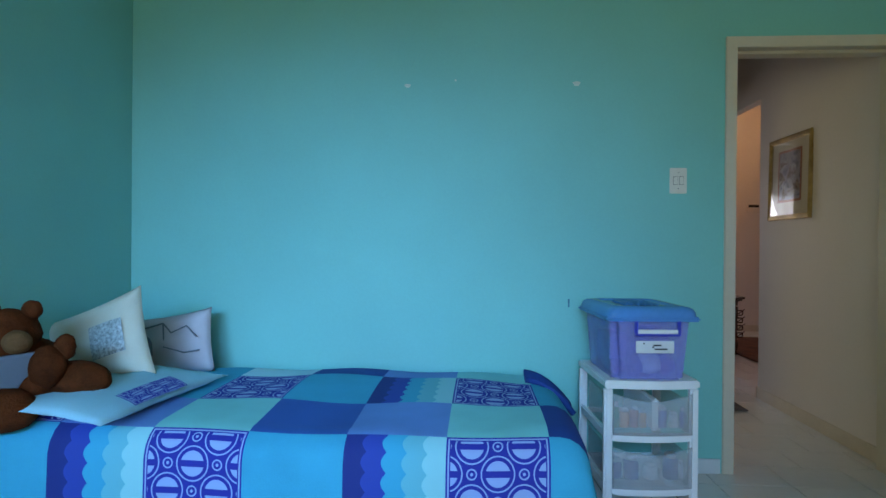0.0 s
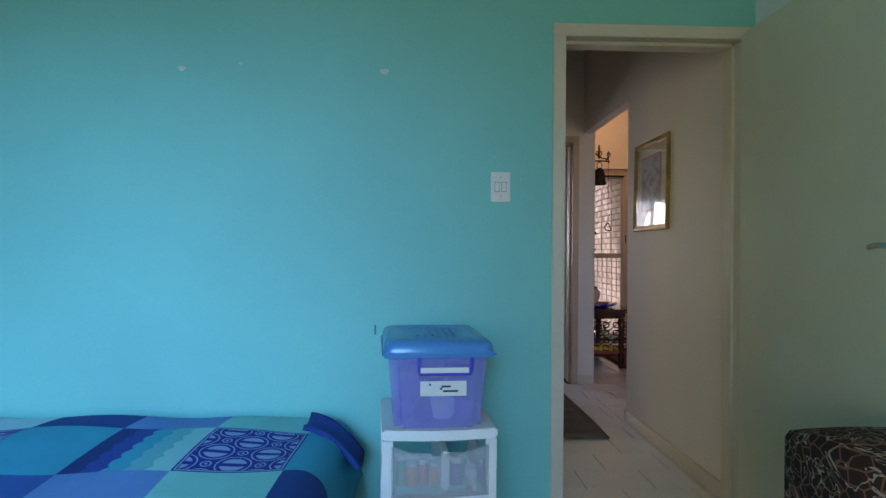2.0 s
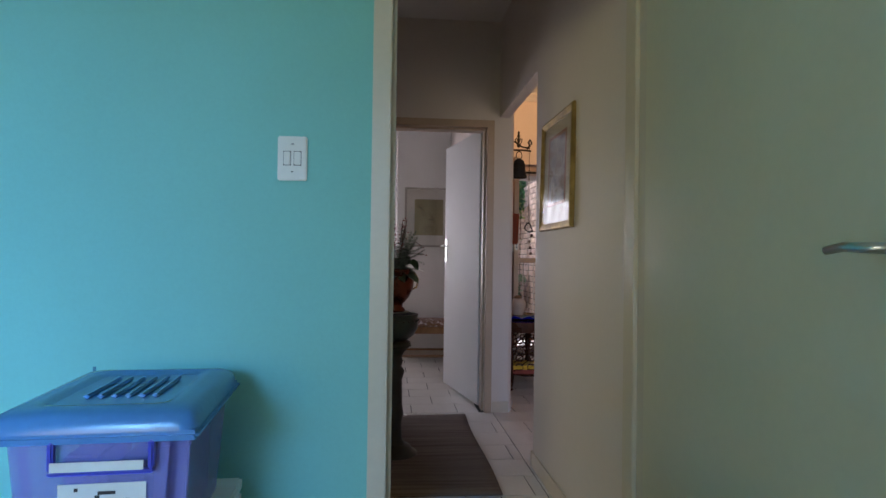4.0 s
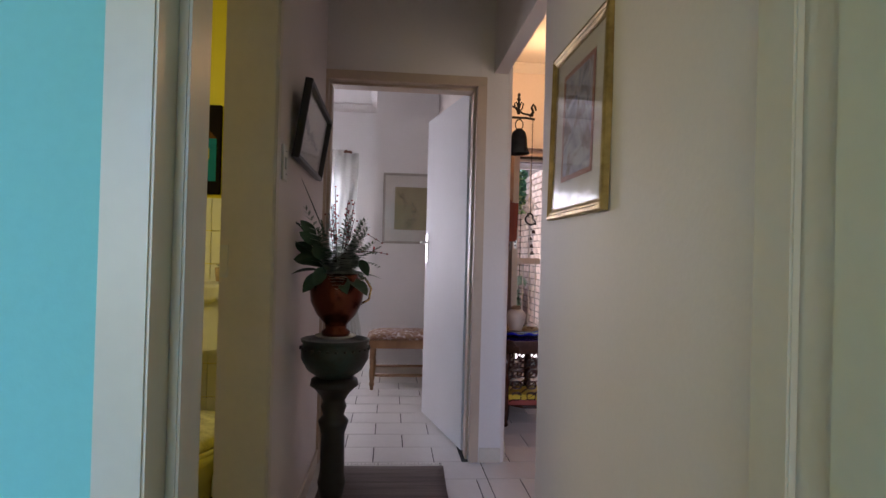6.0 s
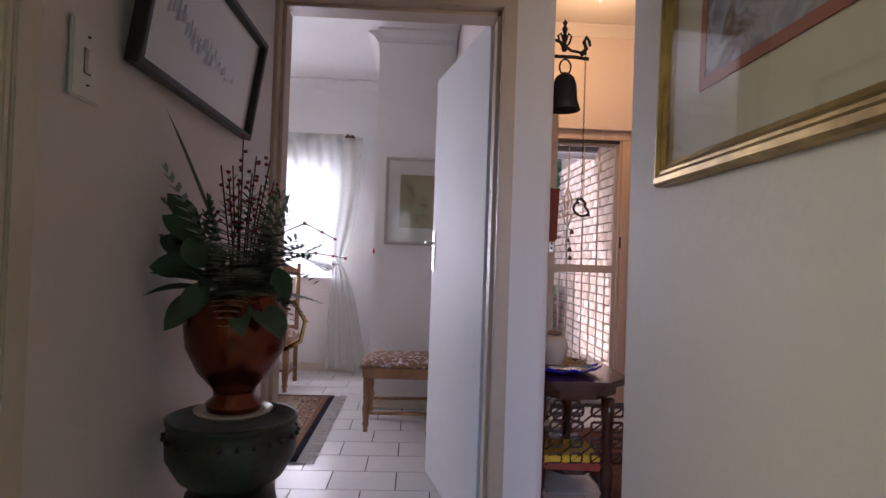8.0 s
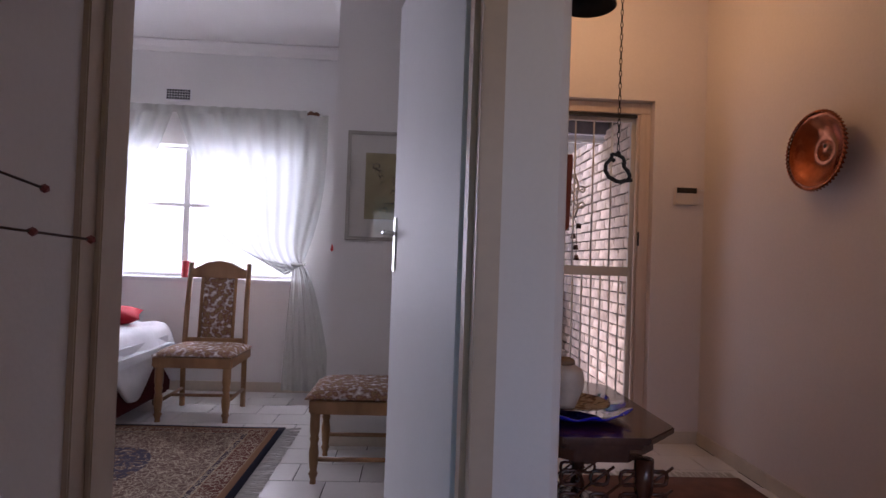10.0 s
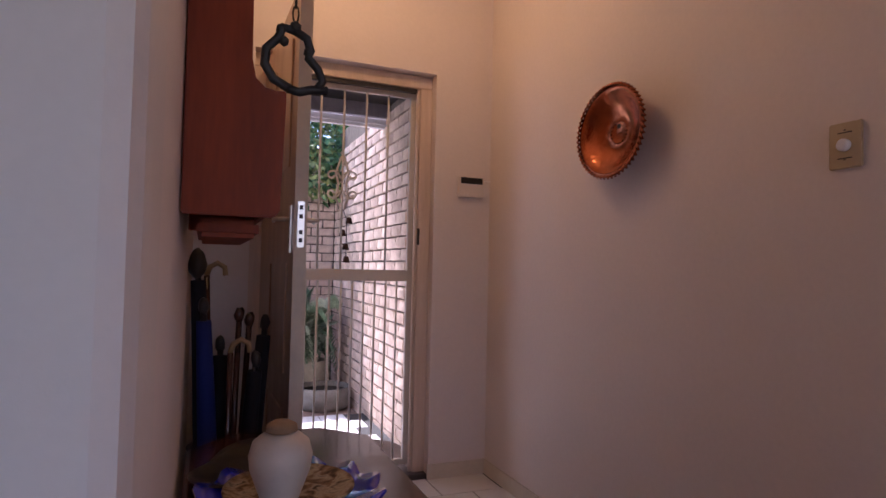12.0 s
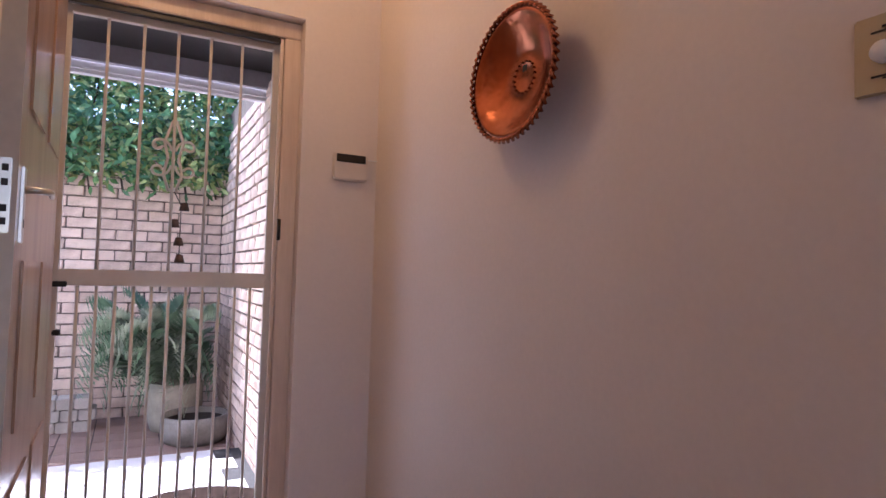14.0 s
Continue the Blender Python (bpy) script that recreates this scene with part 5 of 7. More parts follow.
for fn, lab in ((drawn, "sheer white curtain swept to a tie-back at the window's edge"), (drawn_left, "sheer white curtain swept aside behind the bed")):
    single("sheer_curtain", sheet(fn, 130, 60), SHEER, lab, "curtain", group="sheer curtains")
part("heading", sheet(lambda u, v: Vector((-0.95 + 2.5 * u, 8.955 + 0.012 * math.sin(u * 150), 2.3 - 0.06 * v)), 150, 3), SHEER, rod, "gathered sheer heading over the rod")
part("band", tube([(1.47, 8.965, 1.055), (1.51, 8.945, 1.05), (1.57, 8.99, 1.06), (1.51, 9.02, 1.06), (1.47, 8.965, 1.055)], 0.012, 8), SHEER, thing("tie_back", "gathered white curtain tie-back", "tie-back"))
vent = thing("air_vent", "white louvred air brick above the window", "air vent")
part("backing", block(0.37, 0.58, 9.078, 9.088, 2.365, 2.465, 0.003), PLASTIC_W, vent)
for i in range(9):
    for j in range(4):
        part("hole", block(0.381 + i * 0.0215, 0.397 + i * 0.0215, 9.0755, 9.079, 2.377 + j * 0.0215, 2.393 + j * 0.0215), INK, vent)
p = picture("framed_drawing", "grey-framed ink drawing of a leaping animal on pale mount", 0.54, 0.66, 0.022, 0.02, make("grey picture frame", (0.4, 0.38, 0.34), 0.5, 0.1, 8, 50, 0.05), MOUNT_W, (-0.16, 0.16, 0.13, 0.53), make("khaki drawing paper", (0.36, 0.32, 0.19), 0.85, 0.1, 8, 60, 0.02))
rnd = random.Random(12)
for k in range(26):
    t = k / 25
    x, z = -0.02 + 0.07 * math.sin(5 * t) + rnd.uniform(-0.03, 0.03), 0.18 + 0.28 * t + rnd.uniform(-0.02, 0.02)
    a = rnd.uniform(0, 3)
    part("ink_stroke", tube([(x, -0.0125, z), (x + 0.02 * math.cos(a), -0.0125, z + 0.02 * math.sin(a)), (x + 0.035 * math.cos(a + 0.8), -0.0125, z + 0.03 * math.sin(a + 0.8))], 0.002, 4), INK, p)
p.matrix_world = pose(2.295, 7.722, 1.232)
single("red_candle", lathe([(0, 0), (0.036, 0), (0.036, 0.13), (0.03, 0.136), (0, 0.132)], 22), make("red wax", (0.45, 0.02, 0.03), 0.4, 0.1, 8, 40, 0.05), "thick red candle on the window sill", "candle", (0.6, 9.075, WZ0 + 0.004))
ang = thing("sill_ornament", "small white figurine on the window sill", "ornament", (0.0, 9.07, WZ0 + 0.004))
part("body", lathe([(0, 0), (0.03, 0), (0.02, 0.05), (0.025, 0.07), (0.012, 0.09), (0.016, 0.11), (0, 0.125)], 14), PLASTIC_W, ang)
part("bead", lathe([(0, -0.02), (0.009, -0.005), (0.007, 0.01), (0.003, 0.025), (0, 0.03)], 12), make("red charm", (0.5, 0.03, 0.02), 0.5, 0.1, 8, 40, 0.05), thing("door_charm", "small red charm hanging on the wall corner", "ornament", (1.953, 7.706, 1.175)))
SHADE = bpy.data.materials.new("cream lampshade fabric")
SHADE.use_nodes = True
hn, hlk = SHADE.node_tree.nodes, SHADE.node_tree.links
hd, ht, hm, hw = hn.new("ShaderNodeBsdfDiffuse"), hn.new("ShaderNodeBsdfTranslucent"), hn.new("ShaderNodeMixShader"), hn.new("ShaderNodeTexNoise")
hw.inputs["Scale"].default_value = 40
hlk.new(mix_colour(hn, hlk, hw.outputs["Fac"], (0.7, 0.6, 0.34), (0.82, 0.75, 0.5)), hd.inputs["Color"])
ht.inputs["Color"].default_value = (0.85, 0.76, 0.45, 1)
hm.inputs[0].default_value = 0.5
hlk.new(hd.outputs[0], hm.inputs[1]), hlk.new(ht.outputs[0], hm.inputs[2]), hlk.new(hm.outputs[0], hn["Material Output"].inputs["Surface"])
pl = thing("pendant_lamp", "cream fabric pendant lampshade with a scalloped edge", "lamp", (0.66, 7.2, 0))


def lobed(r0, r1, z0, z1, bulge):
    """A ring of eight soft panels between two heights, hanging lower in the middle of each panel."""
    def f(u, v):
        a = 2 * math.pi * u
        lobe = abs(math.sin(4 * a))
        r = (r0 + (r1 - r0) * math.sin(v * math.pi / 2)) * (1 + 0.06 * lobe * v)
        return Vector((r * math.cos(a), r * math.sin(a), z0 + (z1 - z0) * v - bulge * lobe * v))
    return sheet(f, 96, 10)


solidify(part("dome", lobed(0.05, 0.19, 2.3, 2.06, 0.04), SHADE, pl), 0.003)
solidify(part("skirt", lobed(0.192, 0.198, 2.055, 1.88, 0.035), SHADE, pl, "pleated lower skirt"), 0.003)
part("trim_cord", tube([(0.207 * math.cos(a) * (1 + 0.02 * abs(math.sin(4 * a))), 0.207 * math.sin(a) * (1 + 0.02 * abs(math.sin(4 * a))), 2.055 - 0.04 * abs(math.sin(4 * a))) for a in [2 * math.pi * k / 96 for k in range(97)]], 0.0035, 5), TWIG, pl, "dark trim cord")
part("flex", tube([(0, 0, 2.29), (0, 0, TOP - 0.002)], 0.004, 6), PLASTIC_W, pl)
part("gallery", lathe([(0, 2.31), (0.05, 2.308), (0.055, 2.3), (0.05, 2.294), (0, 2.292)], 24), IRON, pl)

FLORAL, n_, l_, b_, co_ = nodes_of("faded floral tapestry", 0.9)
v1, w1 = n_.new("ShaderNodeTexVoronoi"), n_.new("ShaderNodeTexNoise")
v1.inputs["Scale"].default_value, w1.inputs["Scale"].default_value, w1.inputs["Detail"].default_value = 38, 30, 6
l_.new(co_.outputs["Object"], v1.inputs["Vector"]), l_.new(co_.outputs["Object"], w1.inputs["Vector"])
ramp = n_.new("ShaderNodeValToRGB")
for e, (pz, c) in zip([ramp.color_ramp.elements[0], ramp.color_ramp.elements[1], ramp.color_ramp.elements.new(0.5), ramp.color_ramp.elements.new(0.58)], ((0.3, (0.1, 0.05, 0.025)), (0.75, (0.42, 0.32, 0.2)), (0.48, (0.3, 0.2, 0.11)), (0.6, (0.18, 0.075, 0.045)))):
    e.position, e.color = pz, (*c, 1)
l_.new(op(n_, l_, "MULTIPLY_ADD", v1.outputs["Distance"], 0.5, op(n_, l_, "MULTIPLY", w1.outputs["Fac"], 0.7)), ramp.inputs["Fac"])
l_.new(ramp.outputs["Color"], b_.inputs["Base Color"])
TURNED = [(0.016, 0), (0.014, 0.02), (0.02, 0.04), (0.024, 0.05), (0.017, 0.062), (0.022, 0.1), (0.025, 0.15), (0.018, 0.2), (0.024, 0.22), (0.019, 0.235), (0.024, 0.26), (0.024, 0.36), (0, 0.36)]


def cushion_top(w, d, z, t):
    def f(u, v):
        a, b = 2 * u - 1, 2 * v - 1
        e = max(0, 1 - abs(a) ** 4) ** 0.5 * max(0, 1 - abs(b) ** 4) ** 0.5
        return Vector((a * w / 2, b * d / 2, z + t * e))
    bm = sheet(f, 16, 16)
    sheet(lambda u, v: Vector((f(u, v).x, f(u, v).y, z - 0.005)), 1, 1, bm)
    return bm


chair = thing("dining_chair", "oak dining chair with floral tapestry seat and back", "chair", (1.02, 8.42, 0), 0)
part("seat", cushion_top(0.46, 0.44, 0.44, 0.045), FLORAL, chair, "floral tapestry seat")
part("seat_frame", block(-0.225, 0.225, -0.215, 0.215, 0.36, 0.435, 0.008), OAK, chair)
for x in (-0.19, 0.19):
    part("leg", lathe(TURNED, 16, at=(x, -0.185, 0)), OAK, chair)
    part("back_post", tube([(x, 0.2, 0.0), (x, 0.19, 0.36), (x * 0.98, 0.21, 0.7), (x * 0.96, 0.25, 1.05)], 0.017, 8), OAK, chair)
    part("side_stretcher", tube([(x, -0.185, 0.13), (x, 0.195, 0.13)], 0.011, 8), OAK, chair)
part("cross_stretcher", tube([(-0.19, 0.0, 0.13), (0.19, 0.0, 0.13)], 0.011, 8), OAK, chair)
part("top_rail", prism([(-0.18, 0.94), (0.18, 0.94), (0.18, 1.0), (0.12, 1.02), (0.08, 1.055), (0, 1.07), (-0.08, 1.055), (-0.12, 1.02), (-0.18, 1.0)], 0.03, "y", 0.225, 0.006), OAK, chair)
part("lower_rail", block(-0.175, 0.175, 0.19, 0.215, 0.46, 0.5, 0.004), OAK, chair)
bm = block(-0.1, 0.1, 0.0, 0.035, 0, 0.46, 0.01)
ob = part("back_panel", bm, FLORAL, chair, "floral tapestry back panel")
ob.matrix_local = pose(0, 0.2, 0.495, -5.5)
for x in (-0.105, 0.105):
    part("back_splat", tube([(x, 0.205, 0.48), (x, 0.245, 0.96)], 0.011, 6), OAK, chair)
chair.matrix_world = pose(1.01, 8.37, 0, 0, 0, 1) @ Matrix.Diagonal((1.15, 1.15, 1.0, 1))

bench = thing("upholstered_bench", "oak bench with a floral tapestry seat and turned legs", "bench", (2.24, 7.33, 0))
part("seat", cushion_top(0.62, 0.5, 0.425, 0.05), FLORAL, bench, "floral tapestry seat")
part("apron", block(-0.29, 0.29, -0.235, 0.235, 0.345, 0.42, 0.008), OAK, bench)
for x in (-0.26, 0.26):
    for y in (-0.21, 0.21):
        part("leg", lathe(TURNED, 16, at=(x, y, 0)), OAK, bench)
for y in (-0.21, 0.21):
    part("stretcher", tube([(-0.26, y, 0.12), (0.26, y, 0.12)], 0.012, 8), OAK, bench)

gb = thing("guest_bed", "bed with white linen and a dark red base", "bed")
part("base", block(-1.1, 0.66, 7.35, 8.7, 0.08, 0.34, 0.02), cloth("dark red valance", (0.09, 0.012, 0.014)), gb)
for x in (-0.9, 0.6):
    for y in (7.45, 8.6):
        part("leg", lathe([(0.025, 0), (0.03, 0.08), (0, 0.08)], 12, at=(x, y, 0)), BLACKWOOD, gb)
part("mattress", block(-1.1, 0.69, 7.33, 8.72, 0.34, 0.5, 0.05), cloth("white mattress cover", (0.62, 0.62, 0.64)), gb)
def duvet(u, v):
    x, s_ = -1.1 + 1.83 * u, v
    y = 8.78 - 1.52 * v
    edge = max(0.0, x - 0.56)
    wob = 0.018 * noise.noise(Vector((x * 4, y * 4, 0))) + 0.01 * noise.noise(Vector((x * 11, y * 11, 2)))
    k = max(0, (u - 0.9) / 0.1)
    return Vector((x - 0.04 * k, y, 0.56 + wob + 0.03 * math.sin(math.pi * u) - 0.3 * k * k * (1 - 0.35 * math.cos(9 * y))))
solidify(single("white_duvet", sheet(duvet, 44, 40), cloth("white linen", (0.72, 0.72, 0.74)), "rumpled white duvet hanging over the bed edge", "duvet"), 0.03)
ob = single("red_cushion", pillow(0.46, 0.36, 0.13), cloth("red cotton", (0.42, 0.02, 0.03)), "red cushion lying on the white duvet", "cushion")
lean(ob, (0.34, 8.3, 0.64), -84, 0, 20)

# patterned rug
def persian(name):
    m, n, l, b, co = nodes_of(name, 0.95)
    sep = n.new("ShaderNodeSeparateXYZ")
    l.new(co.outputs["UV"], sep.inputs[0])
    u, v = op(n, l, "ABSOLUTE", op(n, l, "SUBTRACT", sep.outputs[0], 0.5)), op(n, l, "ABSOLUTE", op(n, l, "SUBTRACT", sep.outputs[1], 0.5))
    e = op(n, l, "MINIMUM", op(n, l, "MULTIPLY", op(n, l, "SUBTRACT", 0.5, u), 1.25), op(n, l, "MULTIPLY", op(n, l, "SUBTRACT", 0.5, v), 1.7))
    ramp = n.new("ShaderNodeValToRGB")
    ramp.color_ramp.interpolation = "CONSTANT"
    stops = ((0.0, (0.015, 0.015, 0.03)), (0.03, (0.2, 0.1, 0.05)), (0.055, (0.3, 0.2, 0.12)), (0.062, (0.12, 0.04, 0.025)), (0.15, (0.3, 0.2, 0.12)), (0.158, (0.05, 0.03, 0.04)), (0.18, (0.3, 0.2, 0.12)), (0.19, (0.12, 0.07, 0.05)))
    while len(ramp.color_ramp.elements) < len(stops):
        ramp.color_ramp.elements.new(0.9)
    for el, (p_, c) in zip(ramp.color_ramp.elements, stops):
        el.position, el.color = p_, (*c, 1)
    l.new(e, ramp.inputs["Fac"])
    t = n.new("ShaderNodeTexVoronoi")
    t.inputs["Scale"].default_value, t.feature = 24, "DISTANCE_TO_EDGE"
    w = n.new("ShaderNodeTexNoise")
    w.inputs["Scale"].default_value, w.inputs["Distortion"].default_value = 14, 2
    l.new(co.outputs["Object"], t.inputs["Vector"]), l.new(co.outputs["Object"], w.inputs["Vector"])
    marks = op(n, l, "MAXIMUM", op(n, l, "LESS_THAN", t.outputs["Distance"], 0.035), op(n, l, "COMPARE", w.outputs["Fac"], 0.5, 0.025))
    field = op(n, l, "GREATER_THAN", e, 0.062)
    c1 = mix_colour(n, l, op(n, l, "MULTIPLY", marks, field), ramp.outputs["Color"], (0.36, 0.29, 0.21))
    d = op(n, l, "SQRT", op(n, l, "ADD", op(n, l, "MULTIPLY", op(n, l, "MULTIPLY", u, u), 2.0), op(n, l, "MULTIPLY", v, v)))
    core = op(n, l, "MULTIPLY", op(n, l, "LESS_THAN", d, 0.2), op(n, l, "GREATER_THAN", w.outputs["Fac"], 0.48))
    l.new(mix_colour(n, l, core, c1, (0.05, 0.04, 0.06)), b.inputs["Base Color"])
    return m


rug = thing("patterned_rug", "brown and navy patterned rug with fringed ends", "rug")
RX0, RX1, RY0, RY1 = 0.1, 1.66, 6.5, 8.02
weft = part("rug_body", sheet(lambda u, v: Vector((RX0 + (RX1 - RX0) * u, RY0 + (RY1 - RY0) * v, 0.012 + 0.002 * math.sin(9 * u + 4 * v))), 16, 16), persian("patterned wool pile"), rug)
solidify(weft, 0.01)
FR = bpy.data.materials["fringe cotton"]
rnd = random.Random(4)
for k in range(150):
    y = RY0 + (RY1 - RY0) * (k + 0.5) / 150
    ob = part("fringe", block(0, 0.1, -0.003, 0.003, 0, 0.004), FR, rug) if k == 0 else None
    if ob:
        FR_ME = ob.data
    else:
        ob = new("fringe", FR_ME)
        ob.parent = rug
    ob.matrix_local = pose(RX1, y, 0.006, 0, 0, rnd.uniform(-22, 22))

# ---- hall ----
fd = thing("front_door_frame", "varnished timber frame of the front door", "door frame")
tagged(fd, kind="structure")
TIMB = make("honey timber", (0.66, 0.54, 0.45), 0.4, 0.12, 4, 30, 0.06, second=(0.56, 0.43, 0.34), stretch=(4, 4, 0.4))
for a, b in ((3.02, 3.09), (3.91, 3.98)):
    part("jamb", block(a, b, 7.95, 8.06, 0.0, 2.14, 0.004), TIMB, fd)
part("head", block(3.02, 3.98, 7.95, 8.06, 2.142, 2.212, 0.004), TIMB, fd)
part("inner_bead", block(3.895, 3.908, 7.965, 7.99, 0.0, 2.14, 0.002), TIMB, fd)
part("head_bead", block(3.09, 3.895, 7.965, 7.99, 2.118, 2.14, 0.002), BLACKWOOD, fd)
part("threshold", block(3.02, 3.98, 7.9, 8.12, -0.01, 0.025, 0.004), make("dark threshold", (0.06, 0.045, 0.04), 0.5, 0.2, 6, 40, 0.05), fd)
part("gate_hinge", tube([(3.912, 7.945, 1.27), (3.912, 7.945, 1.36)], 0.007, 8), IRON, fd)

front = thing("front_door", "varnished pine front door standing open into the hall", "door", (3.1, 7.93, 0), 1.4)
tagged(front, kind="structure")
part("leaf", block(-0.022, 0.022, -0.982, 0.0, 0.012, 2.14, 0.002), PINE, front)
for z0, z1 in ((0.15, 0.62), (0.75, 1.15), (1.5, 1.98)):
    for y0, y1 in ((-0.86, -0.55), (-0.43, -0.12)):
        for x0, x1 in ((-0.028, -0.0215), (0.0215, 0.028)):
            part("panel", block(x0, x1, y0, y1, z0, z1, 0.003), PINE, front)
part("edge_strip", block(-0.0225, 0.0225, -0.9845, -0.9815, 0.012, 2.14), make("cream edge paint", (0.62, 0.52, 0.4), 0.4, 0.1, 5, 40, 0.05), front, "cream painted door edge")
lk = part("lock_plate", block(-0.012, 0.012, -0.9885, -0.9843, 1.205, 1.365, 0.002), CHROME, front, "bright steel lock plate")
for z in (1.222, 1.25, 1.305, 1.336):
    part("slot", block(-0.006, 0.006, -0.9895, -0.9883, z, z + 0.015), INK, lk)
handle(front, -0.023, -0.92, 1.305, -1, 1, CHROME, 0.17)
handle(front, 0.023, -0.92, 1.305, 1, 1, CHROME, 0.17)

gate = thing("security_gate", "white painted steel security gate with scrollwork", "gate")
GW = make("white gate paint", (0.62, 0.56, 0.5), 0.4, 0.06, 6, 50, 0.06)
GX0, GX1, GYY, GZ0, GZ1 = 3.1, 3.905, 8.03, 0.05, 2.13
for a, b, c, d_ in ((GX0, GX0 + 0.03, GZ0, GZ1), (GX1 - 0.03, GX1, GZ0, GZ1)):
    part("gate_stile", block(a, b, GYY - 0.015, GYY + 0.015, c, d_, 0.003), GW, gate)
for z0, z1 in ((GZ0, GZ0 + 0.03), (1.065, 1.127), (GZ1 - 0.03, GZ1)):
    part("gate_rail", block(GX0 + 0.03, GX1 - 0.03, GYY - 0.014, GYY + 0.014, z0, z1, 0.003), GW, gate)
for k in range(11):
    x = 3.192 + k * 0.0628
    part("bar", tube([(x, GYY, GZ0 + 0.02), (x, GYY, 1.07)], 0.006, 8), GW, gate)
for k in range(5):
    x = 3.25 + k * 0.1245
    part("bar", tube([(x, GYY, 1.12), (x, GYY, GZ1 - 0.02)], 0.006, 8), GW, gate)


def scroll(cx, cz, sx, sz):
    pts = []
    for k in range(26):
        t = k / 25
        a = t * 1.75 * math.pi
        r = 0.042 * (1 - 0.65 * t)
        pts.append((cx + sx * (0.05 - r * math.cos(a)), GYY + 0.012, cz + sz * (0.03 + r * math.sin(a) + 0.03 * t)))
    return tube(pts, 0.0055, 6)


for sx in (-1, 1):
    for sz in (-1, 1):
        part("scroll", scroll(3.5, 1.585, sx, sz), GW, gate)
    part("scroll", tube([(3.5 + sx * 0.012, GYY + 0.012, 1.45), (3.5 + sx * 0.035, GYY + 0.012, 1.52), (3.5 + sx * 0.02, GYY + 0.012, 1.585), (3.5 + sx * 0.035, GYY + 0.012, 1.65), (3.5 + sx * 0.006, GYY + 0.012, 1.74)], 0.006, 6), GW, gate)
part("gate_lock", block(3.1, 3.16, GYY - 0.03, GYY - 0.014, 1.06, 1.08, 0.003), IRON, gate)
part("bolt", block(3.12, 3.145, GYY - 0.02, GYY + 0.02, 0.88, 0.9, 0.003), IRON, gate)
ch = thing("wind_chime", "string of small rusty bells hanging on the gate", "wind chime", (3.54, GYY + 0.05, 0))
part("string", tube([(-0.03, -0.03, 1.45), (0, 0, 1.4), (0, 0, 1.16)], 0.002, 5), IRON, ch)
RUST = make("rusty iron", (0.09, 0.045, 0.03), 0.7, 0.4, 20, 80, 0.3)
for k, (dx, z) in enumerate(((0.012, 1.39), (-0.022, 1.32), (-0.004, 1.245), (0.002, 1.175))):
    part("small_bell", lathe([(0.006, 0.022), (0.013, 0.02), (0.016, 0.006), (0.02, -0.012), (0.017, -0.012), (0.012, 0.01), (0, 0.015)], 10, at=(dx, 0, z)), RUST, ch)

# alarm keypad, copper plate
al = thing("alarm_keypad", "white alarm keypad with a black display", "alarm keypad", (4.193, HY - 0.001, 1.6))
part("case", block(-0.078, 0.078, -0.026, -0.001, -0.058, 0.058, 0.006), make("ivory keypad case", (0.68, 0.6, 0.54), 0.45, 0.04, 6, 60, 0.03), al)
part("display", block(-0.066, 0.066, -0.029, -0.0262, 0.018, 0.053, 0.002), make("black display", (0.012, 0.01, 0.01), 0.15, 0.1, 5, 40, 0), al, "black display")
part("wire", tube([(0.078, -0.006, 0.04), (0.13, -0.004, 0.042)], 0.0025, 5), PLASTIC_W, al)
plate = thing("copper_plate", "hammered copper wall plate with a rope edge", "wall plate", (HX - 0.004, 6.715, 1.683))
plate.scale = (0.95, 0.93, 0.845)
dish = part("dish", lathe([(0, 0.03), (0.045, 0.03), (0.05, 0.032), (0.055, 0.031), (0.09, 0.034), (0.13, 0.046), (0.165, 0.066), (0.185, 0.078), (0.2, 0.082), (0.21, 0.078), (0.2, 0.074), (0.165, 0.066), (0.12, 0.03), (0, 0.02)], 64), COPPER, plate)
dish.matrix_local = pose(0, 0, 0, 0, -90)
rope = bmesh.new()
for k in range(56):
    a0, a1 = 2 * math.pi * k / 56, 2 * math.pi * (k + 1.3) / 56
    tube([(-0.082, 0.203 * math.cos(a0), 0.203 * math.sin(a0)), (-0.088, 0.209 * math.cos((a0 + a1) / 2), 0.209 * math.sin((a0 + a1) / 2)), (-0.076, 0.215 * math.cos(a1), 0.215 * math.sin(a1))], 0.0055, 6, rope)
tagged(part("rope_edge", rope, COPPER, plate, "twisted copper rope edge"), kind="stuff")
for k in range(18):
    a = 2 * math.pi * k / 18
    bm = bmesh.new()
    bmesh.ops.create_icosphere(bm, subdivisions=1, radius=0.004)
    part("stud", bm, COPPER, plate).location = (-0.034, 0.05 * math.cos(a), 0.05 * math.sin(a))
part("hook_back", block(-0.031, -0.001, -0.01, 0.01, 0.02, 0.04), IRON, plate)

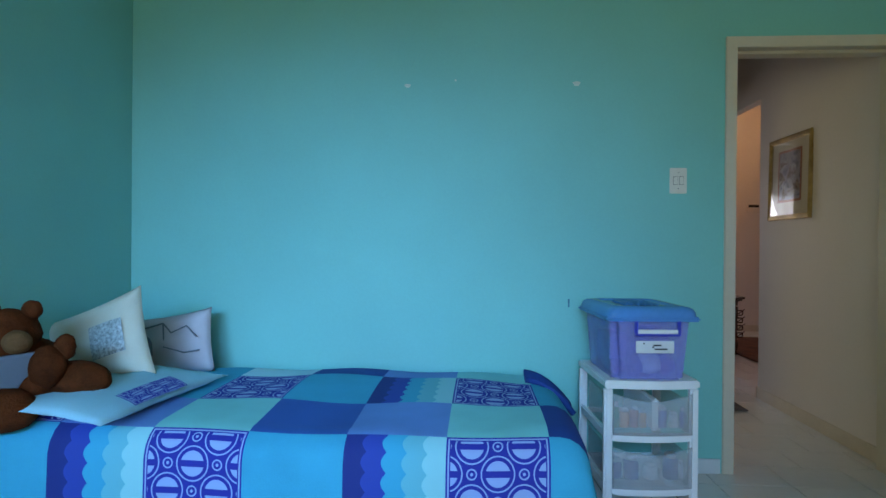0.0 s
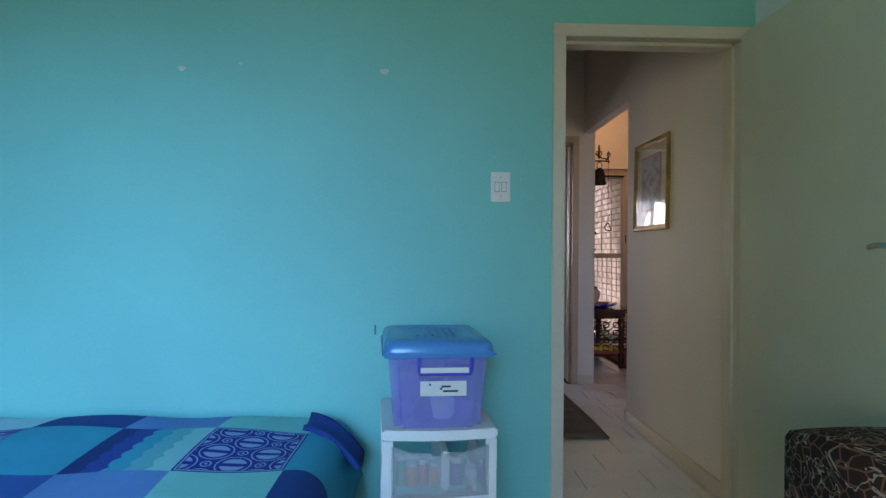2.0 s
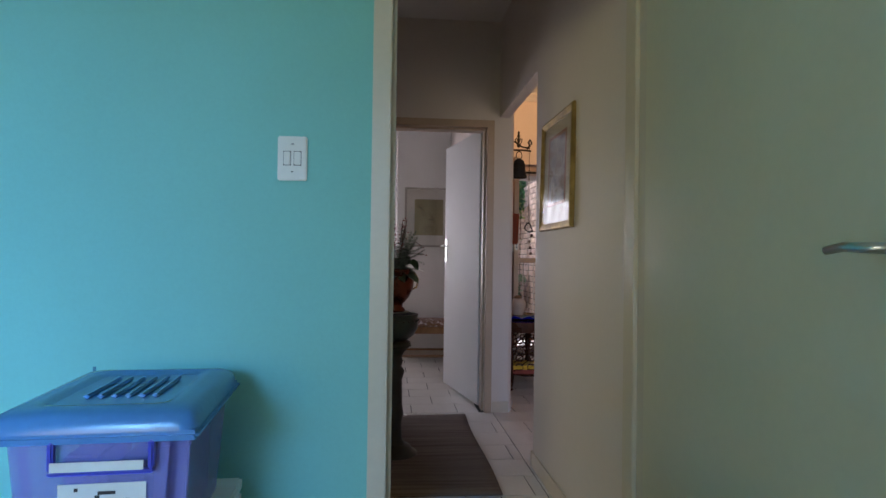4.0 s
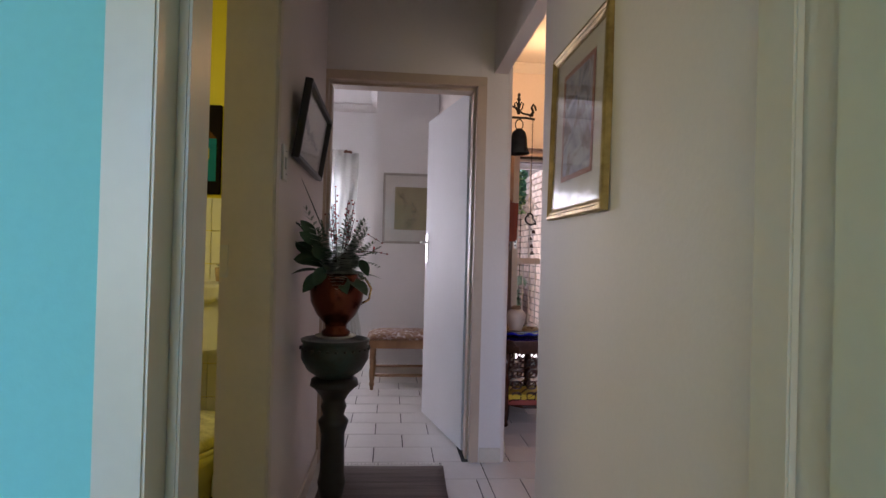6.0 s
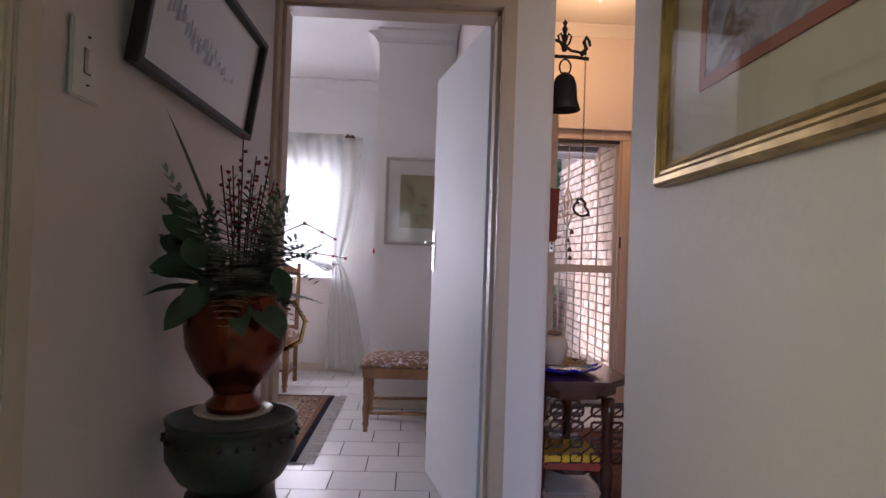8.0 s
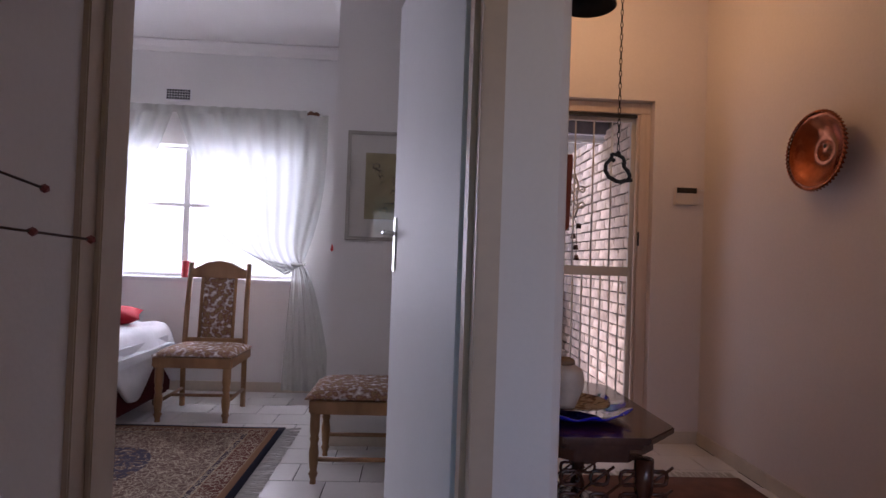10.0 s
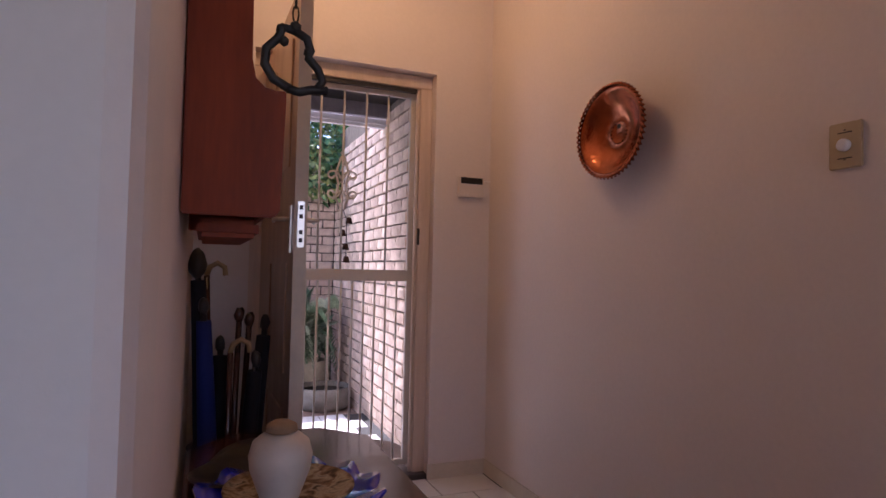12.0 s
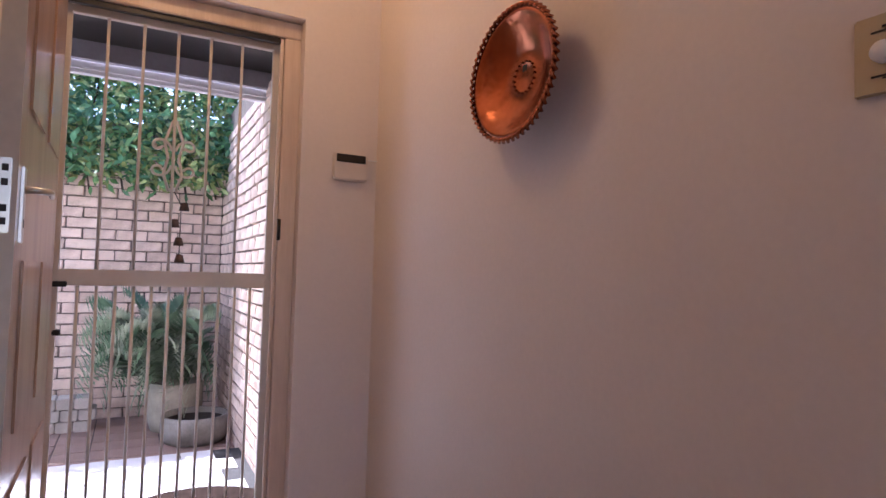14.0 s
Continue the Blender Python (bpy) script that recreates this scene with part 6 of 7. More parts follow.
# bell on a bracket
bell = thing("bracket_bell", "cast iron bell on a figured bracket with a pull chain", "bell", (2.757, 5.47, 0))
part("wall_plate", block(0.0, 0.006, -0.02, 0.02, 1.9, 2.02, 0.002), IRON, bell)
part("arm", tube([(0.0, 0, 1.93), (0.05, 0, 1.93), (0.1, 0, 1.93), (0.15, 0, 1.925)], 0.007, 8), IRON, bell)
part("arm", tube([(0.0, 0, 2.0), (0.04, 0, 1.985), (0.08, 0, 1.955), (0.14, 0, 1.945)], 0.006, 8), IRON, bell)
orn = part("finial", lathe([(0.008, 1.95), (0.014, 1.965), (0.006, 1.98), (0.013, 2.0), (0.006, 2.02), (0.012, 2.035), (0.005, 2.05), (0.01, 2.06), (0, 2.075)], 10, at=(0.055, 0, 0)), IRON, bell)
for sx in (-1, 1):
    part("leaf_scroll", tube([(0.055, 0, 1.96), (0.055 + sx * 0.02, 0, 1.985), (0.055 + sx * 0.026, 0, 2.01), (0.055 + sx * 0.014, 0, 2.02), (0.055 + sx * 0.01, 0, 2.005)], 0.004, 6), IRON, bell)
part("bird", tube([(0.12, 0, 1.94), (0.14, 0, 1.965), (0.13, 0, 1.99), (0.14, 0, 2.01), (0.15, 0, 1.995), (0.155, 0, 1.975)], 0.009, 7, taper=0.6), IRON, bell)
part("ring", tube([(0.06 + 0.022 * math.cos(a), 0, 1.89 + 0.03 * math.sin(a)) for a in [2 * math.pi * k / 16 for k in range(17)]], 0.0035, 6), IRON, bell)
part("dome", lathe([(0, 1.87), (0.012, 1.868), (0.035, 1.85), (0.045, 1.82), (0.05, 1.76), (0.062, 1.725), (0.058, 1.722), (0.044, 1.76), (0.036, 1.82), (0, 1.84)], 24, at=(0.06, 0, 0)), IRON, bell, "dark cast bell")
chain = bmesh.new()
for k in range(38):
    z = 1.93 - k * 0.0143
    pts = [(0.138 + (0.003 * math.cos(a) if k % 2 else 0), (0 if k % 2 else 0.003 * math.cos(a)), z + 0.009 * math.sin(a)) for a in [2 * math.pi * i / 8 for i in range(9)]]
    tube(pts, 0.001, 4, chain)
tagged(part("chain", chain, IRON, bell, "thin pull chain"), kind="stuff")
pull = bmesh.new()
for pts in ([(0.0, 0.03), (-0.012, 0.032), (-0.017, 0.02), (-0.028, 0.008), (-0.029, -0.008), (-0.02, -0.022), (-0.004, -0.03)], [(0.0, 0.03), (0.012, 0.024), (0.016, 0.012), (0.014, 0.004), (0.024, -0.006), (0.029, -0.018), (0.024, -0.027)], [(-0.006, -0.03), (0.006, -0.032), (0.018, -0.028), (0.034, -0.027)]):
    tube([(0.138 + x, 0, 1.353 + z) for x, z in pts], 0.0047, 8, pull)
for x, z, r in ((0.0, 0.034, 0.007), (-0.011, 0.018, 0.006), (0.014, 0.01, 0.006), (-0.014, 0.03, 0.006)):
    ball(pull, (0.138 + x, 0, 1.353 + z), r, (1, 1, 1), 0.001, 1)
part("pull_ring", pull, IRON, bell, "figured iron stirrup pull")

# console table
tab = thing("side_table", "dark carved side table with clipped corners", "table")
OX0, OX1, OY0, OY1, TZ, C_ = 2.785, 3.345, 5.975, 6.93, 0.585, 0.14
def octo(g):
    return [(OX0 + g + C_, OY0 + g), (OX1 - g - C_, OY0 + g), (OX1 - g, OY0 + g + C_), (OX1 - g, OY1 - g - C_), (OX1 - g - C_, OY1 - g), (OX0 + g + C_, OY1 - g), (OX0 + g, OY1 - g - C_), (OX0 + g, OY0 + g + C_)]
part("tabletop", prism(octo(0.0), 0.022, "z", TZ - 0.022, 0.004), MAHOGANY, tab)
part("edge_moulding", prism(octo(0.018), 0.02, "z", TZ - 0.043, 0.004), MAHOGANY, tab)
part("apron", prism(octo(0.05), 0.05, "z", TZ - 0.094, 0.003), MAHOGANY, tab)
part("shelf", prism(octo(0.09), 0.02, "z", 0.12, 0.003), MAHOGANY, tab)
LEGP = [(0.02, 0), (0.03, 0.01), (0.022, 0.03), (0.03, 0.05), (0.034, 0.1), (0.034, 0.14), (0.022, 0.17), (0.03, 0.19), (0.026, 0.24), (0.033, 0.3), (0.022, 0.36), (0.03, 0.38), (0.034, 0.4), (0.034, 0.49), (0, 0.49)]
for x in (OX0 + 0.11, OX1 - 0.12):
    for y in (OY0 + 0.1, OY1 - 0.1):
        part("leg", lathe(LEGP, 8, at=(x, y, 0)), MAHOGANY, tab)
for y in (OY0 + 0.1, OY1 - 0.1):
    fret = bmesh.new()
    for i in range(4):
        for j in range(4):
            cx, cz = OX0 + 0.19 + i * 0.1, 0.2 + j * 0.075
            tube([(cx + 0.03 * math.cos(a), y, cz + 0.032 * math.sin(a) * (1 + 0.3 * math.cos(2 * a))) for a in [2 * math.pi * k / 12 for k in range(13)]], 0.007, 5, fret)
            tube([(cx - 0.05, y, cz - 0.037), (cx + 0.05, y, cz + 0.037)], 0.005, 5, fret)
    tagged(part("fretwork", fret, MAHOGANY, tab, "carved openwork panel"), kind="stuff")
for k, (c, w, nm) in enumerate(((("red", (0.35, 0.06, 0.04)), 0.36, "a"), (("yellow", (0.75, 0.5, 0.03)), 0.34, "b"))):
    bk = thing("book", "%s book lying on the table's lower shelf" % c[0], "book", (3.02, 6.2, 0.142 + k * 0.036), -4 + 5 * k, "books on the shelf")
    part("cover", block(-w / 2, w / 2, -0.13, 0.13, 0, 0.034, 0.003), make("book cover " + c[0], c[1], 0.5, 0.1, 8, 50, 0.03), bk)
    part("pages", block(-w / 2 + 0.006, w / 2 + 0.0005, -0.126, 0.1305, 0.005, 0.029), PAPER, bk)
COBALT = bpy.data.materials.new("cobalt glass")
COBALT.use_nodes = True
c_ = COBALT.node_tree.nodes["Principled BSDF"]
c_.inputs["Base Color"].default_value, c_.inputs["Roughness"].default_value = (0.008, 0.015, 0.5, 1), 0.06
c_.inputs["Coat Weight"].default_value = 1.0
def wavy_plate(r, h, waves, amp, n=60, rings=8):
    bm = bmesh.new()
    prof = [(0, 0.0), (0.55, 0.0), (0.7, 0.15), (0.85, 0.55), (1.0, 1.0)]
    made = []
    for k, z in prof[1:]:
        made.append([bm.verts.new((r * k * (1 + amp * k ** 3 * math.sin(waves * a)) * math.cos(a), r * k * (1 + amp * k ** 3 * math.sin(waves * a)) * math.sin(a), z * h * (1 + 0.3 * k * math.sin(waves * a)))) for a in [2 * math.pi * i / n for i in range(n)]])
    bm.faces.new(made[0])
    for a, b in zip(made, made[1:]):
        for i in range(n):
            bm.faces.new((a[i], a[(i + 1) % n], b[(i + 1) % n], b[i])).smooth = True
    return bm
solidify(single("blue_glass_plate", wavy_plate(0.215, 0.03, 12, 0.05), COBALT, "wavy cobalt blue glass plate on the table", "plate", (3.02, 6.28, TZ + 0.004)), 0.005)
solidify(single("patterned_plate", wavy_plate(0.15, 0.014, 0, 0.0), art("brown glazed pattern", (0.05, 0.03, 0.02), [(0.22, 0.14, 0.08), (0.4, 0.34, 0.24), (0.06, 0.035, 0.02)], 26), "brown and cream patterned plate", "plate", (3.02, 6.29, TZ + 0.03)), 0.005)
jar = thing("ginger_jar", "pale cream pottery jar with a brown stopper", "jar", (2.99, 6.23, TZ + 0.036))
part("body", lathe([(0, 0), (0.04, 0), (0.048, 0.02), (0.066, 0.07), (0.07, 0.1), (0.062, 0.13), (0.04, 0.148), (0.03, 0.15), (0, 0.15)], 36), make("cream pottery", (0.62, 0.52, 0.42), 0.5, 0.08, 9, 60, 0.05), jar)
part("stopper", lathe([(0.03, 0.15), (0.036, 0.153), (0.034, 0.166), (0.02, 0.174), (0, 0.176)], 24), make("brown cork", (0.26, 0.16, 0.09), 0.8, 0.2, 20, 70, 0.2), jar, "brown cork stopper")
dr = single("dark_leaf_dish", wavy_plate(0.16, 0.02, 2, 0.3), BLACKWOOD, "dark leaf-shaped wooden dish on the table", "dish", (2.95, 6.56, TZ + 0.003), 20)
solidify(dr, 0.006)

# key cabinet
cab = thing("wall_cabinet", "red-brown stained wooden wall cabinet with shaped sides", "cabinet")
CB, CY0, CY1 = HW + 0.003, 6.11, 6.78
SIDE = [(CB, 1.24), (2.945, 1.24), (2.958, 1.252), (2.964, 1.48), (2.964, 1.505), (2.945, 1.498), (2.92, 1.503), (2.9, 1.522), (2.892, 1.56), (2.892, 2.1), (CB, 2.1)]
for y in (CY0, CY1 - 0.02):
    part("side_panel", prism(SIDE, 0.02, "y", y, 0.003), REDWOOD, cab)
part("front_panel", block(2.93, 2.948, CY0 + 0.02, CY1 - 0.02, 1.252, 1.48, 0.003), REDWOOD, cab)
part("top_panel", block(CB, 2.885, CY0 + 0.02, CY1 - 0.02, 2.075, 2.095, 0.003), REDWOOD, cab)
part("shelf", block(CB, 2.93, CY0 + 0.02, CY1 - 0.02, 1.48, 1.496, 0.002), REDWOOD, cab)
part("bottom", block(2.8, 2.925, CY0 + 0.08, CY1 - 0.03, 1.2, 1.239, 0.01), REDWOOD, cab)
part("upper_front", block(2.868, 2.886, CY0 + 0.02, CY1 - 0.02, 1.5, 2.07, 0.003), REDWOOD, cab)

# umbrella stand
us = thing("umbrella_stand", "dark umbrella stand beside the table", "umbrella stand", (2.91, 7.05, 0))
part("bucket", lathe([(0, 0), (0.1, 0), (0.105, 0.02), (0.12, 0.5), (0.13, 0.52), (0.118, 0.52), (0.1, 0.04), (0, 0.03)], 28), BLACKWOOD, us)
rnd = random.Random(6)
UMB = [cloth("umbrella cloth %d" % k, c) for k, c in enumerate(((0.012, 0.012, 0.016), (0.014, 0.025, 0.13), (0.09, 0.05, 0.03)))]
for k, (x, y, top, m, hook) in enumerate(((-0.075, -0.03, 1.1, 0, 0), (-0.055, 0.05, 1.06, 2, 1), (-0.06, -0.05, 0.96, 1, 0), (-0.02, 0.03, 0.82, 0, 0), (0.0, -0.03, 0.8, 2, 1), (0.02, 0.03, 0.92, 2, 0), (0.045, 0.05, 0.9, 2, 0), (0.075, -0.02, 0.9, 0, 0), (0.055, -0.05, 0.78, 0, 0))):
    un = thing("umbrella" if m < 2 else "walking_stick", ("furled %s umbrella in the stand" % ("black", "blue")[m]) if m < 2 else "brown wooden walking stick in the stand", "umbrella" if m < 2 else "walking stick", (2.91 + x * 0.6, 7.05 + y * 0.6, 0.04), 0, "umbrellas in the stand")
    tip = Vector((x * 0.9, y * 0.9, top))
    part("shaft", tube([(0, 0, 0), tip * 0.5, tip], 0.0105, 7), MAHOGANY if m == 2 else IRON, un)
    if m < 2:
        part("furled_cloth", tube([tip * 0.2, tip * 0.3, tip * 0.55, tip * 0.75, tip * 0.95], 0.04, 9, taper=0.6), UMB[m], un)
    if hook:
        part("crook", tube([tip, tip + Vector((0.01, 0, 0.03)), tip + Vector((0.035, 0, 0.045)), tip + Vector((0.06, 0, 0.03)), tip + Vector((0.064, 0, 0.0))], 0.01, 8), make("pale horn %d" % k, (0.4, 0.26, 0.12), 0.4, 0.2, 9, 50, 0.05), un, "pale curved crook")
    else:
        part("knob", ball(bmesh.new(), tip, 0.017 if k else 0.03, (1, 1, 1.8), 0.006, 2), MAHOGANY if m == 2 else BLACKWOOD, un)
rgh = thing("hall_rug", "reddish brown hall rug on the tiles", "rug")
solidify(part("rug_body", sheet(lambda u, v: Vector((3.25 + 0.98 * u, 4.6 + 2.65 * v, 0.011 + 0.002 * math.sin(7 * v + 5 * u))), 12, 20), make("red-brown pile", (0.17, 0.07, 0.045), 0.95, 0.3, 8, 160, 0.5, second=(0.09, 0.04, 0.03)), rgh), 0.008)
for k in range(70):
    ob = new("fringe", FR_ME)
    ob.parent = rgh
    ob.matrix_local = pose(3.26 + 0.96 * k / 69, 7.24, 0.006, 0, 0, 90 + rnd.uniform(-15, 15))

# hall lamp
hl = thing("ceiling_lamp", "small hall ceiling lamp with a warm glass shade", "ceiling lamp", (3.45, 7.15, HT - 0.002))
part("rose", lathe([(0, 0), (0.06, 0), (0.055, -0.02), (0.012, -0.03), (0.012, -0.12), (0, -0.12)], 20), PLASTIC_W, hl)

# ---- courtyard ----
structure("porch_slab", block(2.3, 4.07, 8.12, 9.62, -0.2, -0.056), GROUT, "pale tiled porch step")
structure("paving", block(0.5, 5.5, 9.62, 11.2, -0.2, -0.112), GROUT, "courtyard paving bed")
PAVE = make("pink-brown paver", (0.34, 0.23, 0.19), 0.8, 0.15, 5, 60, 0.25, per_piece=0.2)
PORCH = make("pale porch tile", (0.78, 0.79, 0.82), 0.4, 0.06, 4, 40, 0.05, per_piece=0.1)
BRICK = make("pale face brick", (0.64, 0.51, 0.43), 0.85, 0.25, 9, 70, 0.9, per_piece=0.3, second=(0.44, 0.31, 0.24))
MORTAR = make("dark raked mortar", (0.22, 0.18, 0.15), 0.95, 0.2, 12, 80, 0.3)
bwall = structure("wall_courtyard_north", block(1.5, 4.4, 11.015, 11.2, -0.2, 2.35), MORTAR, "pale rough face-brick courtyard wall")
rwall = structure("wall_courtyard_east", block(4.085, 4.4, 8.125, 11.0, -0.2, 2.5), MORTAR, "pale rough face-brick side wall")
structure("wall_courtyard_west", block(2.02, 2.2, 8.13, 9.25, -0.2, 2.9), WHITE, "white outer wall of the guest bedroom")
# unseen slab, added to block direct sun from the guest room
structure("roof_eave", block(-1.5, 2.2, 9.26, 10.1, 2.5, 2.6), WHITE, "unseen white slab added to keep the sun off the guest window")
cl = thing("creeper", "dense green creeper hanging over the courtyard wall", "climbing plant", (0, 0, 0))
IVY = [make("ivy leaf %d" % k, c, 0.5, 0.3, 12, 60, 0.1, island=0.3) for k, c in enumerate(((0.05, 0.14, 0.05), (0.12, 0.26, 0.09), (0.3, 0.36, 0.12)))]
rnd = random.Random(21)
for q in range(3):
    bm = bmesh.new()
    for k in range(2600):
        x = rnd.uniform(2.0, 4.5)
        z = 1.75 + 1.25 * rnd.random() ** 0.9
        lump = 0.3 * noise.noise(Vector((x * 2.3, z * 2.3, q)))
        low = 1.85 + 0.16 * noise.noise(Vector((x * 3, 0, 5))) + (0.35 * max(0, x - 3.85) if x > 3.85 else 0)
        if z < low and rnd.random() < 0.85:
            continue
        y = 10.86 - 0.14 * rnd.random() - lump * 0.4 + (0.15 if z > 2.4 else 0)
        c = Vector((x, y, z))
        d_ = Vector((rnd.uniform(-1, 1), rnd.uniform(-1, 0.1), rnd.uniform(-1.2, 0.3))).normalized()
        leaf_blade(bm, c, c + d_ * rnd.uniform(0.07, 0.12), rnd.uniform(0.014, 0.024), Vector((rnd.uniform(-1, 1), -1, rnd.uniform(0, 1))), n=2)
    tagged(part("leaves", bm, IVY[q], cl), kind="stuff")
for k in range(9):
    x = 2.3 + k * 0.24
    part("vine", tube([(x, 11.0, 2.9), (x + 0.05, 10.9, 2.6), (x - 0.04, 10.93, 2.1), (x + 0.02, 10.95, 1.75)], 0.008, 6), TWIG, cl)
# the underside's darkness is put into its colour: the shared near-black
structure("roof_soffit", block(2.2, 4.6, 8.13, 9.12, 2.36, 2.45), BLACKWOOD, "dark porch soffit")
structure("trim_fascia", block(2.2, 4.6, 9.12, 9.16, 2.26, 2.45), make("grey fascia paint", (0.3, 0.29, 0.32), 0.5, 0.1, 5, 40, 0.05), "grey porch fascia")
structure("trim_gutter", block(2.2, 4.6, 9.17, 9.26, 2.2, 2.28, 0.02), WF, "white porch gutter")


def clay(at, r, h, label, m):
    ob = thing("planter", label, "plant pot", at, 0, "courtyard pots")
    part("pot", lathe([(0, 0), (r * 0.86, 0), (r * 0.97, h * 0.2), (r, h * 0.6), (r * 0.98, h), (r * 0.9, h), (r * 0.88, h * 0.75), (0, h * 0.7)], 32), m, ob)
    part("soil", lathe([(r * 0.89, h * 0.78), (0, h * 0.8)], 24), make("potting soil", (0.03, 0.02, 0.014), 0.95, 0.3, 30, 90, 0.6) if "potting soil" not in bpy.data.materials else bpy.data.materials["potting soil"], ob)
    return ob


STONE = make("weathered concrete", (0.3, 0.28, 0.25), 0.9, 0.25, 8, 60, 0.4, second=(0.16, 0.15, 0.13))
clay((3.83, 10.1, -0.1), 0.235, 0.19, "wide low grey concrete planter", STONE)
clay((3.72, 10.5, -0.1), 0.2, 0.36, "round pale stoneware planter", make("pale stoneware", (0.42, 0.38, 0.3), 0.7, 0.2, 7, 50, 0.2))
wp = thing("block_planter", "small white block-patterned planter by the wall", "plant pot", (2.98, 10.7, -0.1), 0)
for r in range(3):
    for c in range(3):
        part("block", block(-0.17 + c * 0.115 + 0.03 * (r % 2), -0.06 + c * 0.115 + 0.03 * (r % 2), -0.1, 0.1, r * 0.085, 0.08 + r * 0.085, 0.006), make("pale block", (0.5, 0.46, 0.42), 0.85, 0.15, 9, 60, 0.2) if r + c == 0 else bpy.data.materials["pale block"], wp)
fern = thing("fern", "large arching fern in the courtyard planters", "fern", (3.62, 10.42, 0.25))
FERN = [make("fern frond %d" % k, c, 0.6, 0.25, 16, 60, 0.1, island=0.25) for k, c in enumerate(((0.14, 0.24, 0.14), (0.26, 0.35, 0.22), (0.38, 0.44, 0.32)))]
rnd = random.Random(31)
for k in range(110):
    a, r = rnd.uniform(0, 2 * math.pi), rnd.uniform(0.3, 0.6)
    h = rnd.uniform(0.45, 1.55)
    root = Vector((0.06 * math.cos(a) + rnd.uniform(-0.1, 0.1), 0.05 * math.sin(a), 0))
    bm = bmesh.new()
    frond(bm, root, Vector((max(-0.55, min(0.38, r * math.cos(a) - 0.08)), max(-0.6, min(0.35, 0.8 * r * math.sin(a))), h)), 0.19, h * rnd.uniform(0.5, 1.25), 22)
    part("frond", bm, FERN[k % 3], fern)
dm = single("door_mat", loft([(0.36, 0.3, 0, 0), (0.37, 0.31, 0, 0.008), (0.36, 0.3, 0, 0.016)], 48), make("brown coir", (0.035, 0.024, 0.02), 0.98, 0.3, 20, 180, 0.8, spec=0.05), "brown half-round coir mat on the porch", "door mat", (3.7, 8.57, -0.046))

# ---- tiles, bricks and pavers ----
def pieces(owner, name, spots, size, material, bevel, jitter=0.0, seed=1, limit=300, stuff_label=""):
    """Alike pieces on shared meshes: objects of their own up to a limit, the rest joined."""
    rnd = random.Random(seed)
    metas = []
    for k in range(4):
        bm = block(0, size[0], 0, size[1], 0, size[2], bevel)
        if jitter:
            for v in bm.verts:
                v.co += Vector([rnd.uniform(-1, 1) * jitter for _ in range(3)])
        metas.append(mesh_of(name, bm, material))
    for i, (x, y, z, turn, sx) in enumerate(spots[:limit]):
        ob = new(name, metas[i % 4])
        ob.parent = owner
        ob.matrix_local = pose(x, y, z, *turn) @ Matrix.Diagonal((sx, 1, 1, 1))
    rest = spots[limit:]
    if rest:
        bm = bmesh.new()
        for x, y, z, turn, sx in rest:
            m = pose(x, y, z, *turn) @ Matrix.Diagonal((sx, 1, 1, 1))
            c = [bm.verts.new(m @ Vector((a * size[0], b * size[1], d * size[2]))) for d in (0, 1) for b in (0, 1) for a in (0, 1)]
            for q in ((0, 2, 3, 1), (4, 5, 7, 6), (0, 1, 5, 4), (1, 3, 7, 5), (3, 2, 6, 7), (2, 0, 4, 6)):
                bm.faces.new([c[j] for j in q])
        tagged(part(name + "_rest", bm, material, owner), kind="stuff")


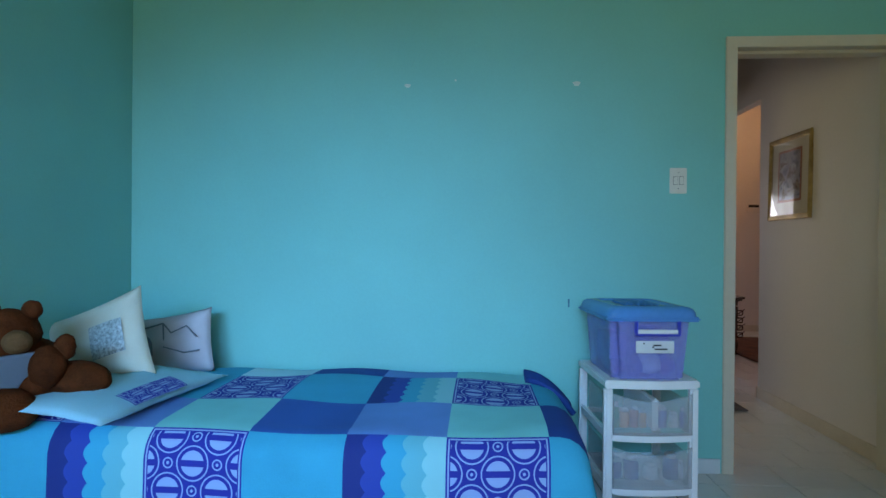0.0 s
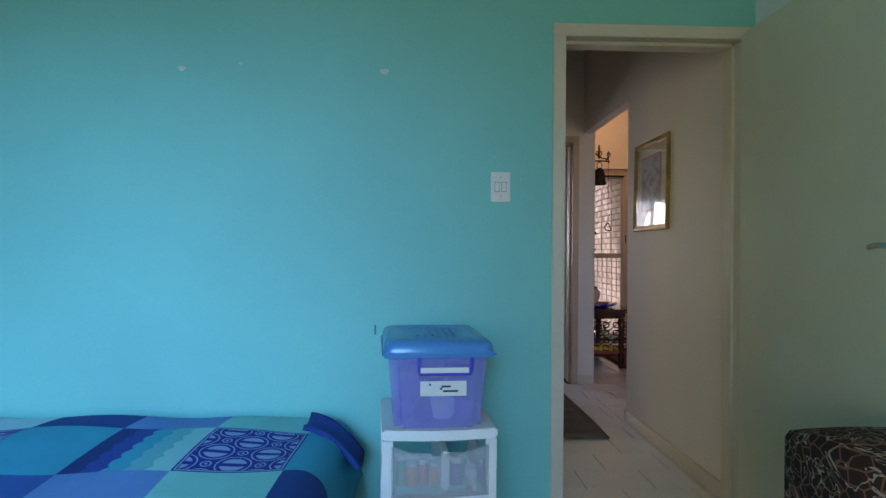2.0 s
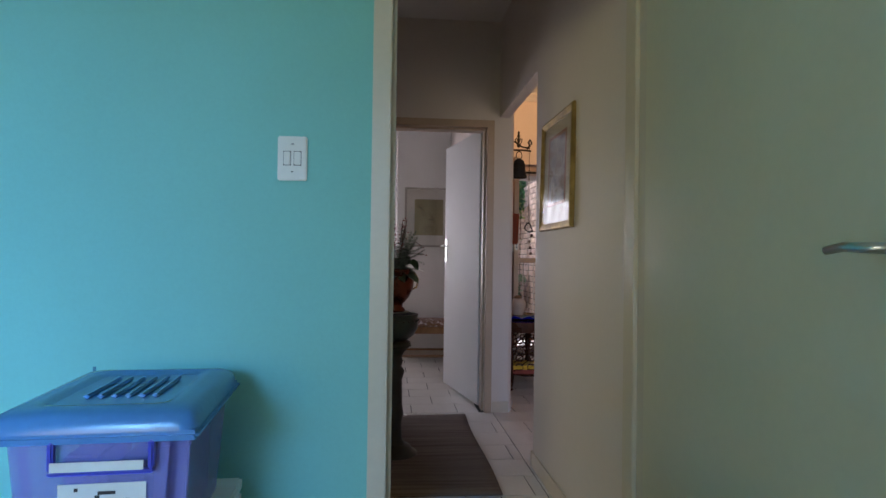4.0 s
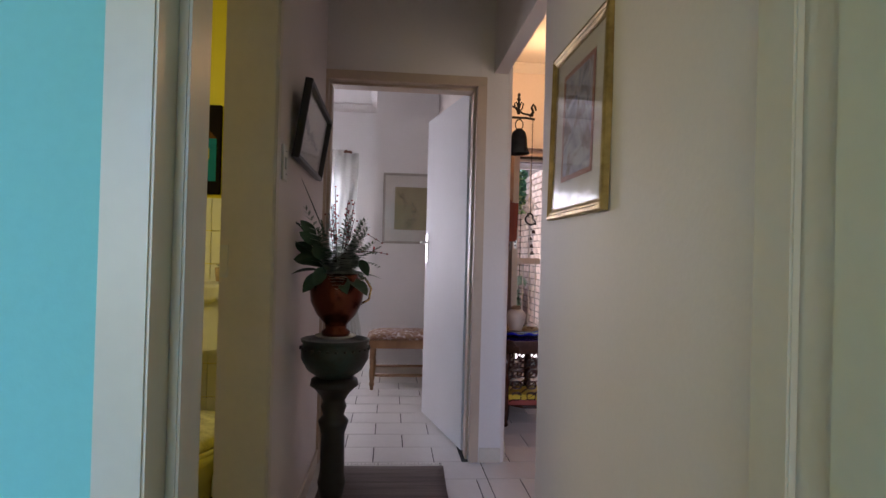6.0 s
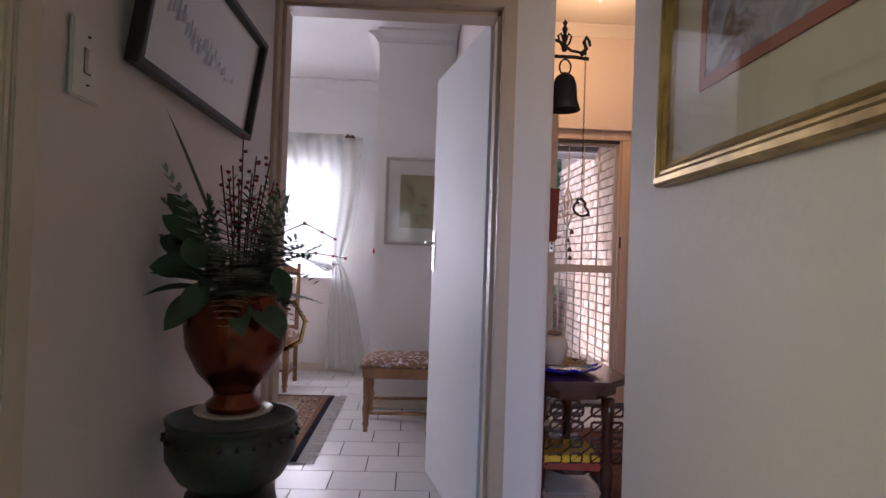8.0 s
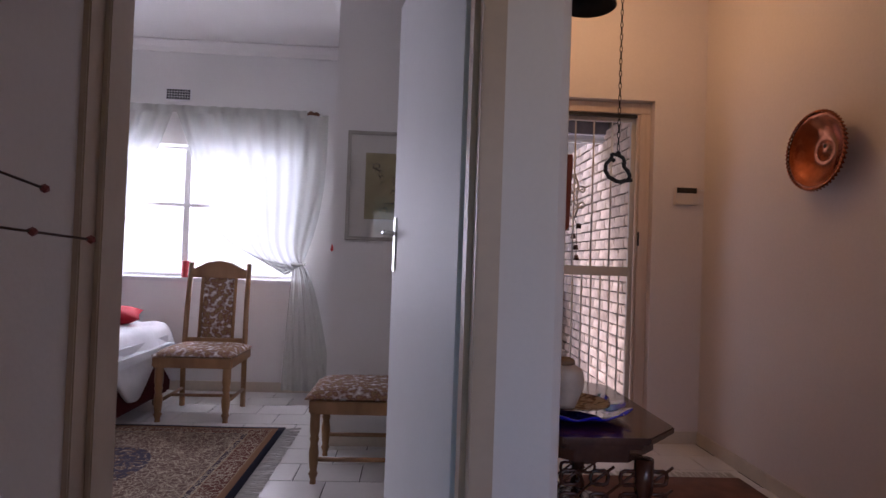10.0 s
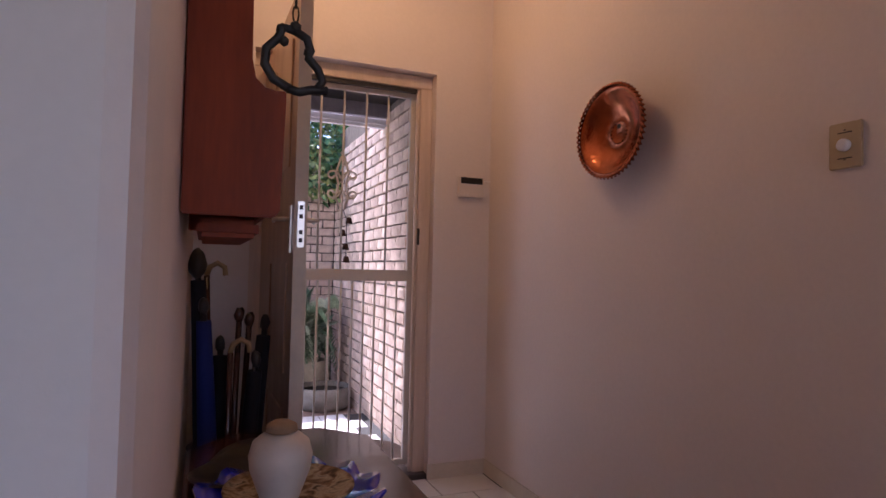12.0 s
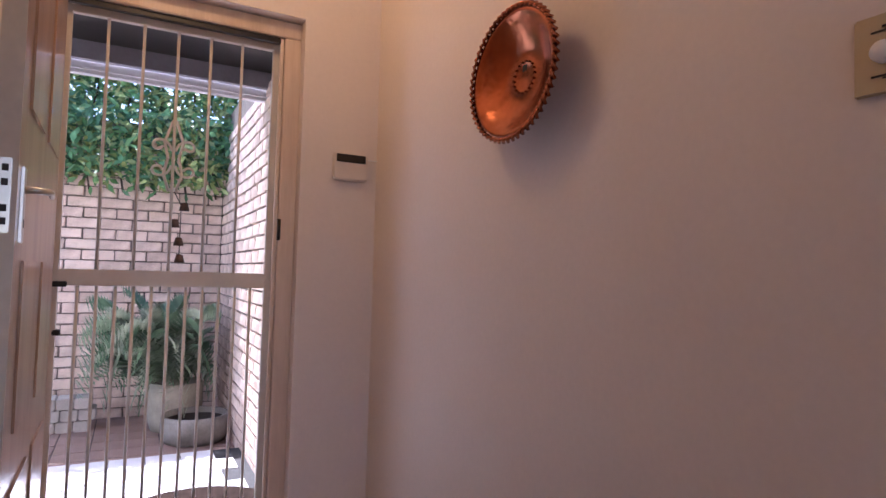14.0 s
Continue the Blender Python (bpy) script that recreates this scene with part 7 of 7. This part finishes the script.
TW, TD = 0.335, 0.25
def tile_spots(x0, x1, y0, y1):
    out = []
    for j in range(int((y1 - y0) / TD) + 2):
        y = y0 + j * TD
        if y > y1 - 0.02:
            break
        x = x0 - (0.5 * TW if j % 2 else 0)
        while x < x1 - 0.02:
            a, b = max(x, x0), min(x + TW, x1)
            if b - a > 0.03:
                out.append((a + 0.003, y + 0.003, -0.0065, (0, 0, 0), (b - a - 0.006) / (TW - 0.006)))
            x += TW
    return out
floor_ob = bpy.data.objects["floor"]
near = tile_spots(XL, 2.63, 2.65, 5.4) + tile_spots(2.63, HX, 4.65, HY) + tile_spots(0.7, 2.53, 5.4, 9.09)
far = tile_spots(2.63, HX, 2.9, 4.65) + tile_spots(-1.2, 0.7, 5.4, 9.09) + tile_spots(-1.11, 2.66, -2.35, 2.64) + tile_spots(-1.11, XL, 2.65, 2.785)
pieces(floor_ob, "floor_tile", near + far, (TW - 0.006, TD - 0.006, 0.0065), TILE, 0.0012)
pv = [(0.6 + i * 0.215, 9.623 + j * 0.215, -0.112, (0, 0, 0), 1) for j in range(7) for i in range(23) if 2.2 < 0.6 + i * 0.215 < 4.07]
pieces(bpy.data.objects["paving"], "paver", pv, (0.208, 0.208, 0.012), PAVE, 0.002, 0.001, 2)
ps = [(2.5 + i * 0.2 + (0.1 if j % 2 else 0), 8.13 + j * 0.2125, -0.056, (0, 0, 0), 1) for j in range(7) for i in range(8) if 2.5 + i * 0.2 + (0.1 if j % 2 else 0) < 3.9]
pieces(bpy.data.objects["porch_slab"], "porch_tile", ps, (0.194, 0.2065, 0.006), PORCH, 0.001, 0, 3)
BL, BH = 0.235, 0.086
bw = [(4.07 - (i + 1) * BL - (0.5 * BL if j % 2 else 0), 10.995, -0.1 + j * BH, (0, 0, 0), 1) for j in range(27) for i in range(7)]
bw += [(4.07 - 0.5 * BL, 10.995, -0.1 + j * BH, (0, 0, 0), 0.49) for j in range(1, 27, 2)]
pieces(bwall, "brick", bw, (BL - 0.012, 0.024, BH - 0.012), BRICK, 0.004, 0.004, 4)
rw = [(4.065, 10.98 - (i + 1) * BL - (0.5 * BL if j % 2 else 0), -0.1 + j * BH, (0, 0, 90), 1) for j in range(28) for i in range(12 - j % 2)] + [(4.065, 10.98 - 0.5 * BL, -0.1 + j * BH, (0, 0, 90), 0.49) for j in range(1, 28, 2)]
rw.sort(key=lambda q: -q[2])
rw = [(x + 0.024, y, z, t, sx) for x, y, z, t, sx in rw]
pieces(rwall, "brick", rw, (BL - 0.012, 0.024, BH - 0.012), BRICK, 0.004, 0.004, 5)
